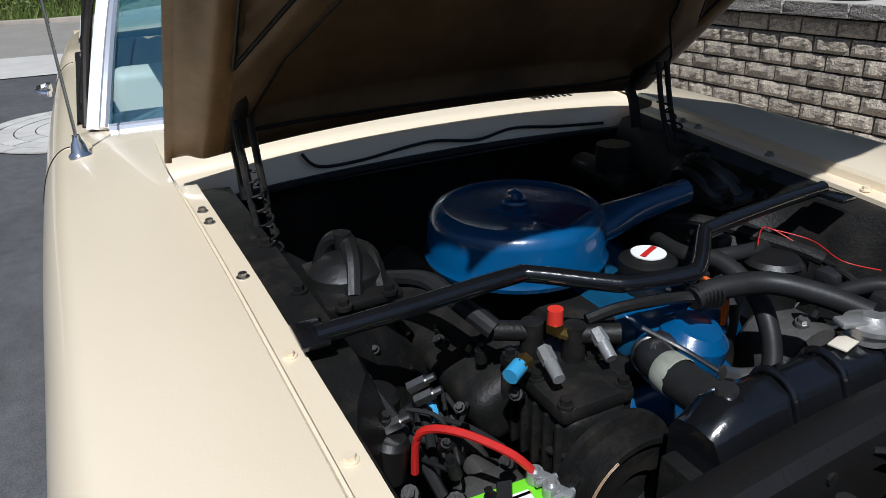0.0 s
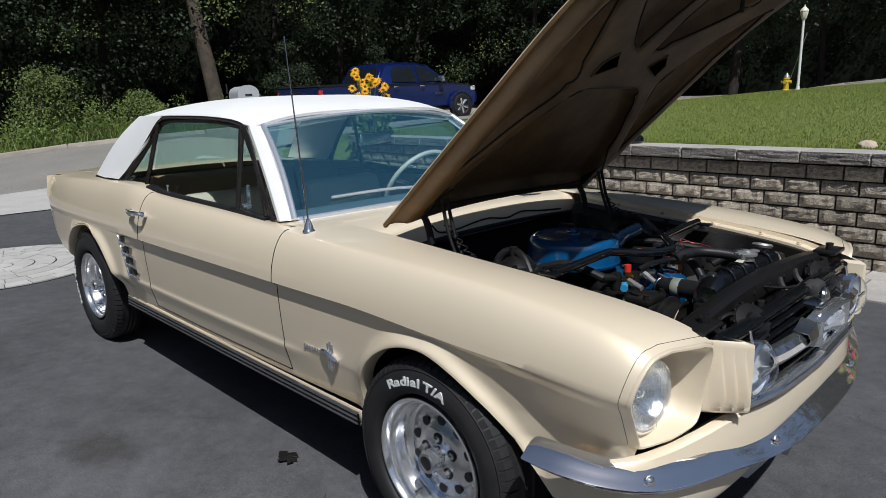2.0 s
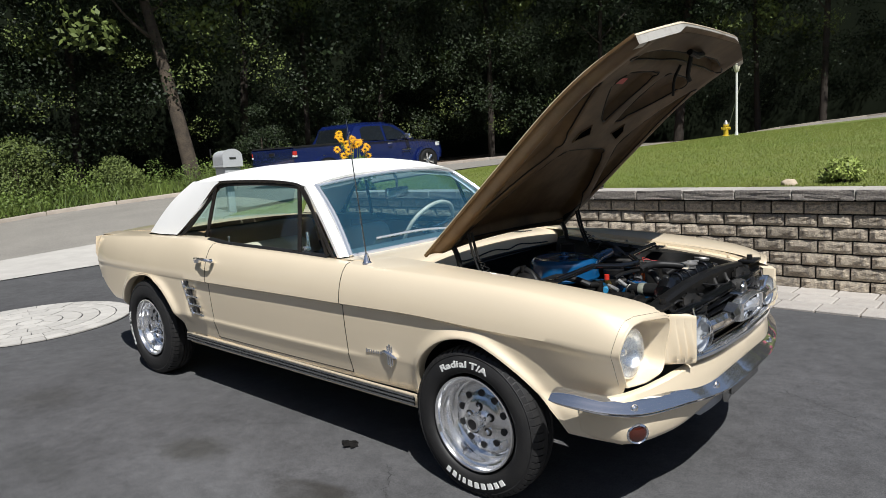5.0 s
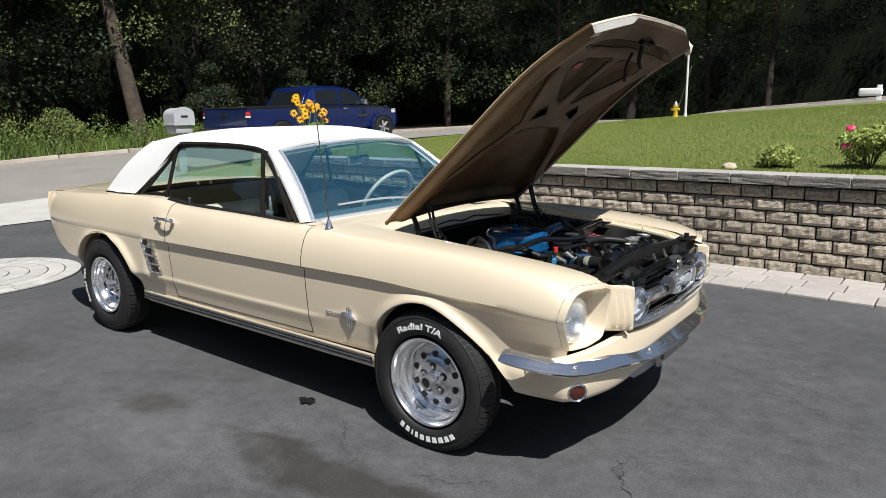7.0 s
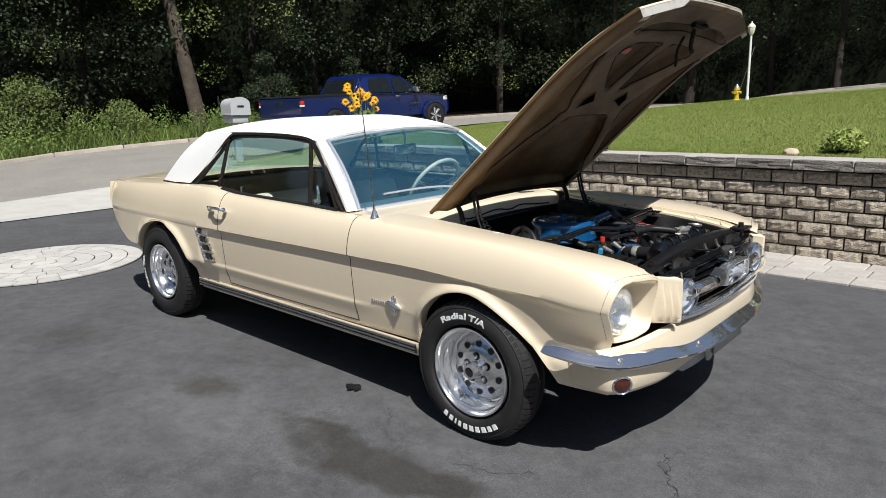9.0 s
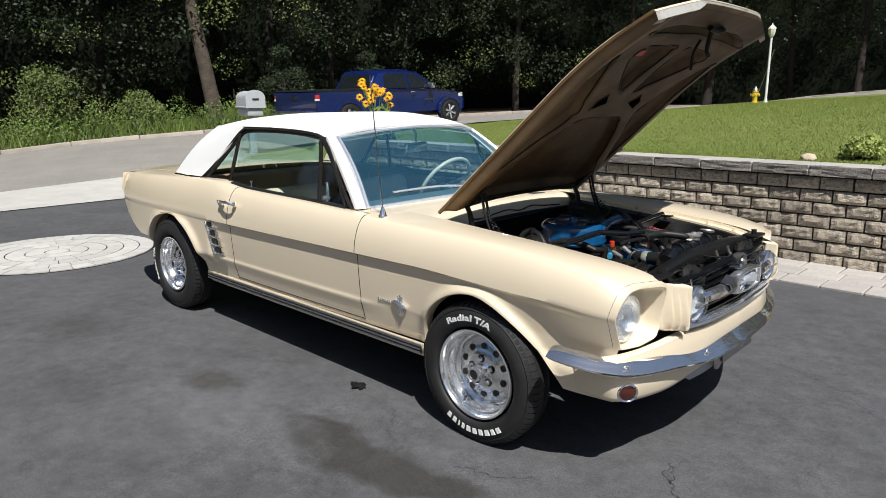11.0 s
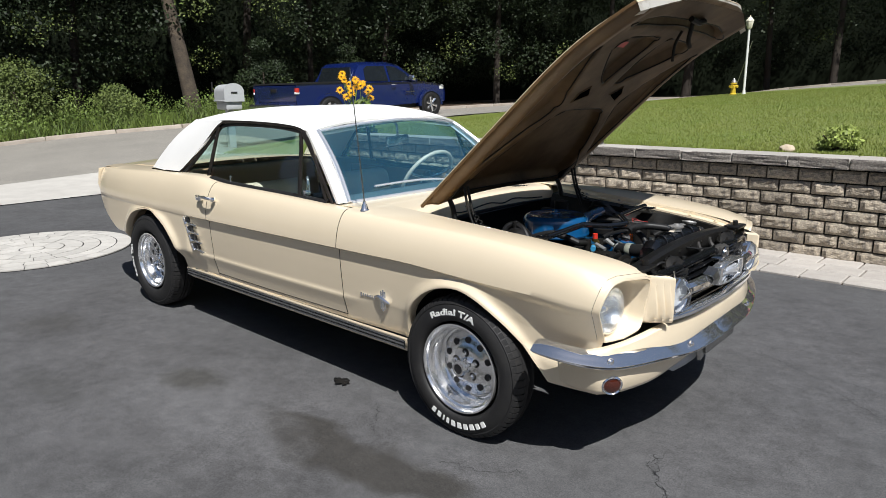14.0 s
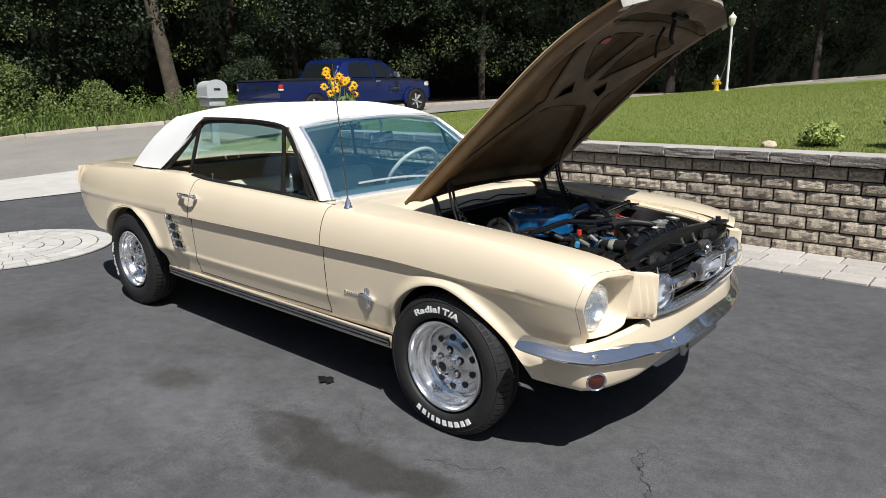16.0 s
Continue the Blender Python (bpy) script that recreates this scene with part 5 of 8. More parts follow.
def under(s, y):
    """Depth of the underside pressing: ribs proud, fields recessed."""
    h = 1.0
    for poly in FIELDS:
        h = min(h, smoothstep(-0.022, 0.01, field_dist((s, y), poly)))
    h *= smoothstep(0.528, 0.47, abs(y)) * smoothstep(0.0, 0.05, s)
    return 0.006 - 0.036 * h


bm = bmesh.new()
UU = np.linspace(-0.84, 0.84, 101)
V = []
for i in range(1, 97):
    s = HOOD_ROWS[i][0]
    V.append([hood_point(i, u, under(s, u * 0.53) - 0.01) for u in UU])
VV = loft(bm, V)
part("hood_underside", bm, tan_primer, hood, "brown grimy hood underside with pressed ribs", smooth=50)
bm = bmesh.new()
lip_drop = lambda u: 0.008 + 0.022 * smoothstep(0.48, 0.62, abs(u))
loft(bm, [[hood_point(96, u, 0.0) + Vector((0.004, 0, -0.003)) for u in US], [hood_point(96, u, -lip_drop(u)) + Vector((0.002, 0, -0.005)) for u in US], [hood_point(94, u, -lip_drop(u) - 0.008) for u in US]])
part("front_flange", bm, worn_lip, hood, "worn grey-white front flange of the hood", smooth=40)
for hy in (-1, 1):
    bm = bmesh.new()
    loft(bm, [[hood_point(i, hy, 0.008), hood_point(i, hy * 1.006, 0.0), hood_point(i, hy * 1.004, -0.004), hood_point(i, hy * 0.985, -0.007)] for i in range(0, 97, 4)])
    part("edge_hem", bm, flange_tan, hood, "worn brown hem of the hood", smooth=60)
for hy in (-1, 1):
    bm = bmesh.new()
    loft(bm, [[hood_point(i, hy * u, under(HOOD_ROWS[i][0], hy * u * 0.53) - 0.01) for u in np.linspace(0.84, 0.99, 12)] for i in range(1, 97)])
    part("edge_flange", bm, flange_tan, hood, "worn tan edge flange of the hood", smooth=50)
for poly in FIELDS:
    bm = bmesh.new()
    loop = smooth_path([(a, b, 0) for a, b in poly + poly[:1]], 6)
    tube(bm, [hood_point(min(96, max(1, p.x / HOOD_L * 96)), p.y / 0.53, under(p.x, p.y) - 0.0105) for p in loop], 0.0035, 6, 1)
    part("sealant_bead", bm, grimy_black, hood)
for hy in (-1, 1):
    bm = bmesh.new()
    corners = ((0.7, 0.185), (0.742, 0.188), (0.79, 0.142), (0.735, 0.092))
    c = [hood_point(round(s / HOOD_L * 96), hy * y / 0.53, -0.0418) for s, y in corners]
    # flat patch over the rib: the slot's inner dark is painted on
    bm.faces.new([bm.verts.new(p) for p in c])
    solid(part("hood_slot", bm, slot_shade, hood, smooth=0), 0.001, 0)
    bm = bmesh.new()
    tube(bm, c + c[:1], 0.0035, 6, 1)
    part("slot_rim", bm, tan_primer, hood)
# edge rail worn to tan, red tag, latch striker
bm = bmesh.new()
box(bm, hood_point(76, -0.36, -0.012), (0.03, 0.06, 0.002), 0, rot=Matrix.Rotation(radians(-40), 3, "Y"))
part("warning_tag", bm, red_cable, hood, "faded red warning tag", smooth=0)
bm = bmesh.new()
tube(bm, [hood_point(90, -0.02, -0.05), hood_point(87, 0.0, -0.1), hood_point(86, 0.05, -0.12)], 0.009, 8, 4)
tube(bm, [hood_point(91, -0.12, -0.05), hood_point(91, 0.0, -0.062), hood_point(91, 0.12, -0.05)], 0.012, 8, 4)
tube(bm, [hood_point(86, 0.06, -0.045), hood_point(83, 0.04, -0.08), hood_point(80, 0.06, -0.13)], 0.006, 8, 4)
part("hood_latch_striker", bm, grimy_black, hood)
for s in (-1, 1):
    bm = bmesh.new()
    yy = s * 0.44
    for y0 in (yy - 0.012, yy + 0.012):
        tube(bm, [(-0.2, y0, 0.79), (-0.24, y0, 0.88), (-0.265, y0, 0.98)], 0.006, 8, 3)
    tube(bm, [(-0.33, yy, 0.82), (-0.345, yy, 0.88), (-0.37, yy, 0.92)], 0.012, 8, 3)
    box(bm, (-0.29, yy, 0.99), (0.18, 0.03, 0.03), 0.008, rot=Matrix.Rotation(radians(-45.6), 3, "Y"))
    box(bm, (-0.26, s * 0.465, 0.77), (0.2, 0.02, 0.09), 0.008)
    part("hood_hinge", bm, grimy_black, car)
    bm = bmesh.new()
    pts = [(-0.14 + 0.012 * math.cos(k * 1.2), yy + 0.012 * math.sin(k * 1.2), 0.79 + 0.0035 * k) for k in range(30)]
    tube(bm, [(p[0] - 0.12 * i / 30, p[1], p[2]) for i, p in enumerate(pts)], 0.0025, 6, 2)
    part("hinge_spring", bm, grimy_black, car)

# ---- engine bay shell ----
for s in (-1, 1):
    bm = bmesh.new()
    rows = []
    for x in np.linspace(-0.4, 0.56, 25):
        e = HOOD_EDGE(x) - 0.036
        zt = LEDGE(x) - 0.012
        tw = smoothstep(-0.2, -0.1, x) * smoothstep(0.14, 0.04, x)
        sh = 1 - 0.85 * smoothstep(0.22, 0.32, x)
        rows.append([(x, s * (e + 0.004), zt), (x, s * (e - 0.055 * sh), zt - 0.004), (x, s * (e - 0.062 * sh), zt - 0.02), (x, s * (e - 0.075 * sh - 0.07 * tw), zt - 0.06 - 0.02 * tw), (x, s * (e - 0.1 * sh - 0.11 * tw), zt - 0.16), (x, s * (e - 0.12 * sh - 0.12 * tw), 0.5), (x, s * (e - 0.13 * sh - 0.12 * tw), 0.34)])
    loft(bm, rows)
    solid(part("inner_apron", bm, grimy_black, car, "black inner fender apron with shock tower"), 0.004, 0)
    # tower cap
    bm = bmesh.new()
    tx, tz = -0.03, 0.775
    tube(bm, [(tx - 0.07, s * 0.385, tz - 0.01), (tx - 0.06, s * 0.37, tz + 0.03), (tx - 0.03, s * 0.355, tz + 0.045), (tx + 0.02, s * 0.36, tz + 0.03), (tx + 0.06, s * 0.375, tz - 0.01)], 0.014, 10, 4)
    tube(bm, [(tx - 0.08, s * 0.35, tz - 0.02), (tx - 0.05, s * 0.335, tz + 0.02), (tx, s * 0.325, tz + 0.02), (tx + 0.06, s * 0.335, tz - 0.02)], 0.012, 8, 4)
    lathe(bm, [(0.06, -0.02), (0.055, 0.01), (0.035, 0.028), (0.015, 0.034), (0.0, 0.034)], (tx, s * 0.365, tz), (0, 0, 1), 20)
    cyl(bm, (tx - 0.02, s * 0.36, tz + 0.03), (tx - 0.02, s * 0.36, tz + 0.06), 0.013, n=12)
    box(bm, (tx, s * 0.375, tz - 0.012), (0.17, 0.13, 0.016), 0.005)
    part("shock_tower_cap", bm, black_paint, car)
    for x, y in ((0.03, 0.45), (0.06, 0.40), (-0.1, 0.33), (0.17, 0.452), (0.12, 0.455), (-0.13, 0.455), (0.05, 0.33)):
        bm = bmesh.new()
        z = LEDGE(x) - 0.014 if y > 0.44 else tz - 0.005
        cyl(bm, (x, s * y, z - 0.002), (x, s * y, z + 0.004), 0.012, n=14)
        cyl(bm, (x, s * y, z + 0.004), (x, s * y, z + 0.012), 0.0075, n=6)
        part("bolt", bm, grimy_black, car)
bm = bmesh.new()
loft(bm, [[(x, y, z) for y in np.linspace(-0.56, 0.56, 9)] for x, z in ((-0.462, 0.785), (-0.466, 0.775), (-0.47, 0.75), (-0.47, 0.62), (-0.42, 0.45), (-0.34, 0.3))])
solid(part("firewall", bm, black_paint, car), 0.01, 0)
bm = bmesh.new()
tube(bm, [(-0.44, -0.5, 0.785), (-0.45, -0.2, 0.797), (-0.45, 0.2, 0.797), (-0.44, 0.52, 0.785)], 0.008, 8, 5)
part("cowl_seal", bm, rubber, car)
bm = bmesh.new()
tube(bm, [(-0.478, -0.3, 0.845), (-0.468, -0.27, 0.815), (-0.47, -0.18, 0.812), (-0.474, -0.08, 0.822), (-0.474, 0.0, 0.826), (-0.47, 0.1, 0.813), (-0.474, 0.2, 0.825), (-0.47, 0.32, 0.812), (-0.47, 0.46, 0.8)], 0.0035, 6, 6)
part("wire_loom", bm, rubber, car)

# radiator support and radiator
for y in np.linspace(-0.44, 0.44, 9):
    k = 1 - (abs(y) / 0.51) ** 2
    bm = bmesh.new()
    cyl(bm, (0.589 - 0.006 * k, y, 0.71 + 0.036 * k), (0.595 - 0.006 * k, y, 0.71 + 0.036 * k), 0.007, n=10)
    part("bolt", bm, grimy_black, car)
bm = bmesh.new()
rows = []
for y in np.linspace(-0.51, 0.51, 25):
    k = 1 - (abs(y) / 0.51) ** 2
    x0, z0 = 0.545 - 0.006 * k, 0.738 + 0.036 * k
    rows.append([(x0, y, z0 - 0.04), (x0, y, z0), (x0 + 0.012, y, z0 + 0.006), (x0 + 0.034, y, z0 + 0.004), (x0 + 0.044, y, z0 - 0.006), (x0 + 0.046, y, z0 - 0.05), (x0 + 0.03, y, z0 - 0.055)])
loft(bm, rows)
solid(part("radiator_support", bm, black_paint, car, "black painted radiator support crossbar"), 0.004, 0)
for s in (-1, 1):
    bm = bmesh.new()
    loft(bm, [[(x, s * y, z) for x, y in ((0.56, 0.5), (0.555, 0.42), (0.55, 0.3))] for z in (0.74, 0.6, 0.4, 0.3)])
    solid(part("support_panel", bm, black_paint, car), 0.004, 0)
SHELL = {ob.name for ob in car.children_recursive}
bm = bmesh.new()
rows = []
for y in np.linspace(-0.13, 0.36, 19):
    e = smoothstep(-0.132, -0.1, y) * smoothstep(0.362, 0.33, y)
    rows.append([(0.43, y, 0.69), (0.43, y, 0.735 + 0.01 * e), (0.44, y, 0.752 + 0.022 * e), (0.465, y, 0.758 + 0.028 * e), (0.49, y, 0.755 + 0.022 * e), (0.503, y, 0.735 + 0.012 * e), (0.508, y, 0.722), (0.515, y, 0.722), (0.515, y, 0.71), (0.5, y, 0.7)])
V = loft(bm, rows)
bm.faces.new(V[0])
bm.faces.new(V[-1][::-1])
tank = part("radiator_tank", bm, black_gloss, car, "glossy black radiator top tank", smooth=50)
for y in (-0.02, 0.06, 0.14, 0.25):
    bm = bmesh.new()
    tube(bm, [(0.432, y, 0.735), (0.444, y, 0.779), (0.465, y, 0.79), (0.49, y, 0.781), (0.505, y, 0.745)], 0.005, 8, 3)
    part("rib", bm, black_gloss, tank)
bm = bmesh.new()
box(bm, (0.462, 0.1, 0.789), (0.022, 0.035, 0.003), 0.001, rot=Matrix.Rotation(radians(12), 3, "Z"))
part("sticker", bm, seat_ivory, tank)
bm = bmesh.new()
cyl(bm, (0.46, -0.085, 0.775), (0.46, -0.085, 0.79), 0.012, n=14)
part("bolt", bm, steel, tank)
bm = bmesh.new()
lathe(bm, [(0.024, 0.0), (0.025, 0.014), (0.03, 0.016), (0.03, 0.022), (0.018, 0.026), (0.011, 0.032), (0, 0.032)], (0.465, 0.14, 0.785), (0, 0, 1), 28)
box(bm, (0.465, 0.14, 0.81), (0.088, 0.022, 0.008), 0.003, rot=Matrix.Rotation(radians(70), 3, "Z"))
part("radiator_cap", bm, aluminium, car, "weathered metal radiator cap")
bm = bmesh.new()
box(bm, (0.47, 0.08, 0.55), (0.06, 0.46, 0.32), 0.004)
part("radiator_core", bm, grimy_black, car)
bm = bmesh.new()
rows = [[(x, 0.08 + r * math.cos(a), 0.56 + r * math.sin(a)) for a in np.linspace(0, math.tau, 30)] for x, r in ((0.425, 0.16), (0.44, 0.2))]
loft(bm, rows)
part("fan_shroud", bm, black_plastic, car)
bm = bmesh.new()
for k in range(6):
    a = k * math.tau / 6
    box(bm, (0.40, 0.08 + 0.1 * math.cos(a), 0.56 + 0.1 * math.sin(a)), (0.01, 0.16, 0.05), 0.003, rot=Matrix.Rotation(a, 3, "X") @ Matrix.Rotation(0.4, 3, "Y"))
cyl(bm, (0.36, 0.08, 0.56), (0.41, 0.08, 0.56), 0.05, n=20)
part("fan", bm, steel, car)

# engine
bm = bmesh.new()
box(bm, (-0.05, 0.03, 0.5), (0.6, 0.36, 0.3), 0.03)
box(bm, (-0.02, 0.03, 0.66), (0.42, 0.2, 0.08), 0.02)
part("engine_block", bm, grimy_black, car, "grimy dark engine block")
bm = bmesh.new()
box(bm, (0.1, 0.07, 0.672), (0.22, 0.14, 0.06), 0.02, seg=3)
part("intake_manifold", bm, engine_cyan, car, "blue painted intake manifold")
for s in (-1, 1):
    bm = bmesh.new()
    box(bm, (-0.06, 0.03 + s * 0.2, 0.62), (0.5, 0.14, 0.1), 0.03, rot=Matrix.Rotation(radians(-s * 28), 3, "X"), seg=3)
    part("valve_cover", bm, engine_blue if s > 0 else grimy_black, car)
bm = bmesh.new()
AC = Vector((-0.05, -0.03, 0.73))
lathe(bm, [(0.0, 0.0), (0.14, 0.0), (0.156, 0.004), (0.159, 0.012), (0.154, 0.022), (0.152, 0.07), (0.148, 0.084), (0.137, 0.094), (0.125, 0.097), (0.118, 0.094), (0.06, 0.098), (0.03, 0.1), (0.0, 0.1)], AC, (0, 0, 1), 56)
part("air_cleaner", bm, engine_blue, car, "glossy blue round air cleaner with snorkel")
bm = bmesh.new()
rows = []
for t in np.linspace(0, 1, 12):
    c = Vector((0.01 - 0.012 * t, 0.08 + 0.225 * t, 0.78 + 0.02 * t))
    w, h = 0.048 - 0.024 * smoothstep(0, 0.6, t), 0.028 - 0.005 * t
    rows.append([c + Vector((w * math.cos(a), 0, h * math.sin(a))) for a in np.linspace(0, math.tau, 21)[:-1]])
V = loft(bm, rows, close=True)
part("air_cleaner_snorkel", bm, engine_blue, car)
bm = bmesh.new()
cyl(bm, (-0.002, 0.302, 0.8), (-0.002, 0.308, 0.8), 0.021, n=20)
part("snorkel_mouth", bm, black_plastic, car)
bm = bmesh.new()
lathe(bm, [(0.0, 0.018), (0.008, 0.016), (0.01, 0.006), (0.022, 0.004), (0.024, 0.0)], AC + Vector((0, 0, 0.1)), (0, 0, 1), 16)
tube(bm, [AC + Vector((-0.02, 0, 0.11)), AC + Vector((0, 0, 0.118)), AC + Vector((0.02, 0, 0.11))], 0.004, 6, 3)
part("wing_nut", bm, engine_blue, car)
bm = bmesh.new()
box(bm, AC + Vector((0.09, 0.035, 0.098)), (0.055, 0.1, 0.002), 0.0, rot=Matrix.Rotation(radians(25), 3, "Z"))
part("decal", bm, truck_blue, car, "dark blue decal", smooth=0)
# thermostat housing, timing cover
bm = bmesh.new()
lathe(bm, [(0.0, 0.06), (0.035, 0.055), (0.05, 0.04), (0.055, 0.0), (0.052, -0.1)], (0.255, 0.075, 0.665), (0.25, 0.1, 1), 28)
box(bm, (0.2, 0.1, 0.68), (0.1, 0.16, 0.06), 0.02, seg=3)
box(bm, (0.25, 0.06, 0.5), (0.06, 0.24, 0.26), 0.03, seg=3)
part("water_neck", bm, engine_blue, car)
# oil filler cap with oval badge
bm = bmesh.new()
lathe(bm, [(0.03, -0.06), (0.034, 0.0), (0.046, 0.004), (0.046, 0.024), (0.03, 0.032), (0.0, 0.034)], (0.125, 0.11, 0.735), (0, 0, 1), 28)
part("oil_filler_cap", bm, black_paint, car)
bm = bmesh.new()
lathe(bm, [(0.028, 0.0), (0.028, 0.002), (0.0, 0.003)], (0.125, 0.11, 0.769), (0, 0, 1), 24)
part("cap_badge", bm, letter_white, car, "white oval badge with red bar")
bm = bmesh.new()
box(bm, (0.125, 0.11, 0.7725), (0.009, 0.045, 0.001), rot=Matrix.Rotation(radians(25), 3, "Z"))
part("badge_bar", bm, red_cable, car, smooth=0)
# distributor and leads
bm = bmesh.new()
lathe(bm, [(0.035, -0.1), (0.04, 0.0), (0.042, 0.03), (0.03, 0.045), (0.0, 0.047)], (0.2, 0.19, 0.68), (0, 0, 1), 20)
for k in range(7):
    a = k * math.tau / 7
    cyl(bm, (0.2 + 0.026 * math.cos(a), 0.19 + 0.026 * math.sin(a), 0.72), (0.2 + 0.026 * math.cos(a), 0.19 + 0.026 * math.sin(a), 0.75), 0.007, n=8)
part("distributor", bm, black_plastic, car)
for k in range(2):
    bm = bmesh.new()
    tube(bm, [(0.2, 0.15 + 0.009 * k, 0.735), (0.222 + 0.006 * k, 0.135, 0.76), (0.245 + 0.006 * k, 0.145 + 0.006 * k, 0.74), (0.25, 0.15 + 0.004 * k, 0.69)], 0.0034, 8, 5)
    part("ignition_lead", bm, orange_wire, car, "orange ignition lead")
# strut brace across the bay
bm = bmesh.new()
tube(bm, [(0.18, -0.45, 0.815), (0.178, -0.34, 0.817), (0.172, -0.18, 0.82), (0.18, -0.145, 0.819), (0.235, -0.065, 0.81), (0.25, -0.035, 0.808), (0.262, 0.045, 0.805), (0.255, 0.08, 0.807), (0.19, 0.155, 0.815), (0.18, 0.18, 0.817), (0.16, 0.36, 0.82), (0.15, 0.475, 0.82)], 0.0125, 12, 5)
part("strut_brace", bm, black_gloss, car, "gloss black tubular engine bay brace")
for y in (-0.455, 0.475):
    bm = bmesh.new()
    box(bm, (0.172, y, 0.813), (0.06, 0.035, 0.008), 0.002)
    part("brace_foot", bm, black_gloss, car)
# air-conditioning compressor
comp = part("compressor", box(box(bmesh.new(), (0.25, -0.14, 0.63), (0.16, 0.1, 0.12), 0.02, seg=3), (0.25, -0.14, 0.695), (0.155, 0.115, 0.024), 0.008), grimy_black, car, "grimy black air-conditioning compressor")
for k in range(12):
    bm = bmesh.new()
    box(bm, (0.185 + 0.026 * (k % 6), -0.193 if k < 6 else -0.087, 0.63), (0.007, 0.012, 0.1), 0.002)
    part("cooling_fin", bm, grimy_black, comp)
for x, y in ((0.185, -0.185), (0.185, -0.095), (0.25, -0.185), (0.25, -0.095), (0.315, -0.185), (0.315, -0.095)):
    bm = bmesh.new()
    cyl(bm, (x, y, 0.706), (x, y, 0.717), 0.008, n=6)
    cyl(bm, (x, y, 0.7), (x, y, 0.709), 0.011, n=14)
    part("bolt", bm, grimy_black, comp)
bm = bmesh.new()
lathe(bm, [(0.0, 0.0), (0.03, 0.0), (0.032, 0.012), (0.07, 0.012), (0.075, 0.02), (0.083, 0.02), (0.083, 0.012), (0.074, 0.008), (0.074, -0.02), (0.088, -0.024), (0.088, -0.034), (0.06, -0.036)], (0.395, -0.145, 0.625), (1, 0, 0), 40)
pulley = part("compressor_pulley", bm, grimy_black, car, "black grooved compressor pulley")
# pale arcs paint the shine on the worn groove edges
for r in (0.0775, 0.0795, 0.0815):
    bm = bmesh.new()
    tube(bm, [(0.416, -0.145 + r * math.cos(a), 0.625 + r * math.sin(a)) for a in np.linspace(2.1, 2.8, 14)], 0.0005, 5, 1)
    part("worn_line", bm, seat_tan, pulley)
for x, y, tx, ty in ((0.2, -0.16, -0.02, -0.05), (0.235, -0.115, 0.035, 0.05)):
    bm = bmesh.new()
    cyl(bm, (x, y, 0.7), (x, y, 0.76), 0.016, n=12)
    cyl(bm, (x, y, 0.745), (x + tx, y + ty, 0.75), 0.014, n=12)
    part("service_valve", bm, grimy_black, car)
bm = bmesh.new()
tube(bm, [(0.185, -0.21, 0.752), (0.13, -0.235, 0.775), (0.05, -0.25, 0.78), (-0.1, -0.27, 0.72)], 0.014, 10, 5)
part("suction_hose", bm, rubber, car)

bm = bmesh.new()
cyl(bm, (0.225, -0.14, 0.752), (0.225, -0.14, 0.765), 0.013, n=6)
cyl(bm, (0.235, -0.12, 0.745), (0.225, -0.14, 0.755), 0.01, n=8)
part("brass_fitting", bm, brass, car)
bm = bmesh.new()
cyl(bm, (0.255, -0.205, 0.745), (0.265, -0.222, 0.745), 0.011, n=6)
part("brass_fitting", bm, brass, car)
bm = bmesh.new()
cyl(bm, (0.225, -0.14, 0.764), (0.225, -0.14, 0.786), 0.011, n=12)
part("red_cap", bm, red_plastic, car, "red plastic valve cap")
bm = bmesh.new()
cyl(bm, (0.262, -0.218, 0.745), (0.274, -0.24, 0.742), 0.011, n=12)
part("blue_cap", bm, blue_plastic, car, "blue plastic valve cap")
for p0, p1 in (((0.25, -0.175, 0.748), (0.3, -0.185, 0.735)), ((0.255, -0.095, 0.755), (0.295, -0.1, 0.735))):
    bm = bmesh.new()
    cyl(bm, p0, Vector(p0).lerp(Vector(p1), 0.45), 0.0105, n=6)
    cyl(bm, Vector(p0).lerp(Vector(p1), 0.42), p1, 0.0092, 0.0082, n=12)
    part("silver_cap", bm, pale_cap, car, "silver ribbed valve cap")
# small bolts, clips and fittings that glint in the bay
rg = random.Random(41)
for k in range(46):
    x, y = rg.uniform(-0.05, 0.42), rg.choice((-1, 1)) * rg.uniform(0.08, 0.42)
    if abs(y) > 0.3:
        z = rg.uniform(0.66, 0.73)
    else:
        z = rg.uniform(0.62, 0.7)
    d = Vector((rg.uniform(-0.5, 0.8), rg.uniform(-0.9, 0.2), 1)).normalized()
    p = Vector((x, y, z))
    r = rg.uniform(0.004, 0.0075)
    bm = bmesh.new()
    cyl(bm, p - d * 0.02, p, r * 1.5, n=10)
    cyl(bm, p, p + d * 0.008, r, n=6)
    part("bolt", bm, steel if k % 3 == 0 and y > -0.2 else grimy_black, car)
for k in range(12):
    x, y = rg.uniform(0.0, 0.4), rg.choice((-1, 1)) * rg.uniform(0.2, 0.4)
    pts = [Vector((x, y, rg.uniform(0.6, 0.68)))]
    for q in range(3):
        pts.append(pts[-1] + Vector((rg.uniform(-0.07, 0.07), rg.uniform(-0.05, 0.05), rg.uniform(-0.025, 0.035))))
    bm = bmesh.new()
    tube(bm, pts, rg.uniform(0.0025, 0.006), 8, 5)
    part("wire", bm, rubber, car)
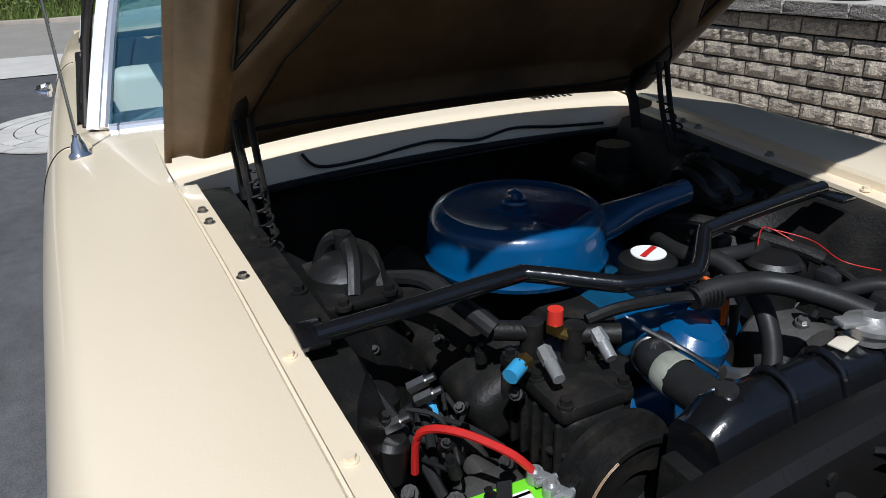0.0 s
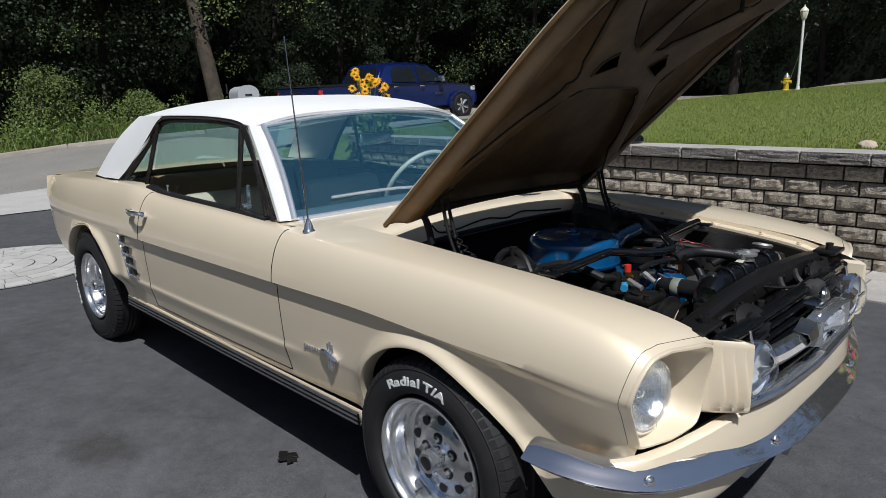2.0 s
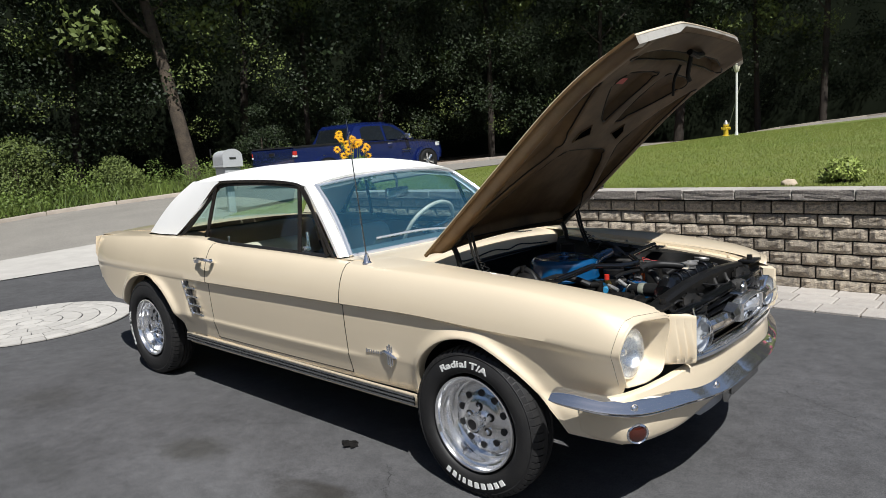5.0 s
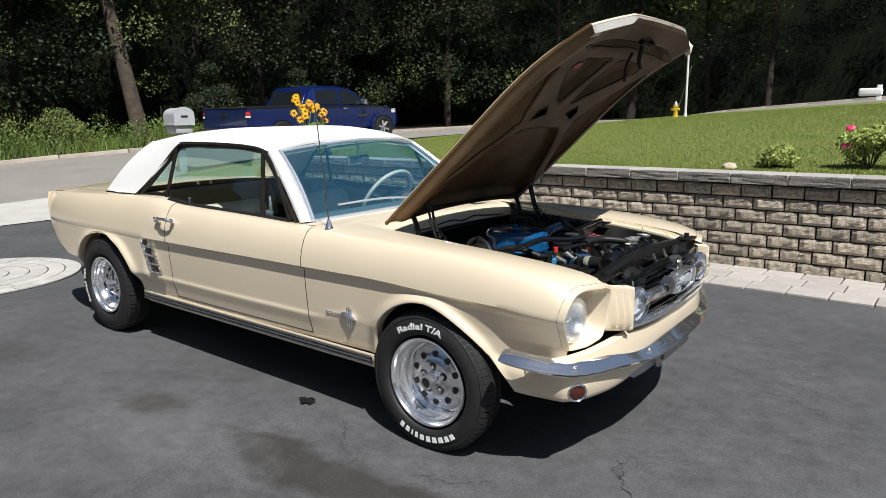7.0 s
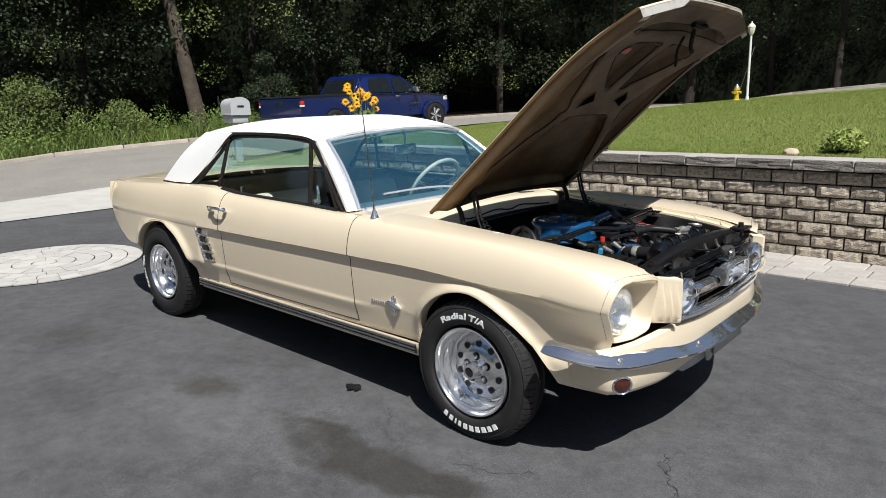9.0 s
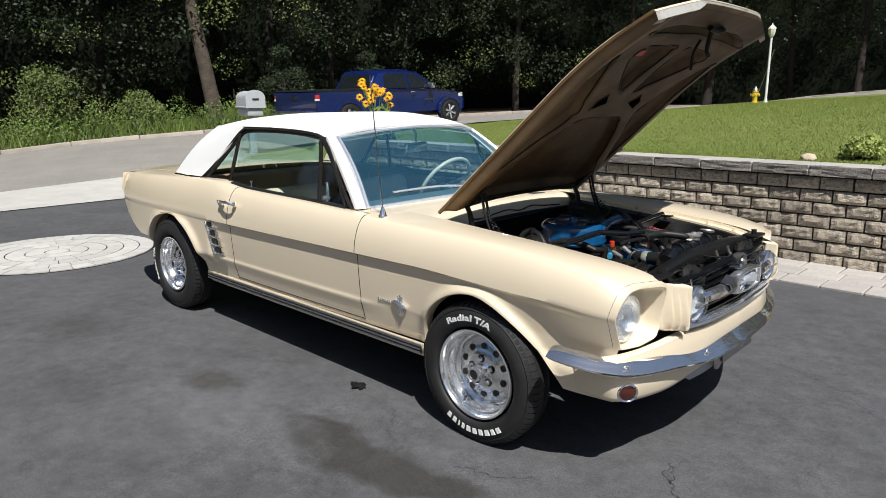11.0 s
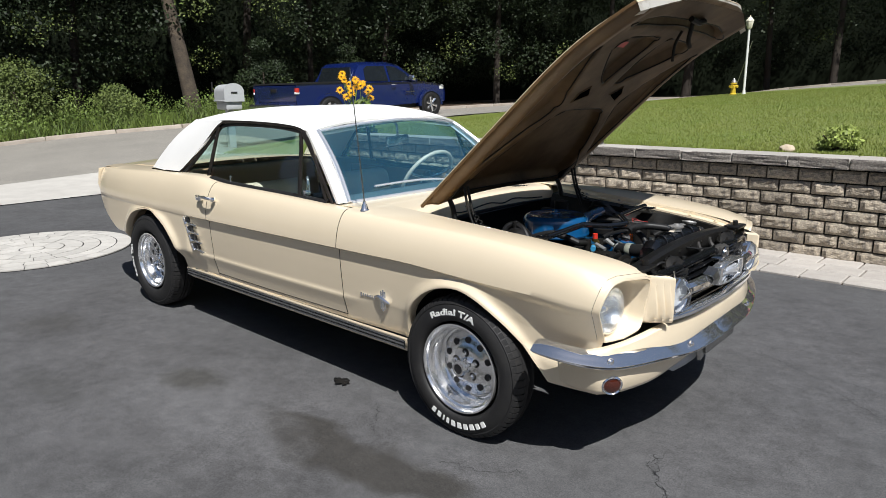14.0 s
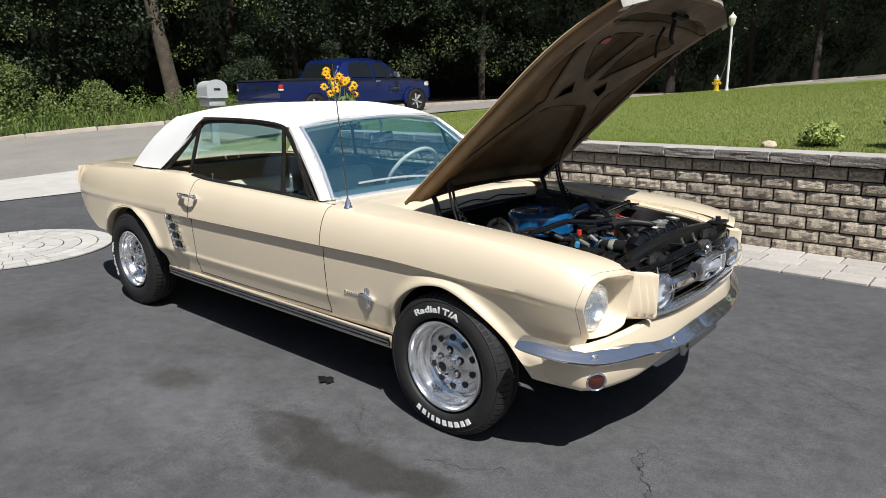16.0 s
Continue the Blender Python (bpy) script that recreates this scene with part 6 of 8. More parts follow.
# hoses
for nm, pts, r, mt in (("radiator_hose", [(0.245, 0.05, 0.68), (0.28, -0.01, 0.7), (0.33, -0.03, 0.71), (0.4, -0.035, 0.715), (0.435, -0.04, 0.72)], 0.028, rubber),
                       ("refrigerant_hose", [(0.24, -0.1, 0.765), (0.25, -0.05, 0.775), (0.265, 0.03, 0.775), (0.28, 0.06, 0.775)], 0.0085, black_paint),
                       ("refrigerant_hose", [(0.28, 0.05, 0.775), (0.285, 0.09, 0.783), (0.31, 0.16, 0.785), (0.37, 0.2, 0.78), (0.42, 0.22, 0.772)], 0.0165, rubber),
                       ("heater_hose", [(0.05, 0.2, 0.745), (0.14, 0.17, 0.76), (0.2, 0.19, 0.765), (0.28, 0.19, 0.73), (0.33, 0.17, 0.66), (0.34, 0.13, 0.6)], 0.0145, rubber),
                       ("heater_hose", [(0.1, 0.14, 0.735), (0.17, 0.23, 0.755), (0.15, 0.36, 0.74), (0.05, 0.42, 0.72)], 0.013, rubber),
                       ("lower_hose", [(0.4, -0.1, 0.62), (0.36, -0.03, 0.55), (0.3, 0.02, 0.5)], 0.03, rubber),
                       ("bypass_hose", [(0.3, 0.28, 0.72), (0.36, 0.33, 0.76), (0.42, 0.36, 0.75), (0.45, 0.33, 0.73)], 0.013, rubber),
                       ("fuel_line", [(0.26, -0.02, 0.74), (0.3, 0.02, 0.715), (0.37, 0.03, 0.71), (0.4, 0.05, 0.71)], 0.004, steel),
                       ("wire_loom", [(-0.2, -0.47, 0.8), (0.0, -0.44, 0.76), (0.14, -0.4, 0.73), (0.22, -0.36, 0.66), (0.28, -0.34, 0.6)], 0.008, rubber),
                       ("wire_loom", [(0.2, 0.42, 0.72), (0.28, 0.38, 0.73), (0.36, 0.36, 0.72), (0.42, 0.4, 0.7)], 0.006, rubber),
                       ("red_wire", [(0.14, 0.36, 0.765), (0.2, 0.4, 0.755), (0.27, 0.38, 0.75), (0.31, 0.42, 0.74)], 0.001, red_cable),
                       ("red_wire", [(0.19, 0.28, 0.77), (0.16, 0.33, 0.78), (0.2, 0.36, 0.76)], 0.001, red_cable),
                       ("battery_cable", [(0.37, -0.268, 0.682), (0.352, -0.29, 0.705), (0.31, -0.335, 0.722), (0.275, -0.365, 0.705), (0.265, -0.37, 0.64)], 0.0052, red_cable),
                       ("ground_cable", [(0.2, -0.335, 0.7), (0.22, -0.33, 0.66), (0.24, -0.33, 0.58)], 0.007, rubber)):
    bm = bmesh.new()
    tube(bm, pts, r, 12 if r > 0.01 else 8, 6)
    part(nm, bm, mt, car)
bm = bmesh.new()
for x in (0.425, 0.27):
    bm = bmesh.new()
    lathe(bm, [(0.031, -0.006), (0.033, -0.004), (0.033, 0.004), (0.031, 0.006)], (x, -0.035 if x > 0.4 else 0.0, 0.718 if x > 0.4 else 0.695), (1, 0.1 if x > 0.4 else -0.6, 0.1), 20)
    part("hose_clamp", bm, steel, car)
bm = bmesh.new()
tube(bm, [(0.40, -0.02, 0.75), (0.41, 0.0, 0.745), (0.425, 0.02, 0.75)], 0.01, 8, 3)
part("hose_clamp", bm, steel, car)
bm = bmesh.new()
lathe(bm, [(0.0285, -0.014), (0.0296, -0.012), (0.0296, 0.012), (0.0285, 0.014)], (0.335, -0.03, 0.7105), (1, -0.06, 0.1), 22)
part("hose_tape", bm, mk("pale_tape", (0.3, 0.31, 0.25), 0.6, var=0.3, scale=30), car, "pale tape round the hose")
bm = bmesh.new()
for k in range(6):
    cyl(bm, (0.278 + 0.002 * k, 0.05 + 0.006 * k, 0.776), (0.278 + 0.002 * k, 0.053 + 0.006 * k, 0.776), 0.0175, n=14)
part("hose_ferrule", bm, black_paint, car)
# battery
bm = bmesh.new()
rot = Matrix.Rotation(radians(-3), 3, "Z")
BC = Vector((0.408, -0.309, 0.667))
box(bm, BC - Vector((0, 0, 0.09)), (0.106, 0.124, 0.17), 0.008, rot=rot)
batt = part("battery", bm, black_plastic, car, "battery with lime green label and clamped terminals")
bm = bmesh.new()
box(bm, BC - Vector((0, 0, 0.004)), (0.1, 0.118, 0.008), 0.003, rot=rot)
part("label_top", bm, lime, batt)
for dx, dy, w, h, mt in ((-0.02, 0.012, 0.022, 0.03, letter_white), (-0.026, 0.014, 0.004, 0.028, red_plastic), (0.02, 0.03, 0.004, 0.036, letter_white), (0.028, 0.03, 0.003, 0.04, letter_white), (0.035, 0.028, 0.003, 0.034, letter_white), (0.012, -0.04, 0.004, 0.02, letter_white), (-0.024, -0.034, 0.003, 0.03, letter_white)):
    bm = bmesh.new()
    box(bm, BC + rot @ Vector((dx, dy, 0.0012)), (w, h, 0.001), rot=rot)
    part("print_bar", bm, mt, batt, smooth=0)
for c in ((0.37, -0.266, 0.668), (0.397, -0.262, 0.668)):
    bm = bmesh.new()
    cyl(bm, c, Vector(c) + Vector((0, 0, 0.015)), 0.01, n=14)
    cyl(bm, Vector(c) + Vector((0, 0, 0.015)), Vector(c) + Vector((0, 0, 0.019)), 0.007, 0.004, n=10)
    box(bm, Vector(c) + Vector((0.009, 0.007, 0.008)), (0.03, 0.014, 0.01), 0.003, rot=Matrix.Rotation(0.5, 3, "Z"))
    cyl(bm, Vector(c) + Vector((0.014, -0.008, 0.009)), Vector(c) + Vector((0.014, 0.02, 0.009)), 0.0042, n=6)
    part("terminal_clamp", bm, pale_cap, batt)
bm = bmesh.new()
loft(bm, [[p + Vector((o * 0.3, o, h)) for o, h in ((-0.009, 0.0), (-0.008, 0.004), (0.008, 0.004), (0.009, 0.0))] for p in (Vector((0.35, -0.295, 0.655)), Vector((0.36, -0.3, 0.67)), Vector((0.41, -0.33, 0.671)), Vector((0.455, -0.356, 0.669)), Vector((0.462, -0.36, 0.64)))])
part("hold_down_strap", bm, rubber, batt)
# starter solenoid and relays on the right apron
for c, r, h in (((0.16, -0.375, 0.69), 0.03, 0.06), ((0.245, -0.39, 0.68), 0.022, 0.05)):
    bm = bmesh.new()
    lathe(bm, [(r, -h), (r * 1.05, 0.0), (r * 0.8, 0.008), (0.0, 0.01)], c, (0, 0.15, 1), 20)
    part("solenoid", bm, black_paint, car)
for c in ((0.235, -0.395, 0.695), (0.2, -0.345, 0.715), (0.21, -0.34, 0.7), (0.17, -0.42, 0.72)):
    bm = bmesh.new()
    cyl(bm, c, Vector(c) + Vector((0.01, 0.02, 0.012)), 0.009, n=6)
    cyl(bm, c, Vector(c) + Vector((0.015, 0.03, 0.018)), 0.005, n=10)
    part("terminal_nut", bm, steel, car)
bm = bmesh.new()
tube(bm, [(0.205, -0.335, 0.7), (0.22, -0.32, 0.69), (0.235, -0.325, 0.68)], 0.004, 6, 3)
part("blue_connector", bm, blue_plastic, car)
bm = bmesh.new()
for k in range(5):
    box(bm, (0.1 + 0.05 * k, -0.26 + 0.02 * (k % 3), 0.52 + 0.03 * (k % 2)), (0.05, 0.03, 0.09), 0.01, rot=Matrix.Rotation(0.5 * k, 3, "X"))
part("bracket", bm, dusty_black, car)
# left side of the bay: alternator, reservoir, regulator, master cylinder
bm = bmesh.new()
lathe(bm, [(0.0, 0.05), (0.03, 0.05), (0.035, 0.045), (0.065, 0.04), (0.07, 0.03), (0.07, -0.05), (0.06, -0.06)], (0.27, 0.3, 0.6), (1, 0, 0), 28)
part("alternator", bm, dusty_black, car)
bm = bmesh.new()
lathe(bm, [(0.045, -0.09), (0.045, 0.0), (0.048, 0.004), (0.04, 0.012), (0.0, 0.014)], (0.2, 0.31, 0.735), (0, 0, 1), 24)
part("steering_reservoir", bm, black_paint, car)
bm = bmesh.new()
box(bm, (0.12, 0.26, 0.735), (0.05, 0.035, 0.07), 0.006)
box(bm, (0.15, 0.27, 0.7), (0.09, 0.07, 0.03), 0.006)
part("ignition_coil_box", bm, black_plastic, car)
bm = bmesh.new()
tube(bm, [(0.0, 0.26, 0.76), (0.08, 0.3, 0.765), (0.2, 0.36, 0.75), (0.24, 0.38, 0.74)], 0.012, 10, 4)
part("heater_pipe", bm, grimy_black, car)
bm = bmesh.new()
cyl(bm, (-0.38, 0.36, 0.74), (-0.2, 0.36, 0.74), 0.035, n=16)
cyl(bm, (-0.27, 0.36, 0.76), (-0.27, 0.36, 0.82), 0.038, n=18)
part("master_cylinder", bm, grimy_black, car)
bm = bmesh.new()
lathe(bm, [(0.03, 0.0), (0.034, 0.008), (0.03, 0.014), (0.0, 0.016)], (0.41, 0.41, 0.77), (0, 0.2, 1), 20)
part("filler_cap", bm, aluminium, car)
bm = bmesh.new()
box(bm, (0.42, 0.37, 0.7), (0.12, 0.14, 0.12), 0.015)
part("washer_bottle", bm, black_plastic, car)
bm = bmesh.new()
for k in range(3):
    box(bm, (0.2 + 0.06 * k, 0.36 + 0.02 * (k % 2), 0.715), (0.04, 0.04, 0.03), 0.006)
part("relay", bm, black_plastic, car)

BAY = {ob.name for ob in car.children_recursive} - SHELL

# ---- nose ----
def nose_x(y):
    return cub(abs(y), [(0.0, 0.742), (0.25, 0.73), (0.42, 0.695), (0.5, 0.64), (0.7, 0.585)])


def front_loop(n=56):
    """Front edge of the fender round the headlamp, resampled by angle about the lamp: y, z."""
    P = [(0.6, 0.524), (0.65, 0.524)]
    for k in np.linspace(0.335, 1.0, 30):
        P.append(side_point(0.62, k))
    b = cub(0.62, BELT)
    P += [(cub(0.62, BELT_Y) - 0.02, b + 0.005), (HOOD_EDGE(0.62) + 0.045, b + FT1(0.62)), (HOOD_EDGE(0.62) + 0.012, b + FT2(0.62)), (0.508, b - 0.03), (0.506, 0.66), (0.508, 0.58), (0.53, 0.545), (0.6, 0.524)]
    out = []
    for q in range(n):
        a = q * math.tau / n
        dy, dz = math.cos(a), math.sin(a)
        best = None
        for (y0, z0), (y1, z1) in zip(P, P[1:]):
            ey, ez = y1 - y0, z1 - z0
            det = dy * -ez + dz * ey
            if abs(det) < 1e-9:
                continue
            r = ((y0 - LAMP_Y) * -ez + (z0 - LAMP_Z) * ey) / det
            u = (dy * (z0 - LAMP_Z) - dz * (y0 - LAMP_Y)) / det
            if r > 0 and -1e-6 <= u <= 1 + 1e-6 and (best is None or r > best):
                best = r
        out.append((a, LAMP_Y + best * dy, LAMP_Z + best * dz))
    return out


LAMP_Y, LAMP_Z = 0.624, 0.628
for s in (-1, 1):
    # headlamp surround
    bm = bmesh.new()
    cy, cz = LAMP_Y, LAMP_Z
    rows = [[] for _ in range(9)]
    for a, y, z in front_loop():
        iy, iz = cy + 0.085 * math.cos(a), cz + 0.085 * math.sin(a)
        xo = nose_lead(y, z)
        xi = 0.553
        for r, (f, x) in zip(rows, ((0.0, xo - 0.003), (0.0, xo), (0.035, xo + 0.005), (0.09, xo + 0.005), (0.15, xo - 0.004), (0.26, xi + (xo - xi) * 0.42), (0.5, xi + (xo - xi) * 0.14), (0.9, xi), (1.0, xi - 0.006))):
            r.append((x, s * (y + (iy - y) * f), z + (iz - z) * f))
    loft(bm, rows, close=True)
    solid(part("headlamp_surround", bm, cream, car, smooth=60), 0.004, 0)
    hl = Vector((0.551, s * cy, cz))
    hd = Vector((1, s * 0.05, 0.02))
    bm = bmesh.new()
    lathe(bm, [(0.084, 0.0), (0.088, 0.012), (0.0865, 0.02), (0.081, 0.022), (0.078, 0.016)], hl, hd, 40)
    lamp = part("headlamp", bm, chrome, car, "round sealed-beam headlamp with chrome ring")
    bm = bmesh.new()
    lathe(bm, [(0.079, 0.016), (0.073, 0.027), (0.055, 0.038), (0.028, 0.045), (0.0, 0.046)], hl, hd, 36)
    part("lens", bm, lens_glass, lamp)
    bm = bmesh.new()
    lathe(bm, [(0.079, 0.014), (0.073, 0.0), (0.055, -0.02), (0.022, -0.032), (0.0, -0.033)], hl, hd, 36)
    part("reflector", bm, lamp_silver, lamp)
    bm = bmesh.new()
    lathe(bm, [(0.016, -0.03), (0.016, -0.008), (0.008, 0.0), (0.0, 0.001)], hl, hd, 16)
    part("bulb_shield", bm, chrome, lamp)
    bm = bmesh.new()
    for k in range(9):
        yy = -0.06 + 0.015 * k
        hgt = math.sqrt(max(0.0, 0.071 ** 2 - yy ** 2))
        tube(bm, [hl + Vector((0.018 + 0.02 * (1 - (yy / 0.07) ** 2), s * yy, -hgt)), hl + Vector((0.032, s * yy, 0)), hl + Vector((0.018 + 0.02 * (1 - (yy / 0.07) ** 2), s * yy, hgt))], 0.0009, 5, 3)
    part("lens_flutes", bm, lens_glass, lamp)
    # gilled panel between lamp and grille
    bm = bmesh.new()
    rows = []
    for i in range(61):
        t = i / 60
        y = 0.506 - 0.062 * t
        x = 0.632 + 0.086 * t ** 0.9
        saw = (min(max((t - 0.1) / 0.75, 0.0), 0.9999) * 3) % 1.0 if 0.1 < t < 0.85 else 0.0
        g = 0.02 * saw ** 1.4
        row = [(x - 0.02, s * (y + 0.012), 0.744 - 0.008 * t)]
        for z, k in ((0.737, 0.0), (0.728, 0.0), (0.712, 0.05), (0.69, 0.2), (0.66, 0.5), (0.63, 0.85), (0.6, 1.0), (0.586, 0.8), (0.578, 0.1)):
            row.append((x + g * k, s * (y + 0.4 * g * k), z - 0.008 * t * (z - 0.58) / 0.15))
        row += [(x - 0.001, s * y, 0.57), (x - 0.006, s * (y - 0.004), 0.563), (x - 0.03, s * (y - 0.01), 0.558)]
        rows.append(row)
    last = rows[-1]
    rows.append([(p[0] - 0.004, p[1] - s * 0.004, p[2]) for p in last])
    rows.append([(p[0] - 0.05, p[1] - s * 0.006, p[2]) for p in last])
    loft(bm, rows)
    solid(part("gill_panel", bm, cream, car, "cream gilled panel beside the grille"), 0.004, 0)
    bm = bmesh.new()
    box(bm, (0.6, s * 0.47, 0.757), (0.07, 0.1, 0.012), 0.003)
    cyl(bm, (0.605, s * 0.455, 0.762), (0.605, s * 0.455, 0.785), 0.012, n=10)
    part("corner_bracket", bm, black_paint, car)
    # fog lamps
    fl = Vector((0.664, s * 0.372, 0.645))
    bm = bmesh.new()
    lathe(bm, [(0.0, -0.03), (0.035, -0.02), (0.058, 0.0), (0.066, 0.02), (0.07, 0.034), (0.07, 0.044), (0.064, 0.05), (0.06, 0.046)], fl, (1, 0, 0), 40)
    fog = part("fog_lamp", bm, chrome, car, "round chrome fog lamp in the grille")
    bm = bmesh.new()
    lathe(bm, [(0.064, 0.044), (0.058, 0.058), (0.042, 0.072), (0.02, 0.08), (0.0, 0.082)], fl, (1, 0, 0), 32)
    part("lens", bm, clear_lens, fog)
    bm = bmesh.new()
    lathe(bm, [(0.062, 0.046), (0.05, 0.03), (0.025, 0.02), (0.0, 0.017)], fl, (1, 0, 0), 32)
    part("reflector", bm, bowl_silver, fog)
    bm = bmesh.new()
    cyl(bm, fl + Vector((0.02, 0, 0.065)), fl + Vector((0.015, 0, 0.09)), 0.004, n=8)
    part("lamp_stud", bm, chrome, fog)
    bm = bmesh.new()
    box(bm, fl + Vector((0.062, 0, 0.0)), (0.012, 0.09, 0.011), 0.004)
    part("lens_bar", bm, chrome, fog)
    # grille bar from lamp to emblem
    bm = bmesh.new()
    rows = []
    for y in np.linspace(0.1, 0.34, 8):
        rows.append([(nose_x(y) + o, s * y, 0.66 + h) for o, h in ((-0.02, 0.021), (-0.004, 0.02), (0.01, 0.008), (0.013, -0.006), (0.008, -0.016), (-0.02, -0.02))])
    loft(bm, rows)
    solid(part("grille_bar", bm, chrome, car, "chrome horizontal grille bar"), 0.003, 0)
    # parking lamp in the valance
    bm = bmesh.new()
    lathe(bm, [(0.036, -0.02), (0.038, 0.004), (0.033, 0.01), (0.029, 0.006)], (0.602, s * 0.652, 0.362), (1, s * 0.95, -0.15), 28)
    pl = part("parking_lamp", bm, chrome, car)
    bm = bmesh.new()
    lathe(bm, [(0.03, 0.005), (0.024, 0.009), (0.0, 0.012)], (0.602, s * 0.652, 0.362), (1, s * 0.95, -0.15), 24)
    part("lens", bm, amber_lens, pl, "amber parking lamp lens")
# grille slats
def rake(y, z):
    """Raked face of the grille: set back and straight at the top, bowed forward at the foot."""
    q = (z - 0.575) / 0.15
    return (1 - q) * (nose_x(y) - 0.02) + q * 0.655


for k in range(7):
    z = 0.588 + 0.0205 * k
    bm = bmesh.new()
    loft(bm, [[(rake(y, z) + o, y, z + h) for o, h in ((-0.026, 0.002), (-0.004, 0.005), (0.002, 0.003), (0.003, -0.002), (-0.002, -0.0045), (-0.026, -0.004))] for y in np.linspace(-0.44, 0.44, 27)], close=True)
    part("grille_slat", bm, black_gloss, car, smooth=50)
bm = bmesh.new()
loft(bm, [[(0.655 + o, y, 0.727 + h) for o, h in ((-0.03, -0.014), (-0.03, -0.001), (-0.012, 0.004), (0.004, 0.0), (0.008, -0.008))] for y in np.linspace(-0.47, 0.47, 21)])
solid(part("grille_top_bar", bm, black_gloss, car), 0.003, 0)
for y in np.linspace(-0.3, 0.3, 4):
    bm = bmesh.new()
    box(bm, (0.64, y, 0.65), (0.012, 0.008, 0.14), 0.002)
    part("grille_stay", bm, black_paint, car)
bm = bmesh.new()
loft(bm, [[(nose_x(y) + o, y, z) for o, z in ((-0.05, 0.58), (0.0, 0.577), (0.008, 0.571), (0.009, 0.562), (0.0, 0.557))] for y in np.linspace(-0.42, 0.42, 25)])
solid(part("grille_lower_trim", bm, chrome, car), 0.003, 0)
# emblem frame: a deep bright corral with a running shape in it
ring = []
for y, z in ((-0.142, 0.668), (-0.134, 0.708), (-0.05, 0.717), (0.05, 0.717), (0.134, 0.708), (0.142, 0.668), (0.134, 0.628), (0.05, 0.619), (-0.05, 0.619), (-0.134, 0.628)):
    ring.append([(x, 0.9 * y * f, 0.668 + 0.9 * (z - 0.668) * f) for x, f in ((0.722, 1.0), (0.748, 1.0), (0.76, 0.96), (0.764, 0.91), (0.764, 0.86), (0.76, 0.81), (0.748, 0.78), (0.735, 0.78))])
bm = bmesh.new()
loft(bm, ring + ring[:1])
emblem = part("grille_emblem", bm, alloy, car, "chrome corral frame emblem with a running shape", smooth=28)
bm = bmesh.new()
for k in range(5):
    box(bm, (0.73, 0, 0.634 + 0.014 * k), (0.008, 0.2, 0.005), 0.001, seg=1)
part("backing_bar", bm, black_gloss, emblem)
bm = bmesh.new()
tube(bm, [(0.748, -0.085, 0.668), (0.754, -0.045, 0.676), (0.757, 0.0, 0.67), (0.755, 0.045, 0.674), (0.75, 0.085, 0.668)], lambda t: 0.006 + 0.017 * math.sin(math.pi * t), 10, 5)
for y0, y1, z1 in ((-0.045, -0.085, 0.638), (-0.03, -0.04, 0.632), (0.035, 0.03, 0.632), (0.05, 0.09, 0.64)):
    tube(bm, [(0.752, y0, 0.668), (0.754, (y0 + y1) / 2, 0.652), (0.75, y1, z1)], lambda t: 0.008 - 0.005 * t, 7, 3)
tube(bm, [(0.752, -0.06, 0.674), (0.754, -0.082, 0.69), (0.75, -0.098, 0.688)], lambda t: 0.011 - 0.005 * t, 8, 3)
part("running_shape", bm, bright_trim, emblem)
for s in (-1, 1):
    bm = bmesh.new()
    loft(bm, [[(0.742 + o, s * y, 0.668 + h * k) for o, h in ((-0.03, 0.04), (0.008, 0.034), (0.016, 0.0), (0.008, -0.034), (-0.03, -0.04))] for y, k in ((0.122, 0.95), (0.142, 0.72), (0.165, 0.5), (0.18, 0.46))])
    solid(part("frame_wing", bm, steel, emblem, smooth=25), 0.003, 0)
bm = bmesh.new()
tube(bm, [(0.73, -0.018, 0.715), (0.728, -0.015, 0.745), (0.726, 0.0, 0.757), (0.728, 0.015, 0.745), (0.73, 0.018, 0.715)], 0.007, 8, 5)
box(bm, (0.722, 0.0, 0.732), (0.012, 0.024, 0.035), 0.004)
box(bm, (0.715, 0.0, 0.72), (0.05, 0.1, 0.01), 0.004)
part("hood_latch", bm, dull_chrome, car, "dull chrome hood latch loop above the grille")
# condenser fins, latch support bracket and horns ahead of the radiator
for k in range(8):
    bm = bmesh.new()
    box(bm, (0.592, 0.0, 0.575 + 0.011 * k), (0.014, 0.62, 0.006), 0.001, seg=1)
    part("condenser_fin", bm, dusty_black, car)
for y0 in (0.07, 0.19):
    bm = bmesh.new()
    tube(bm, [(0.585, y0, 0.75), (0.6, y0, 0.72), (0.64, y0 * 0.9 + 0.013, 0.695), (0.68, y0 * 0.8 + 0.026, 0.7)], 0.009, 6, 4)
    part("latch_stay", bm, dusty_black, car)
bm = bmesh.new()
box(bm, (0.66, 0.14, 0.71), (0.05, 0.07, 0.05), 0.012)
cyl(bm, (0.655, 0.09, 0.72), (0.655, 0.19, 0.72), 0.012, n=12)
part("latch_mechanism", bm, dusty_black, car)
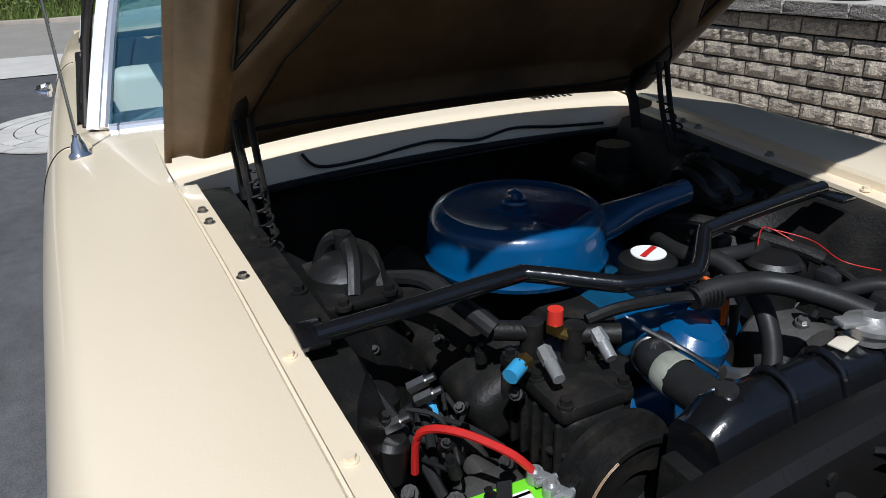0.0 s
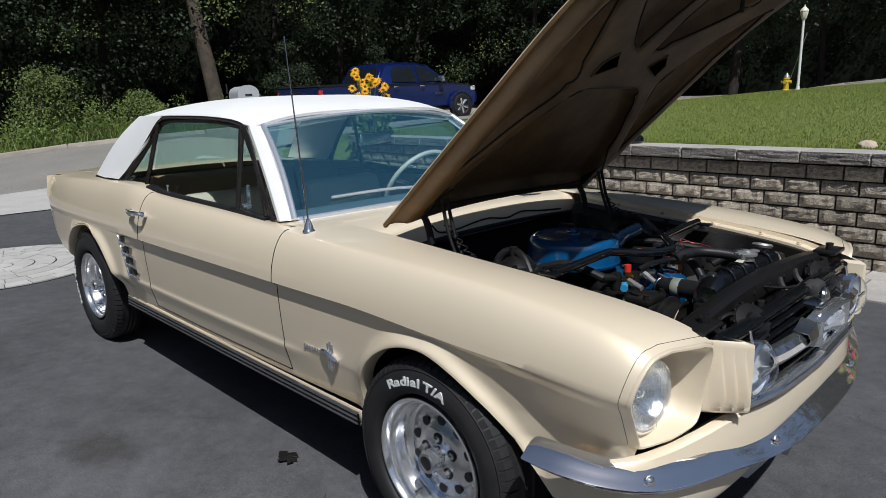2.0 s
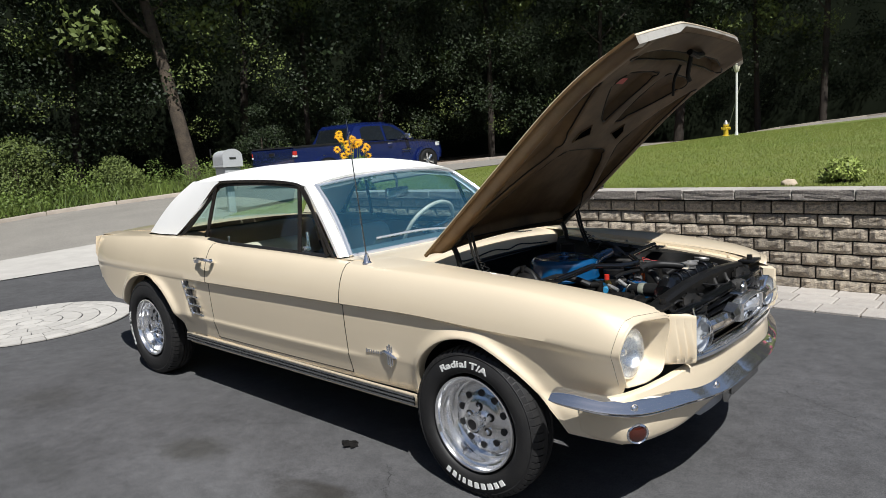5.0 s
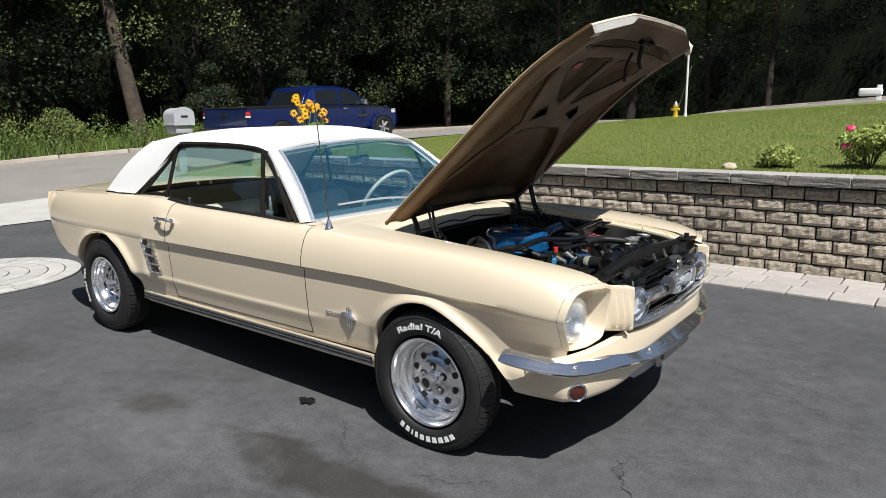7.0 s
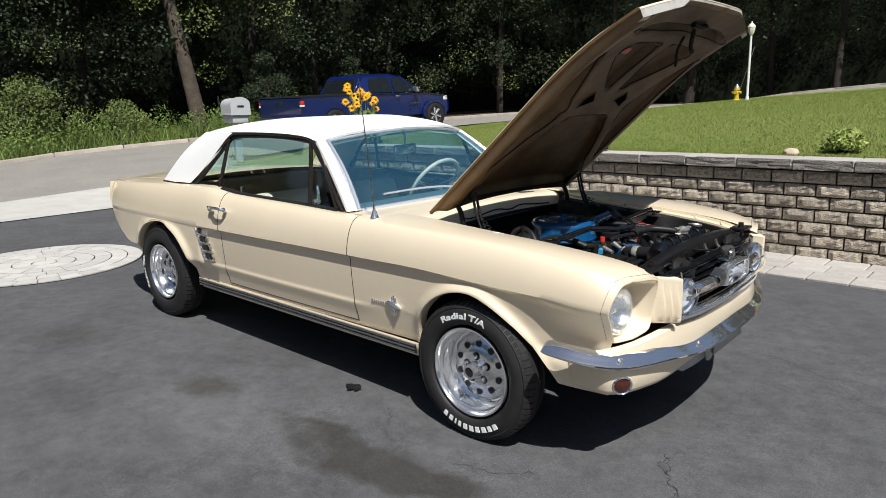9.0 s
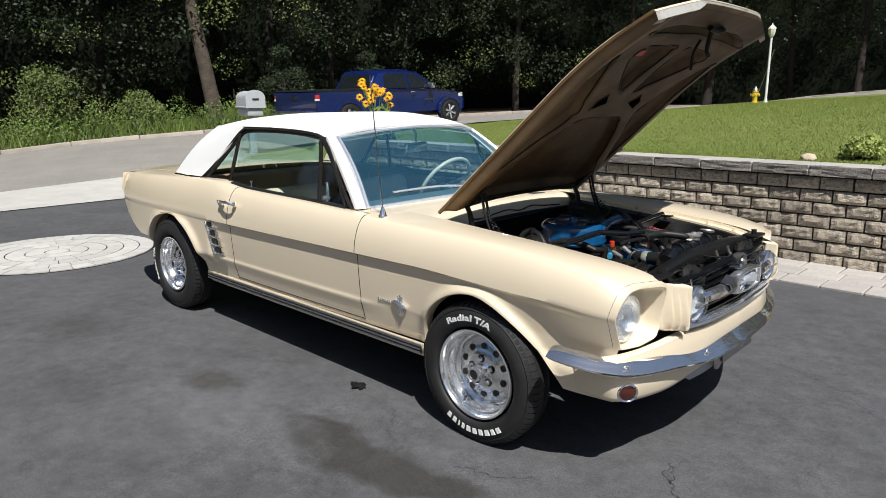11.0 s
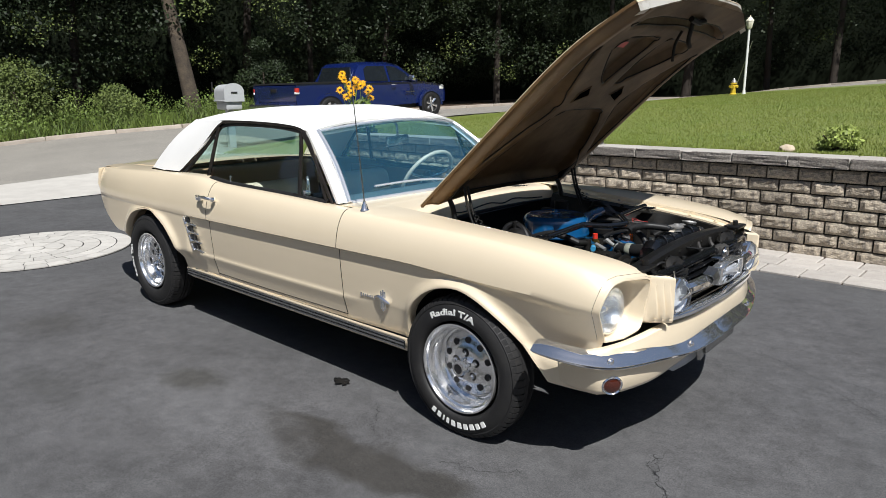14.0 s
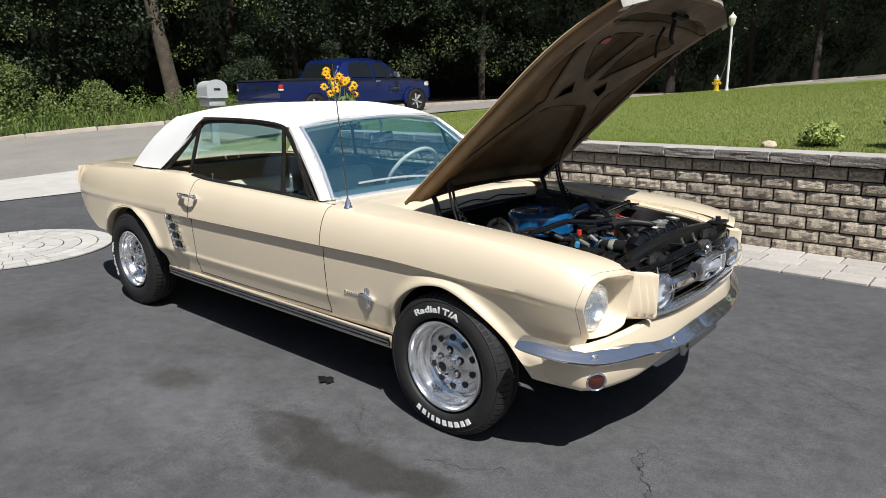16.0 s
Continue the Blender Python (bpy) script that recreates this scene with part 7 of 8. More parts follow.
for c in ((0.615, -0.245, 0.695), (0.615, 0.3, 0.695)):
    bm = bmesh.new()
    lathe(bm, [(0.0, 0.05), (0.02, 0.05), (0.025, 0.04), (0.05, 0.035), (0.056, 0.02), (0.05, 0.0), (0.06, -0.01), (0.05, -0.03), (0.0, -0.035)], c, (0.75, -0.3, 0.6), 28)
    for k in range(10):
        a = k * math.tau / 10
        d = Vector((0.75, -0.3, 0.6)).normalized()
        u = d.orthogonal().normalized()
        v = d.cross(u)
        p = Vector(c) + d * 0.02 + 0.054 * (math.cos(a) * u + math.sin(a) * v)
        cyl(bm, p, p + d * 0.012, 0.004, n=6)
    part("horn", bm, grimy_black, car, "black disc horn")
for x, y, z, h in ((0.607, -0.4, 0.675, 0.09), (0.6, -0.1, 0.66, 0.08), (0.607, 0.4, 0.675, 0.09), (0.612, -0.3, 0.6, 0.06)):
    bm = bmesh.new()
    cyl(bm, (x, y, z), (x, y, z + h * 0.8), 0.012, 0.01, n=14)
    cyl(bm, (x, y, z + h * 0.45), (x, y, z + h * 0.58), 0.019, n=14)
    part("hood_bumper", bm, rubber, car)
bm = bmesh.new()
loft(bm, [[(0.567, y, 0.72), (0.57, y, 0.62), (0.575, y, 0.53), (0.59, y, 0.49), (0.62, y, 0.46)] for y in np.linspace(-0.5, 0.5, 9)])
solid(part("air_baffle", bm, black_paint, car), 0.003, 0)
bm = bmesh.new()
tube(bm, [(0.58, -0.34, 0.72), (0.6, -0.3, 0.74), (0.61, -0.24, 0.7), (0.62, -0.21, 0.66)], 0.005, 6, 4)
part("wire_loom", bm, rubber, car)
bm = bmesh.new()
tube(bm, [(0.585, -0.05, 0.75), (0.62, 0.05, 0.73), (0.64, 0.2, 0.72), (0.6, 0.34, 0.74)], 0.004, 6, 4)
part("wire_loom", bm, rubber, car)
# stone deflector, bumper, valance
bm = bmesh.new()
rows = []
for y in np.linspace(-0.727, 0.727, 61):
    k = abs(y)
    x = cub(k, [(0.0, 0.742), (0.25, 0.732), (0.42, 0.70), (0.55, 0.656), (0.66, 0.615), (0.7, 0.592), (0.727, 0.563)])
    zt = cub(k, [(0.0, 0.553), (0.25, 0.551), (0.38, 0.549), (0.46, 0.541), (0.52, 0.528), (0.6, 0.517), (0.7, 0.511), (0.727, 0.507)])
    zb = cub(k, [(0.0, 0.478), (0.25, 0.465), (0.36, 0.455), (0.5, 0.458), (0.69, 0.47), (0.727, 0.48)])
    rows.append([(x - 0.1, y, zt - 0.06), (x - 0.048, y, zt - 0.04), (x - 0.042, y, zt - 0.012), (x - 0.037, y, zt - 0.008), (x - 0.02, y, zt - 0.009), (x - 0.014, y, zt - 0.013),
                 (x - 0.01, y, zt - 0.01 - 0.35 * (zt - zb)), (x - 0.004, y, zb + 0.004), (x - 0.008, y, zb - 0.01), (x - 0.02, y, 0.44)])
loft(bm, rows)
solid(part("stone_deflector", bm, cream, car), 0.004, 0)
for s in (-1, 1):
    # hidden panel added to block sunlight leaking past the front tyre
    bm = bmesh.new()
    box(bm, (0.42, s * 0.46, 0.38), (0.01, 0.36, 0.14), 0.002)
    part("splash_apron", bm, grimy_black, car)
BUMP = [(0.0, 0.76, 0.447), (0.12, 0.758, 0.446), (0.25, 0.75, 0.44), (0.36, 0.732, 0.44), (0.48, 0.704, 0.451), (0.6, 0.664, 0.457), (0.69, 0.618, 0.464), (0.764, 0.545, 0.478), (0.808, 0.46, 0.494), (0.826, 0.375, 0.503)]
pts = [Vector((x, -y, z)) for y, x, z in BUMP[::-1]] + [Vector((x, y, z)) for y, x, z in BUMP[1:]]
P = smooth_path(pts, 6)
bm = bmesh.new()
rows = []
for i, p in enumerate(P):
    d = (P[min(i + 1, len(P) - 1)] - P[max(i - 1, 0)])
    nrm = Vector((d.y, -d.x, 0)).normalized()
    t = i / (len(P) - 1)
    k = min(1.0, min(t, 1 - t) / 0.06)
    hh = cub(abs(p.y), [(0.0, 0.05), (0.2, 0.045), (0.36, 0.033), (0.5, 0.029), (0.69, 0.029), (0.81, 0.023)]) * (0.6 + 0.4 * k ** 0.5)
    lay = max(1.0, hh / 0.029) * (1 + 0.3 * smoothstep(0.6, 0.35, abs(p.y)))
    rows.append([p + nrm * (o * lay) + Vector((0, 0, h * hh)) for o, h in ((-0.066, 0.8), (-0.062, 0.94), (-0.056, 1.0), (-0.045, 1.0), (-0.037, 0.96), (-0.028, 0.84), (-0.018, 0.56), (-0.009, 0.24), (0.0, -0.08), (0.0075, -0.3), (0.0105, -0.42), (0.009, -0.5), (0.001, -0.56), (-0.001, -0.66), (0.002, -0.8), (0.0, -0.94), (-0.01, -1.0), (-0.035, -0.94))])
V = loft(bm, rows)
bm.faces.new(V[0])
bm.faces.new(V[-1][::-1])
part("front_bumper", bm, chrome, car, "wavy chrome front bumper blade", smooth=60)
for y in (-0.69, -0.3, 0.3, 0.69):
    i = min(range(len(P)), key=lambda j: abs(P[j].y - y))
    bm = bmesh.new()
    lathe(bm, [(0.012, 0.0), (0.011, 0.004), (0.006, 0.008), (0.0, 0.009)], P[i] + Vector((-0.004, math.copysign(0.0, y), 0.004)), (1, math.copysign(0.45 if abs(y) > 0.5 else 0.1, y), 0.45), 16)
    part("bumper_bolt", bm, chrome, car)
VAL = [(0.41, 0.694), (0.48, 0.7), (0.54, 0.698), (0.575, 0.684), (0.61, 0.645), (0.64, 0.575), (0.672, 0.45), (0.69, 0.3), (0.698, 0.12)]
P2 = smooth_path([(x, -y, 0) for x, y in VAL] + [(x, y, 0) for x, y in VAL[::-1]], 5)
bm = bmesh.new()
rows = []
for i, p in enumerate(P2):
    d = P2[min(i + 1, len(P2) - 1)] - P2[max(i - 1, 0)]
    n = Vector((d.y, -d.x, 0)).normalized()
    zb = cub(abs(p.y), [(0.0, 0.345), (0.3, 0.33), (0.5, 0.316), (0.7, 0.318)])
    rows.append([(p.x + n.x * o, p.y + n.y * o, z) for o, z in ((-0.004, 0.455), (0.002, 0.425), (0.002, 0.39), (-0.004, zb + 0.026), (-0.014, zb + 0.008), (-0.03, zb))])
loft(bm, rows)
solid(part("front_valance", bm, cream, car), 0.004, 0)
bm = bmesh.new()
box(bm, (0.715, 0.06, 0.375), (0.012, 0.3, 0.1), 0.004)
box(bm, (0.7, -0.12, 0.37), (0.02, 0.05, 0.13), 0.004, rot=Matrix.Rotation(0.4, 3, "X"))
part("plate_bracket", bm, dull_chrome, car)
bm = bmesh.new()
loft(bm, [[(0.665 + 0.01 * t, -0.36 + 0.05 * t, 0.345 - 0.03 * t), (0.672, -0.2, 0.35 - 0.05 * t), (0.675, -0.02 - 0.08 * t, 0.36 - 0.06 * t)] for t in (0.0, 0.5, 1.0)])
solid(part("splash_plate", bm, grey_plastic, car, "grey metal plate below the bumper"), 0.006, 0)
for s in (-1, 1):
    bm = bmesh.new()
    tube(bm, [(0.4, s * 0.3, 0.36), (0.62, s * 0.28, 0.36), (0.68, s * 0.26, 0.4)], 0.02, 8, 3)
    part("bumper_bracket", bm, black_paint, car)
bm = bmesh.new()
for x, y, w, d in ((0.1, 0, 0.5, 0.5), (-0.6, 0.3, 1.0, 0.06), (-0.3, -0.2, 0.8, 0.08)):
    box(bm, (x, y, 0.24), (w, d, 0.1), 0.02)
part("underbody", bm, grimy_black, car)

# seam of the headlamp casting on each fender
for s in (-1, 1):
    bm = bmesh.new()
    pts = []
    for k in np.linspace(0.35, 1.0, 40):
        y, z = side_point(0.598, k)
        pts.append((nose_warp(0.598, y, z), s * (y + 0.0002), z + 0.0002))
    for yy, dz in ((cub(0.598, BELT_Y) - 0.02, 0.005), (HOOD_EDGE(0.598) + 0.045, FT1(0.598)), (HOOD_EDGE(0.598) + 0.004, FT2(0.598))):
        z = cub(0.598, BELT) + dz
        pts.append((nose_warp(0.598, yy, z), s * yy, z + 0.0002))
    tube(bm, pts, 0.0007, 5, 1)
    part("panel_seam", bm, dark_trim, car)


# stance: the body widens towards the nose and the car stands a little askew to the wall
STANCE = Matrix.Translation((-2.017, 0, 0)) @ Matrix.Rotation(radians(1.3), 4, "Z") @ Matrix.Translation((2.0, 0, 0))
UNTURN = STANCE.inverted()
seen = set()
for ob in car.children_recursive:
    if ob.type != "MESH" or ob.data.name in seen or ob.parent.name.startswith("wheel"):
        continue
    seen.add(ob.data.name)
    if ob.name in BAY:
        ob.data.transform(UNTURN)
        continue
    for v in ob.data.vertices:
        v.co.y *= 1 + 0.0284 * (v.co.x + 2.0)
car.matrix_local = STANCE


# ---- lawn and wall things ----
def grass(name, n, xr, yr, h, seed, mat, mask=None):
    r = np.random.default_rng(seed)
    x = r.uniform(*xr, n)
    y = yr[0] + (yr[1] - yr[0]) * r.uniform(0, 1, n) ** 1.6
    keep = [mask is None or mask(a, b) for a, b in zip(x, y)]
    x, y = x[keep], y[keep]
    z = np.array([land(a, b) for a, b in zip(x, y)])
    n = len(x)
    a = r.uniform(0, math.tau, n)
    w = r.uniform(0.004, 0.008, n) * (1 + 0.05 * (y - yr[0]))
    hh = h * r.uniform(0.5, 1.3, n) * (1 + 0.03 * (y - yr[0]))
    le = r.normal(0, 0.4, (n, 2)) * hh[:, None]
    V = np.zeros((n, 3, 3))
    V[:, 0] = np.stack([x - w * np.cos(a), y - w * np.sin(a), z - 0.01], 1)
    V[:, 1] = np.stack([x + w * np.cos(a), y + w * np.sin(a), z - 0.01], 1)
    V[:, 2] = np.stack([x + le[:, 0], y + le[:, 1], z + hh], 1)
    me = bpy.data.meshes.new(name)
    me.vertices.add(3 * n)
    me.vertices.foreach_set("co", V.astype(np.float32).ravel())
    me.loops.add(3 * n)
    me.loops.foreach_set("vertex_index", np.arange(3 * n, dtype=np.int32))
    me.polygons.add(n)
    me.polygons.foreach_set("loop_start", np.arange(0, 3 * n, 3, dtype=np.int32))
    me.update(calc_edges=True)
    return link(name, me, mat)


tagged(grass("lawn_grass", 260000, (-9.2, 6), (3.86, 20), 0.019, 21, grass_blade, lambda a, b: a > -9.3 - 0.6 * smoothstep(4, 12, b) + 1.2 * smoothstep(15, 22, b)), "short mown green grass", "grass", kind="stuff")
tagged(grass("bank_grass", 22000, (-9.2, -6.1), (2.8, 4.0), 0.04, 23, grass_blade), "mown grass on the bank", "grass", kind="stuff")
tagged(grass("kerb_weeds", 26000, (-21, -14.8), (-10, 22), 0.34, 22, leaf_light, lambda a, b: far_kerb(b) - 2.6 < a < far_kerb(b) - 0.15 and b < 9), "tall weeds behind the kerb", "weeds", kind="stuff")

# black urn planter on the coping
urn = thing("planter_urn", "black urn planter with green plant on the wall coping", "planter")
U = (-2.02, 3.66, 0.845)
bm = bmesh.new()
lathe(bm, [(0.0, 0.0), (0.125, 0.0), (0.135, 0.02), (0.13, 0.05), (0.105, 0.07), (0.12, 0.1), (0.16, 0.2), (0.19, 0.32), (0.2, 0.36), (0.215, 0.375), (0.21, 0.395), (0.19, 0.395), (0.17, 0.35), (0.0, 0.34)], U, (0, 0, 1), 36)
part("pot", bm, black_gloss, urn)
lv = leaves("plant", [(U[0] + 0.1 * math.cos(k), U[1] + 0.1 * math.sin(k), U[2] + 0.45 + 0.03 * (k % 3)) for k in range(6)], [(0.11, 70, 0.06)] * 6, 31, leaf_light)
lv.parent = urn
for k in range(4):
    bm = bmesh.new()
    lathe(bm, [(0.0, 0.01), (0.022, 0.006), (0.02, 0.0), (0.0, -0.004)], (U[0] + 0.13 * math.cos(k * 1.7), U[1] + 0.13 * math.sin(k * 1.7), U[2] + 0.5), (0.4, -0.5, 0.7), 10)
    part("bloom", bm, petal, urn)

# yellow coneflowers behind the wall
rudb = thing("flower_clump", "tall yellow daisy-like flowers with dark centres on thin stems", "flowers")
rf = random.Random(8)
FX, FY = -5.8, 3.7
heads = []
side = Vector((0.655, 0.755, 0))
for u, z in ((-0.19, 1.64), (-0.14, 1.67), (-0.08, 1.62), (-0.2, 1.44), (-0.13, 1.35), (-0.06, 1.46), (0.04, 1.53), (0.06, 1.58), (0.12, 1.5), (0.09, 1.33), (0.0, 1.4), (-0.04, 1.55), (0.02, 1.48), (0.1, 1.42), (-0.1, 1.52), (-0.16, 1.58), (0.07, 1.46)):
    heads.append(Vector((FX, FY, z)) + side * u * 1.35 + Vector((rf.uniform(-0.12, 0.12), rf.uniform(-0.12, 0.12), 0)))
for p in heads:
    bm = bmesh.new()
    b = Vector((FX + rf.uniform(-0.12, 0.12), FY + rf.uniform(-0.1, 0.1), land(FX, FY) - 0.05))
    tube(bm, [b, b.lerp(p, 0.6) + Vector((rf.uniform(-0.03, 0.03), rf.uniform(-0.03, 0.03), 0.02)), p - Vector((0, 0, 0.01))], 0.004, 6, 4)
    part("stem", bm, leaf_light, rudb)
for p in heads:
    nrm = Vector((0.6 + rf.uniform(-0.3, 0.3), -0.5 + rf.uniform(-0.3, 0.3), 0.45))
    nrm.normalize()
    u = nrm.orthogonal().normalized()
    v = nrm.cross(u)
    bm = bmesh.new()
    n = 12
    for k in range(n):
        a = k * math.tau / n + rf.uniform(-0.1, 0.1)
        d = math.cos(a) * u + math.sin(a) * v
        t = nrm.cross(d)
        L = rf.uniform(0.05, 0.072)
        vs = [bm.verts.new(q) for q in (p + d * 0.012, p + d * L * 0.6 + t * 0.0105 + nrm * 0.004, p + d * L - nrm * 0.012, p + d * L * 0.6 - t * 0.0105 + nrm * 0.004)]
        bm.faces.new(vs)
    fl = part("petals", bm, petal, rudb, smooth=0)
    bm = bmesh.new()
    lathe(bm, [(0.009, 0.0), (0.007, 0.007), (0.0, 0.01)], p, nrm, 10)
    part("flower_eye", bm, flower_eye, rudb)
lv = leaves("leafage", [(FX + rf.uniform(-0.25, 0.25), FY + rf.uniform(-0.2, 0.2), 0.55 + rf.uniform(0, 0.75)) for k in range(24)], [(0.14, 45, 0.09)] * 24, 33, leaf_light)
lv.parent = rudb

# pale stone on the coping and low shrubs behind the wall
bm = bmesh.new()
bmesh.ops.create_icosphere(bm, subdivisions=3, radius=1.0)
for v in bm.verts:
    v.co *= 1 + 0.22 * noise.noise(v.co * 1.4)
    v.co = Vector((v.co.x * 0.085, v.co.y * 0.06, max(v.co.z, -0.3) * 0.055))
rock = part("rock", bm, pebble)
rock.location = (-0.17, 3.95, land(-0.17, 3.95) + 0.012)
rock.scale = (0.85, 0.85, 0.85)
tagged(rock, "small pale tan boulder at the lawn's edge", "rock")
for (x, y, R, h, pink) in ((0.2, 4.15, 0.18, 0.17, False), (0.92, 4.3, 0.28, 0.32, True), (1.35, 4.2, 0.25, 0.3, True)):
    sh = thing("lawn_shrub", "low green shrub with pink blooms" if pink else "low bright green shrub on the lawn", "shrub")
    z = land(x, y)
    rr = random.Random(int(x * 100))
    c2 = [(x + R * 0.75 * math.cos(k * 2.4) * math.sqrt(k / 18), y + R * 0.75 * math.sin(k * 2.4) * math.sqrt(k / 18), z + h * rr.uniform(0.2, 1.0)) for k in range(18)]
    lv = leaves("foliage", c2, [(R * 0.4, 150, 0.034)] * 18, int(x * 10) + 60, leaf_bush)
    lv.parent = sh
    for k in range(7):
        bm = bmesh.new()
        tube(bm, [(x, y, z - 0.05), (x + rr.uniform(-R, R) * 0.7, y + rr.uniform(-R, R) * 0.7, z + h * 0.8)], 0.006, 5, 1)
        part("stem", bm, bark, sh)
    if pink:
        for k in range(7):
            bm = bmesh.new()
            a = rr.uniform(0, math.tau)
            lathe(bm, [(0.0, 0.02), (0.025, 0.02), (0.04, 0.008), (0.03, -0.01), (0.0, -0.015)], (x + R * 0.7 * math.cos(a), y + R * 0.7 * math.sin(a) - 0.05, z + h * rr.uniform(0.6, 1.15)), (rr.uniform(-0.4, 0.4), -0.6, 0.7), 9)
            part("bloom", bm, petal_pink, sh)

# mailbox on its post
mb = thing("mailbox", "grey plastic mailbox with arched lid on a post", "mailbox")
MX, MY = -9.9, 4.07
mz = 0.41
rot = Matrix.Rotation(radians(-12), 3, "Z")


def mloc(a, b, c):
    return Vector((MX, MY, mz)) + rot @ Vector((a, b, c))


bm = bmesh.new()
box(bm, mloc(0, 0, 0.4), (0.13, 0.13, 0.86), 0.01, rot=rot)
part("post", bm, grey_plastic, mb)
bm = bmesh.new()
prof = [(-0.17, 0.86)] + [(0.17 * -math.cos(a), 1.04 + 0.13 * math.sin(a)) for a in np.linspace(0, math.pi, 13)] + [(0.17, 0.86)]
rows = [[mloc(x, p[0], p[1]) for p in prof] for x in (-0.3, 0.3)]
V = loft(bm, rows, close=True)
bm.faces.new(V[0])
bm.faces.new(V[-1][::-1])
part("box_body", bm, grey_plastic, mb, smooth=40)
bm = bmesh.new()
prof2 = [(p[0] * 1.08, 0.86 + (p[1] - 0.86) * 1.05) for p in prof]
V = loft(bm, [[mloc(x, p[0], p[1]) for p in prof2] for x in (0.27, 0.32)], close=True)
bm.faces.new(V[0])
bm.faces.new(V[-1][::-1])
part("box_door", bm, grey_plastic, mb, smooth=40)
bm = bmesh.new()
box(bm, mloc(0, 0, 0.79), (0.56, 0.3, 0.15), 0.02, rot=rot)
box(bm, mloc(0, 0, 0.875), (0.63, 0.38, 0.03), 0.01, rot=rot)
part("lower_tray", bm, grey_plastic, mb)
bm = bmesh.new()
box(bm, mloc(0.325, 0, 1.02), (0.012, 0.12, 0.03), 0.004, rot=rot)
part("door_pull", bm, black_plastic, mb)
bm = bmesh.new()
box(bm, mloc(-0.3, -0.2, 1.13), (0.05, 0.02, 0.17), 0.01, rot=rot)
part("signal_flag", bm, black_plastic, mb)

# lamp post and hydrant on the far lawn
LX, LY = -5.4, 18.0
lz = land(LX, LY)
lp = thing("lamp_post", "white lamp post with a frosted lantern head", "lamp post")
bm = bmesh.new()
cyl(bm, (LX, LY, lz - 0.1), (LX, LY, lz + 1.83), 0.036, 0.032, n=16)
cyl(bm, (LX, LY, lz), (LX, LY, lz + 0.12), 0.055, 0.042, n=16)
part("pole", bm, lamp_white, lp)
bm = bmesh.new()
lathe(bm, [(0.04, 1.81), (0.07, 1.85), (0.1, 1.97), (0.105, 2.03), (0.095, 2.05)], (LX, LY, lz), (0, 0, 1), 8)
part("lantern", bm, frosted, lp)
bm = bmesh.new()
lathe(bm, [(0.115, 2.03), (0.11, 2.06), (0.055, 2.12), (0.02, 2.15), (0.016, 2.19), (0.0, 2.2)], (LX, LY, lz), (0, 0, 1), 8)
part("lantern_cap", bm, frosted, lp)
hx, hy = -5.72, 18.05
hz = land(hx, hy)
hyd = thing("fire_hydrant", "yellow fire hydrant with silver cap", "hydrant")
bm = bmesh.new()
lathe(bm, [(0.1, 0.0), (0.1, 0.035), (0.07, 0.05), (0.07, 0.3), (0.09, 0.31), (0.09, 0.34), (0.07, 0.355)], (hx, hy, hz), (0, 0, 1), 20)
cyl(bm, (hx - 0.125, hy, hz + 0.24), (hx + 0.125, hy, hz + 0.24), 0.042, n=14)
cyl(bm, (hx, hy, hz + 0.24), (hx, hy - 0.13, hz + 0.24), 0.052, n=14)
part("barrel", bm, hydrant_yellow, hyd)
bm = bmesh.new()
lathe(bm, [(0.078, 0.355), (0.07, 0.4), (0.035, 0.44), (0.02, 0.48), (0.0, 0.485)], (hx, hy, hz), (0, 0, 1), 18)
part("bonnet", bm, aluminium, hyd)
bm = bmesh.new()
cyl(bm, (hx + 0.08, hy, hz + 0.28), (hx + 0.42, hy, hz + 1.5), 0.012, n=8)
part("marker_rod", bm, steel, hyd)
fm = thing("far_mailbox", "white mailbox on a white post by the far road", "mailbox")
fx, fy = -1.15, 24.4
fz = land(fx, fy) - 0.75
bm = bmesh.new()
box(bm, (fx, fy, fz + 0.6), (0.14, 0.14, 1.3), 0.01)
part("post", bm, lamp_white, fm)
bm = bmesh.new()
box(bm, (fx - 0.25, fy, fz + 1.02), (0.7, 0.2, 0.26), 0.06, seg=3)
part("box_body", bm, lamp_white, fm)

# ---- pickup truck on the street ----
truck = thing("pickup_truck", "dark blue crew-cab pickup truck parked on the street", "truck")
TX, TY = -12.5, 7.45
tz0, tz1 = land(-13.4, 8.5), land(-13.4, 11.7)
slope = math.atan2(tz1 - tz0, 3.2)
TM = Matrix.Translation((TX - 0.93, TY, tz0 - 0.04 - 0.95 * math.tan(slope))) @ Matrix.Rotation(slope, 4, "X") @ Matrix.Rotation(radians(90), 4, "Z")


def tp(u, w, z):
    """Truck place: u forward from the tail, w left, z up."""
    return TM @ Vector((1.045 * u, w, 0.88 * z))


def hull(bm, prof, stations):
    """Loft of one closed side outline [(u, z)...] across the widths in stations."""
    rows = [[tp(u, w, z) for u, z in prof] for w in stations]
    V = loft(bm, rows, close=True)
    bm.faces.new(V[0])
    bm.faces.new(V[-1][::-1])


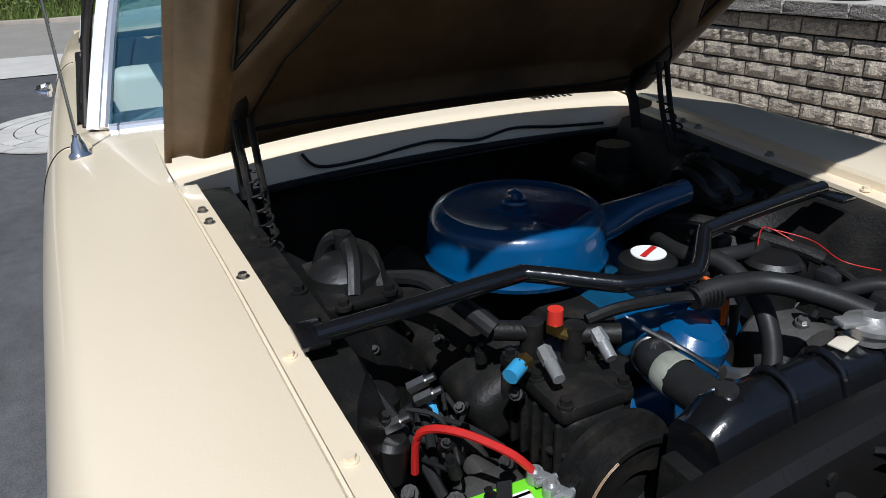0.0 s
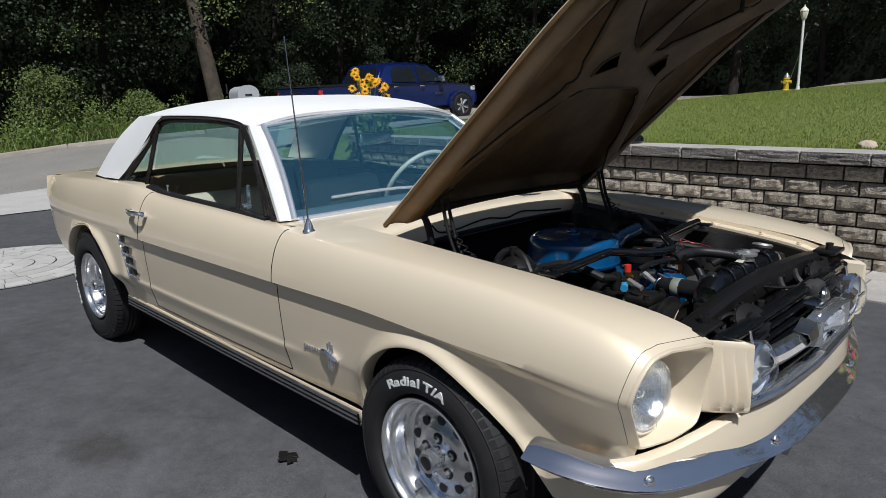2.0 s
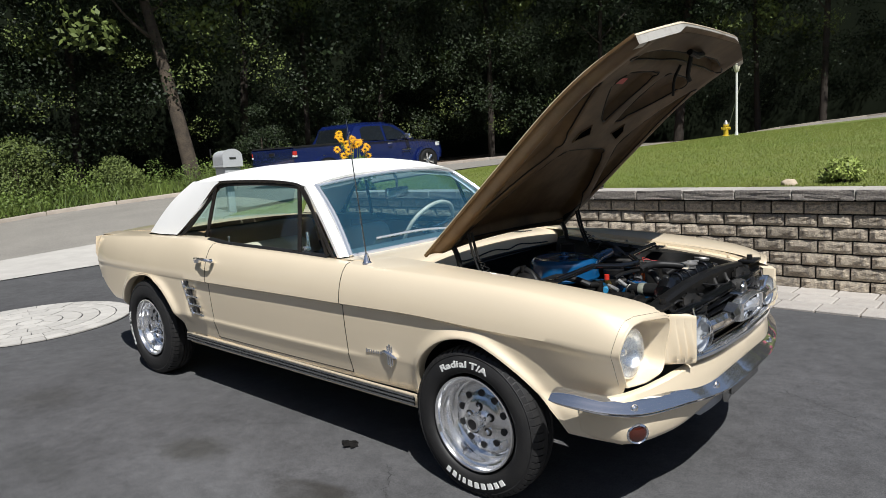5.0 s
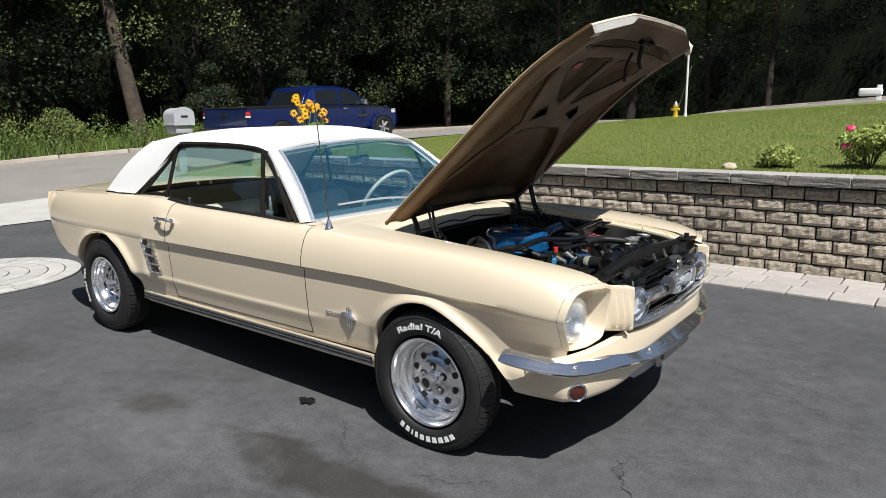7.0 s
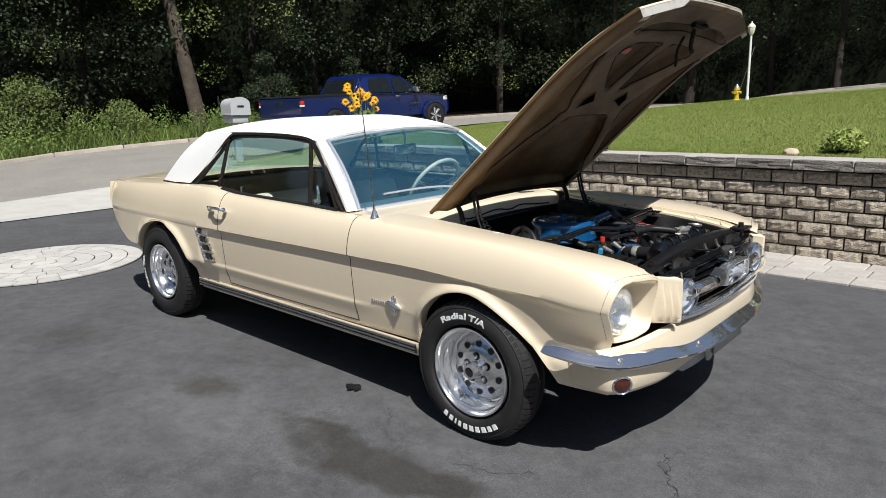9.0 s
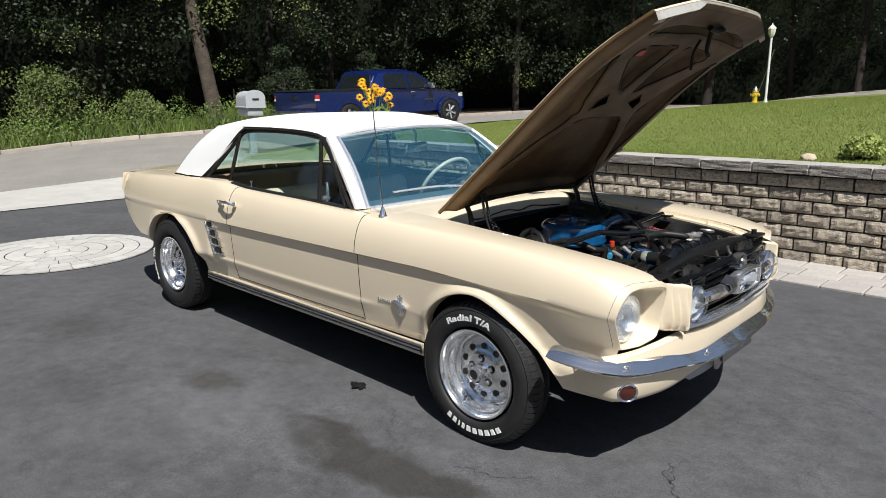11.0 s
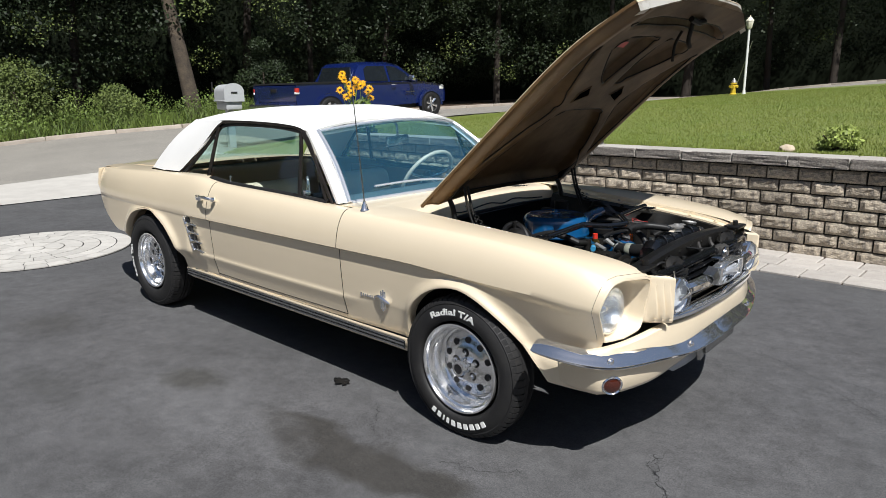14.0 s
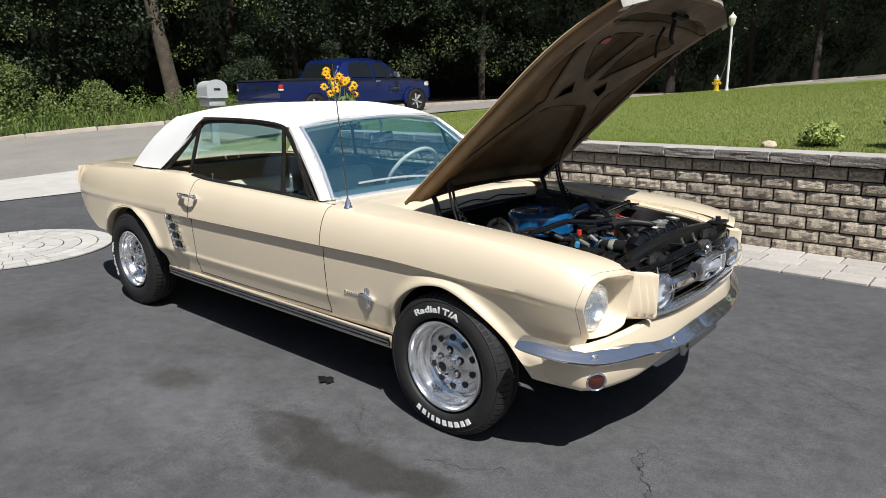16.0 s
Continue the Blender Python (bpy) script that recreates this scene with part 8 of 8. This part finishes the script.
bm = bmesh.new()
hull(bm, [(0.06, 0.45), (0.0, 0.6), (0.0, 1.12), (0.03, 1.16), (1.75, 1.16), (1.78, 1.1), (1.78, 0.4)], (-0.92, -0.94, 0.94, 0.92))
part("bed", bm, truck_blue, truck, smooth=30)
bm = bmesh.new()
hull(bm, [(1.8, 0.4), (1.8, 1.14), (3.9, 1.14), (4.35, 1.13), (4.95, 1.05), (5.18, 0.95), (5.25, 0.75), (5.22, 0.45)], (-0.9, -0.94, 0.94, 0.9))
part("body", bm, truck_blue, truck, smooth=30)
bm = bmesh.new()
rows = []
for w, k in ((-0.93, 0.0), (-0.78, 0.86), (-0.6, 1.0), (0.6, 1.0), (0.78, 0.86), (0.93, 0.0)):
    rows.append([tp(u, w, 1.12 + (z - 1.12) * (k if k else 0.02)) for u, z in ((1.82, 1.12), (1.86 + 0.12 * k, 1.45), (2.1, 1.74), (2.4, 1.78), (3.2, 1.77), (3.55, 1.7), (4.0 - 0.1 * k, 1.4), (4.35 - 0.05 * k, 1.12))])
V = loft(bm, rows, close=True)
part("cab", bm, truck_blue, truck, smooth=30)
for s in (-1, 1):
    for nm, pts in (("rear_window_pane", [(2.2, 1.2), (2.24, 1.56), (2.36, 1.64), (2.98, 1.64), (3.0, 1.18)]), ("front_window_pane", [(3.08, 1.18), (3.07, 1.64), (3.33, 1.62), (3.68, 1.42), (3.9, 1.18)])):
        bm = bmesh.new()
        bm.faces.new([bm.verts.new(tp(u, s * (0.95 - 0.165 * (z - 1.12) / 0.55), z)) for u, z in pts])
        solid(part(nm, bm, dark_glass, truck, smooth=0), 0.01, 0)
    for u in (2.22, 3.1):
        bm = bmesh.new()
        tube(bm, [tp(u, s * 0.945, 1.06), tp(u + 0.08, s * 0.975, 1.065), tp(u + 0.17, s * 0.945, 1.06)], 0.014, 6, 3)
        part("door_handle", bm, chrome, truck)
    bm = bmesh.new()
    box(bm, tp(3.82, s * 1.02, 1.25), (0.2, 0.12, 0.16), 0.04)
    part("side_mirror", bm, chrome, truck)
    bm = bmesh.new()
    for k in range(5):
        box(bm, tp(3.65 + 0.07 * k, s * 0.945, 0.82), (0.006, 0.055, 0.035))
    part("model_badge", bm, steel, truck, smooth=0)
    bm = bmesh.new()
    box(bm, tp(0.05, s * 0.915, 0.98), (0.06, 0.12, 0.15), 0.02)
    part("tail_lamp", bm, red_lens, truck, "red tail lamp with clear lower lens")
    bm = bmesh.new()
    box(bm, tp(0.045, s * 0.915, 0.92), (0.065, 0.125, 0.05), 0.015)
    part("reverse_lamp", bm, letter_white, truck)
    bm = bmesh.new()
    box(bm, tp(5.12, s * 0.8, 0.92), (0.24, 0.2, 0.14), 0.04)
    part("headlamp", bm, lamp_white, truck)
    for u in (0.98, 4.6):
        bm = bmesh.new()
        rows = []
        for a in np.linspace(-0.15, math.pi + 0.15, 20):
            rows.append([tp(u + r * math.cos(a), s * w, 0.4 + r * math.sin(a)) for r, w in ((0.47, 0.93), (0.47, 0.985), (0.40, 0.985), (0.40, 0.7))])
        loft(bm, rows)
        part("fender_flare", bm, truck_blue, truck)
        bm = bmesh.new()
        c = tp(u, s * 0.955, 0.38)
        cyl(bm, tp(u, s * 0.9, 0.4), tp(u, s * 0.972, 0.4), 0.42, n=30)
        part("wheel_well", bm, black_plastic, truck)
        axis = (tp(u, s * 1.0, 0.38) - tp(u, 0, 0.38)).normalized()
        bm = bmesh.new()
        lathe(bm, [(0.2, -0.22), (0.3, -0.22), (0.33, -0.18), (0.335, 0.0), (0.328, 0.035), (0.3, 0.05), (0.24, 0.045), (0.225, 0.03)], c, axis, 36)
        wh = part("wheel", bm, tyre_rubber, truck)
        bm = bmesh.new()
        lathe(bm, [(0.23, 0.03), (0.215, 0.03), (0.2, -0.02), (0.06, 0.0), (0.05, 0.02), (0.0, 0.02)], c, axis, 30)
        part("rim", bm, black_paint, wh)
        for k in range(6):
            a = k * math.tau / 6
            uu = axis.orthogonal().normalized()
            vv = axis.cross(uu)
            d = math.cos(a) * uu + math.sin(a) * vv
            bm = bmesh.new()
            tube(bm, [c + axis * 0.02, c + d * 0.12 + axis * 0.02, c + d * 0.215 + axis * 0.025], lambda t: 0.03 + 0.012 * t, 6, 3)
            part("spoke", bm, alloy, wh)
bm = bmesh.new()
bm.faces.new([bm.verts.new(tp(u, w, z)) for u, w, z in ((1.86, -0.68, 1.2), (1.86, 0.68, 1.2), (1.98, 0.6, 1.62), (1.98, -0.6, 1.62))])
solid(part("back_window_pane", bm, dark_glass, truck, smooth=0), 0.03, 0)
bm = bmesh.new()
bm.faces.new([bm.verts.new(tp(u, w, z)) for u, w, z in ((4.3, -0.75, 1.17), (4.3, 0.75, 1.17), (3.6, 0.6, 1.69), (3.6, -0.6, 1.69))])
solid(part("windscreen", bm, dark_glass, truck, smooth=0), 0.03, 0)
bm = bmesh.new()
hull(bm, [(0.0, 1.16), (0.02, 1.2), (1.78, 1.21), (1.8, 1.16)], (-0.92, 0.92))
part("bed_cover", bm, black_plastic, truck)
bm = bmesh.new()
box(bm, tp(-0.09, 0, 0.52), (1.85, 0.2, 0.16), 0.03)
part("rear_bumper", bm, chrome, truck)
bm = bmesh.new()
box(bm, tp(-0.005, 0, 1.0), (0.26, 0.03, 0.08), 0.01)
part("tailgate_handle", bm, black_plastic, truck)
bm = bmesh.new()
hull(bm, [(0.3, 0.3), (0.3, 0.5), (5.0, 0.5), (5.0, 0.3)], (-0.75, 0.75))
part("chassis", bm, black_plastic, truck)

# ---- driveway marks ----
bm = bmesh.new()
rr = random.Random(3)
N = 22
vs = [bm.verts.new((-0.79 + (0.035 + rr.uniform(-0.014, 0.02)) * math.cos(k * math.tau / N) * 1.2, -0.76 + (0.03 + rr.uniform(-0.014, 0.016)) * math.sin(k * math.tau / N), 0.003 + rr.uniform(0, 0.008))) for k in range(N)]
cv = bm.verts.new((-0.79, -0.76, 0.014))
for k in range(N):
    bm.faces.new((vs[k], vs[(k + 1) % N], cv))
spot = part("debris", bm, oil_black, smooth=0)
tagged(spot, "small dark clump of debris on the driveway", "debris")


def crack(pts, w, seed):
    """Thin winding crack in the asphalt."""
    q = random.Random(seed)
    P = smooth_path([(x, y, 0) for x, y in pts], 10)
    P = [p + Vector((q.gauss(0, 0.008), q.gauss(0, 0.008), 0)) for p in P]
    V, F = [], []
    for i, p in enumerate(P):
        d = (P[min(i + 1, len(P) - 1)] - P[max(i - 1, 0)]).normalized()
        n = Vector((-d.y, d.x, 0))
        ww = w * q.uniform(0.3, 1.0)
        up = Vector((0, 0, land(p.x, p.y) + 0.0025))
        V += [p + n * ww + up, p - n * ww + up]
    F = [(2 * i, 2 * i + 1, 2 * i + 3, 2 * i + 2) for i in range(len(P) - 1)]
    return tagged(pydata("crack", [tuple(v) for v in V], F, crack_dark), "thin dark crack in the asphalt", "crack", "driveway cracks")


crack([(0.6, 1.05), (0.75, 0.95), (0.94, 0.86), (1.1, 0.7), (1.25, 0.6), (1.5, 0.52)], 0.0012, 1)
crack([(0.94, 0.86), (1.05, 0.9), (1.25, 0.86)], 0.0011, 2)
crack([(0.65, -0.36), (0.7, -0.42), (0.73, -0.5), (0.79, -0.56), (0.8, -0.62)], 0.0018, 3)
crack([(0.68, -0.33), (0.66, -0.42), (0.71, -0.48)], 0.0016, 4)
crack([(-0.5, -0.78), (-0.42, -0.86), (-0.36, -0.95), (-0.3, -0.98)], 0.0015, 5)
crack([(0.05, -0.95), (0.2, -0.9), (0.33, -0.8)], 0.0015, 6)

# ---- plain house front that closes the place behind the camera ----
siding = mk("house_siding", (0.45, 0.43, 0.38), 0.8, var=0.06, scale=3, bump=0.002, bscale=60)
bm = bmesh.new()
box(bm, (17, -2.0, 2.4), (0.3, 30, 5.2))
tagged(part("wall_house", bm, siding, smooth=0), "plain house wall beyond the driveway", "wall", kind="structure")
cen, siz = [], []
rb = random.Random(77)
for k in range(260):
    cen.append((rb.uniform(-22, 12), rb.uniform(-19, -15), rb.uniform(0.4, 6.5)))
    siz.append((rb.uniform(0.9, 1.6), 60, 0.4))
tagged(leaves("hedge_behind", cen, siz, 78, leaf_shade), "dark green trees closing the yard", "woods", kind="stuff")
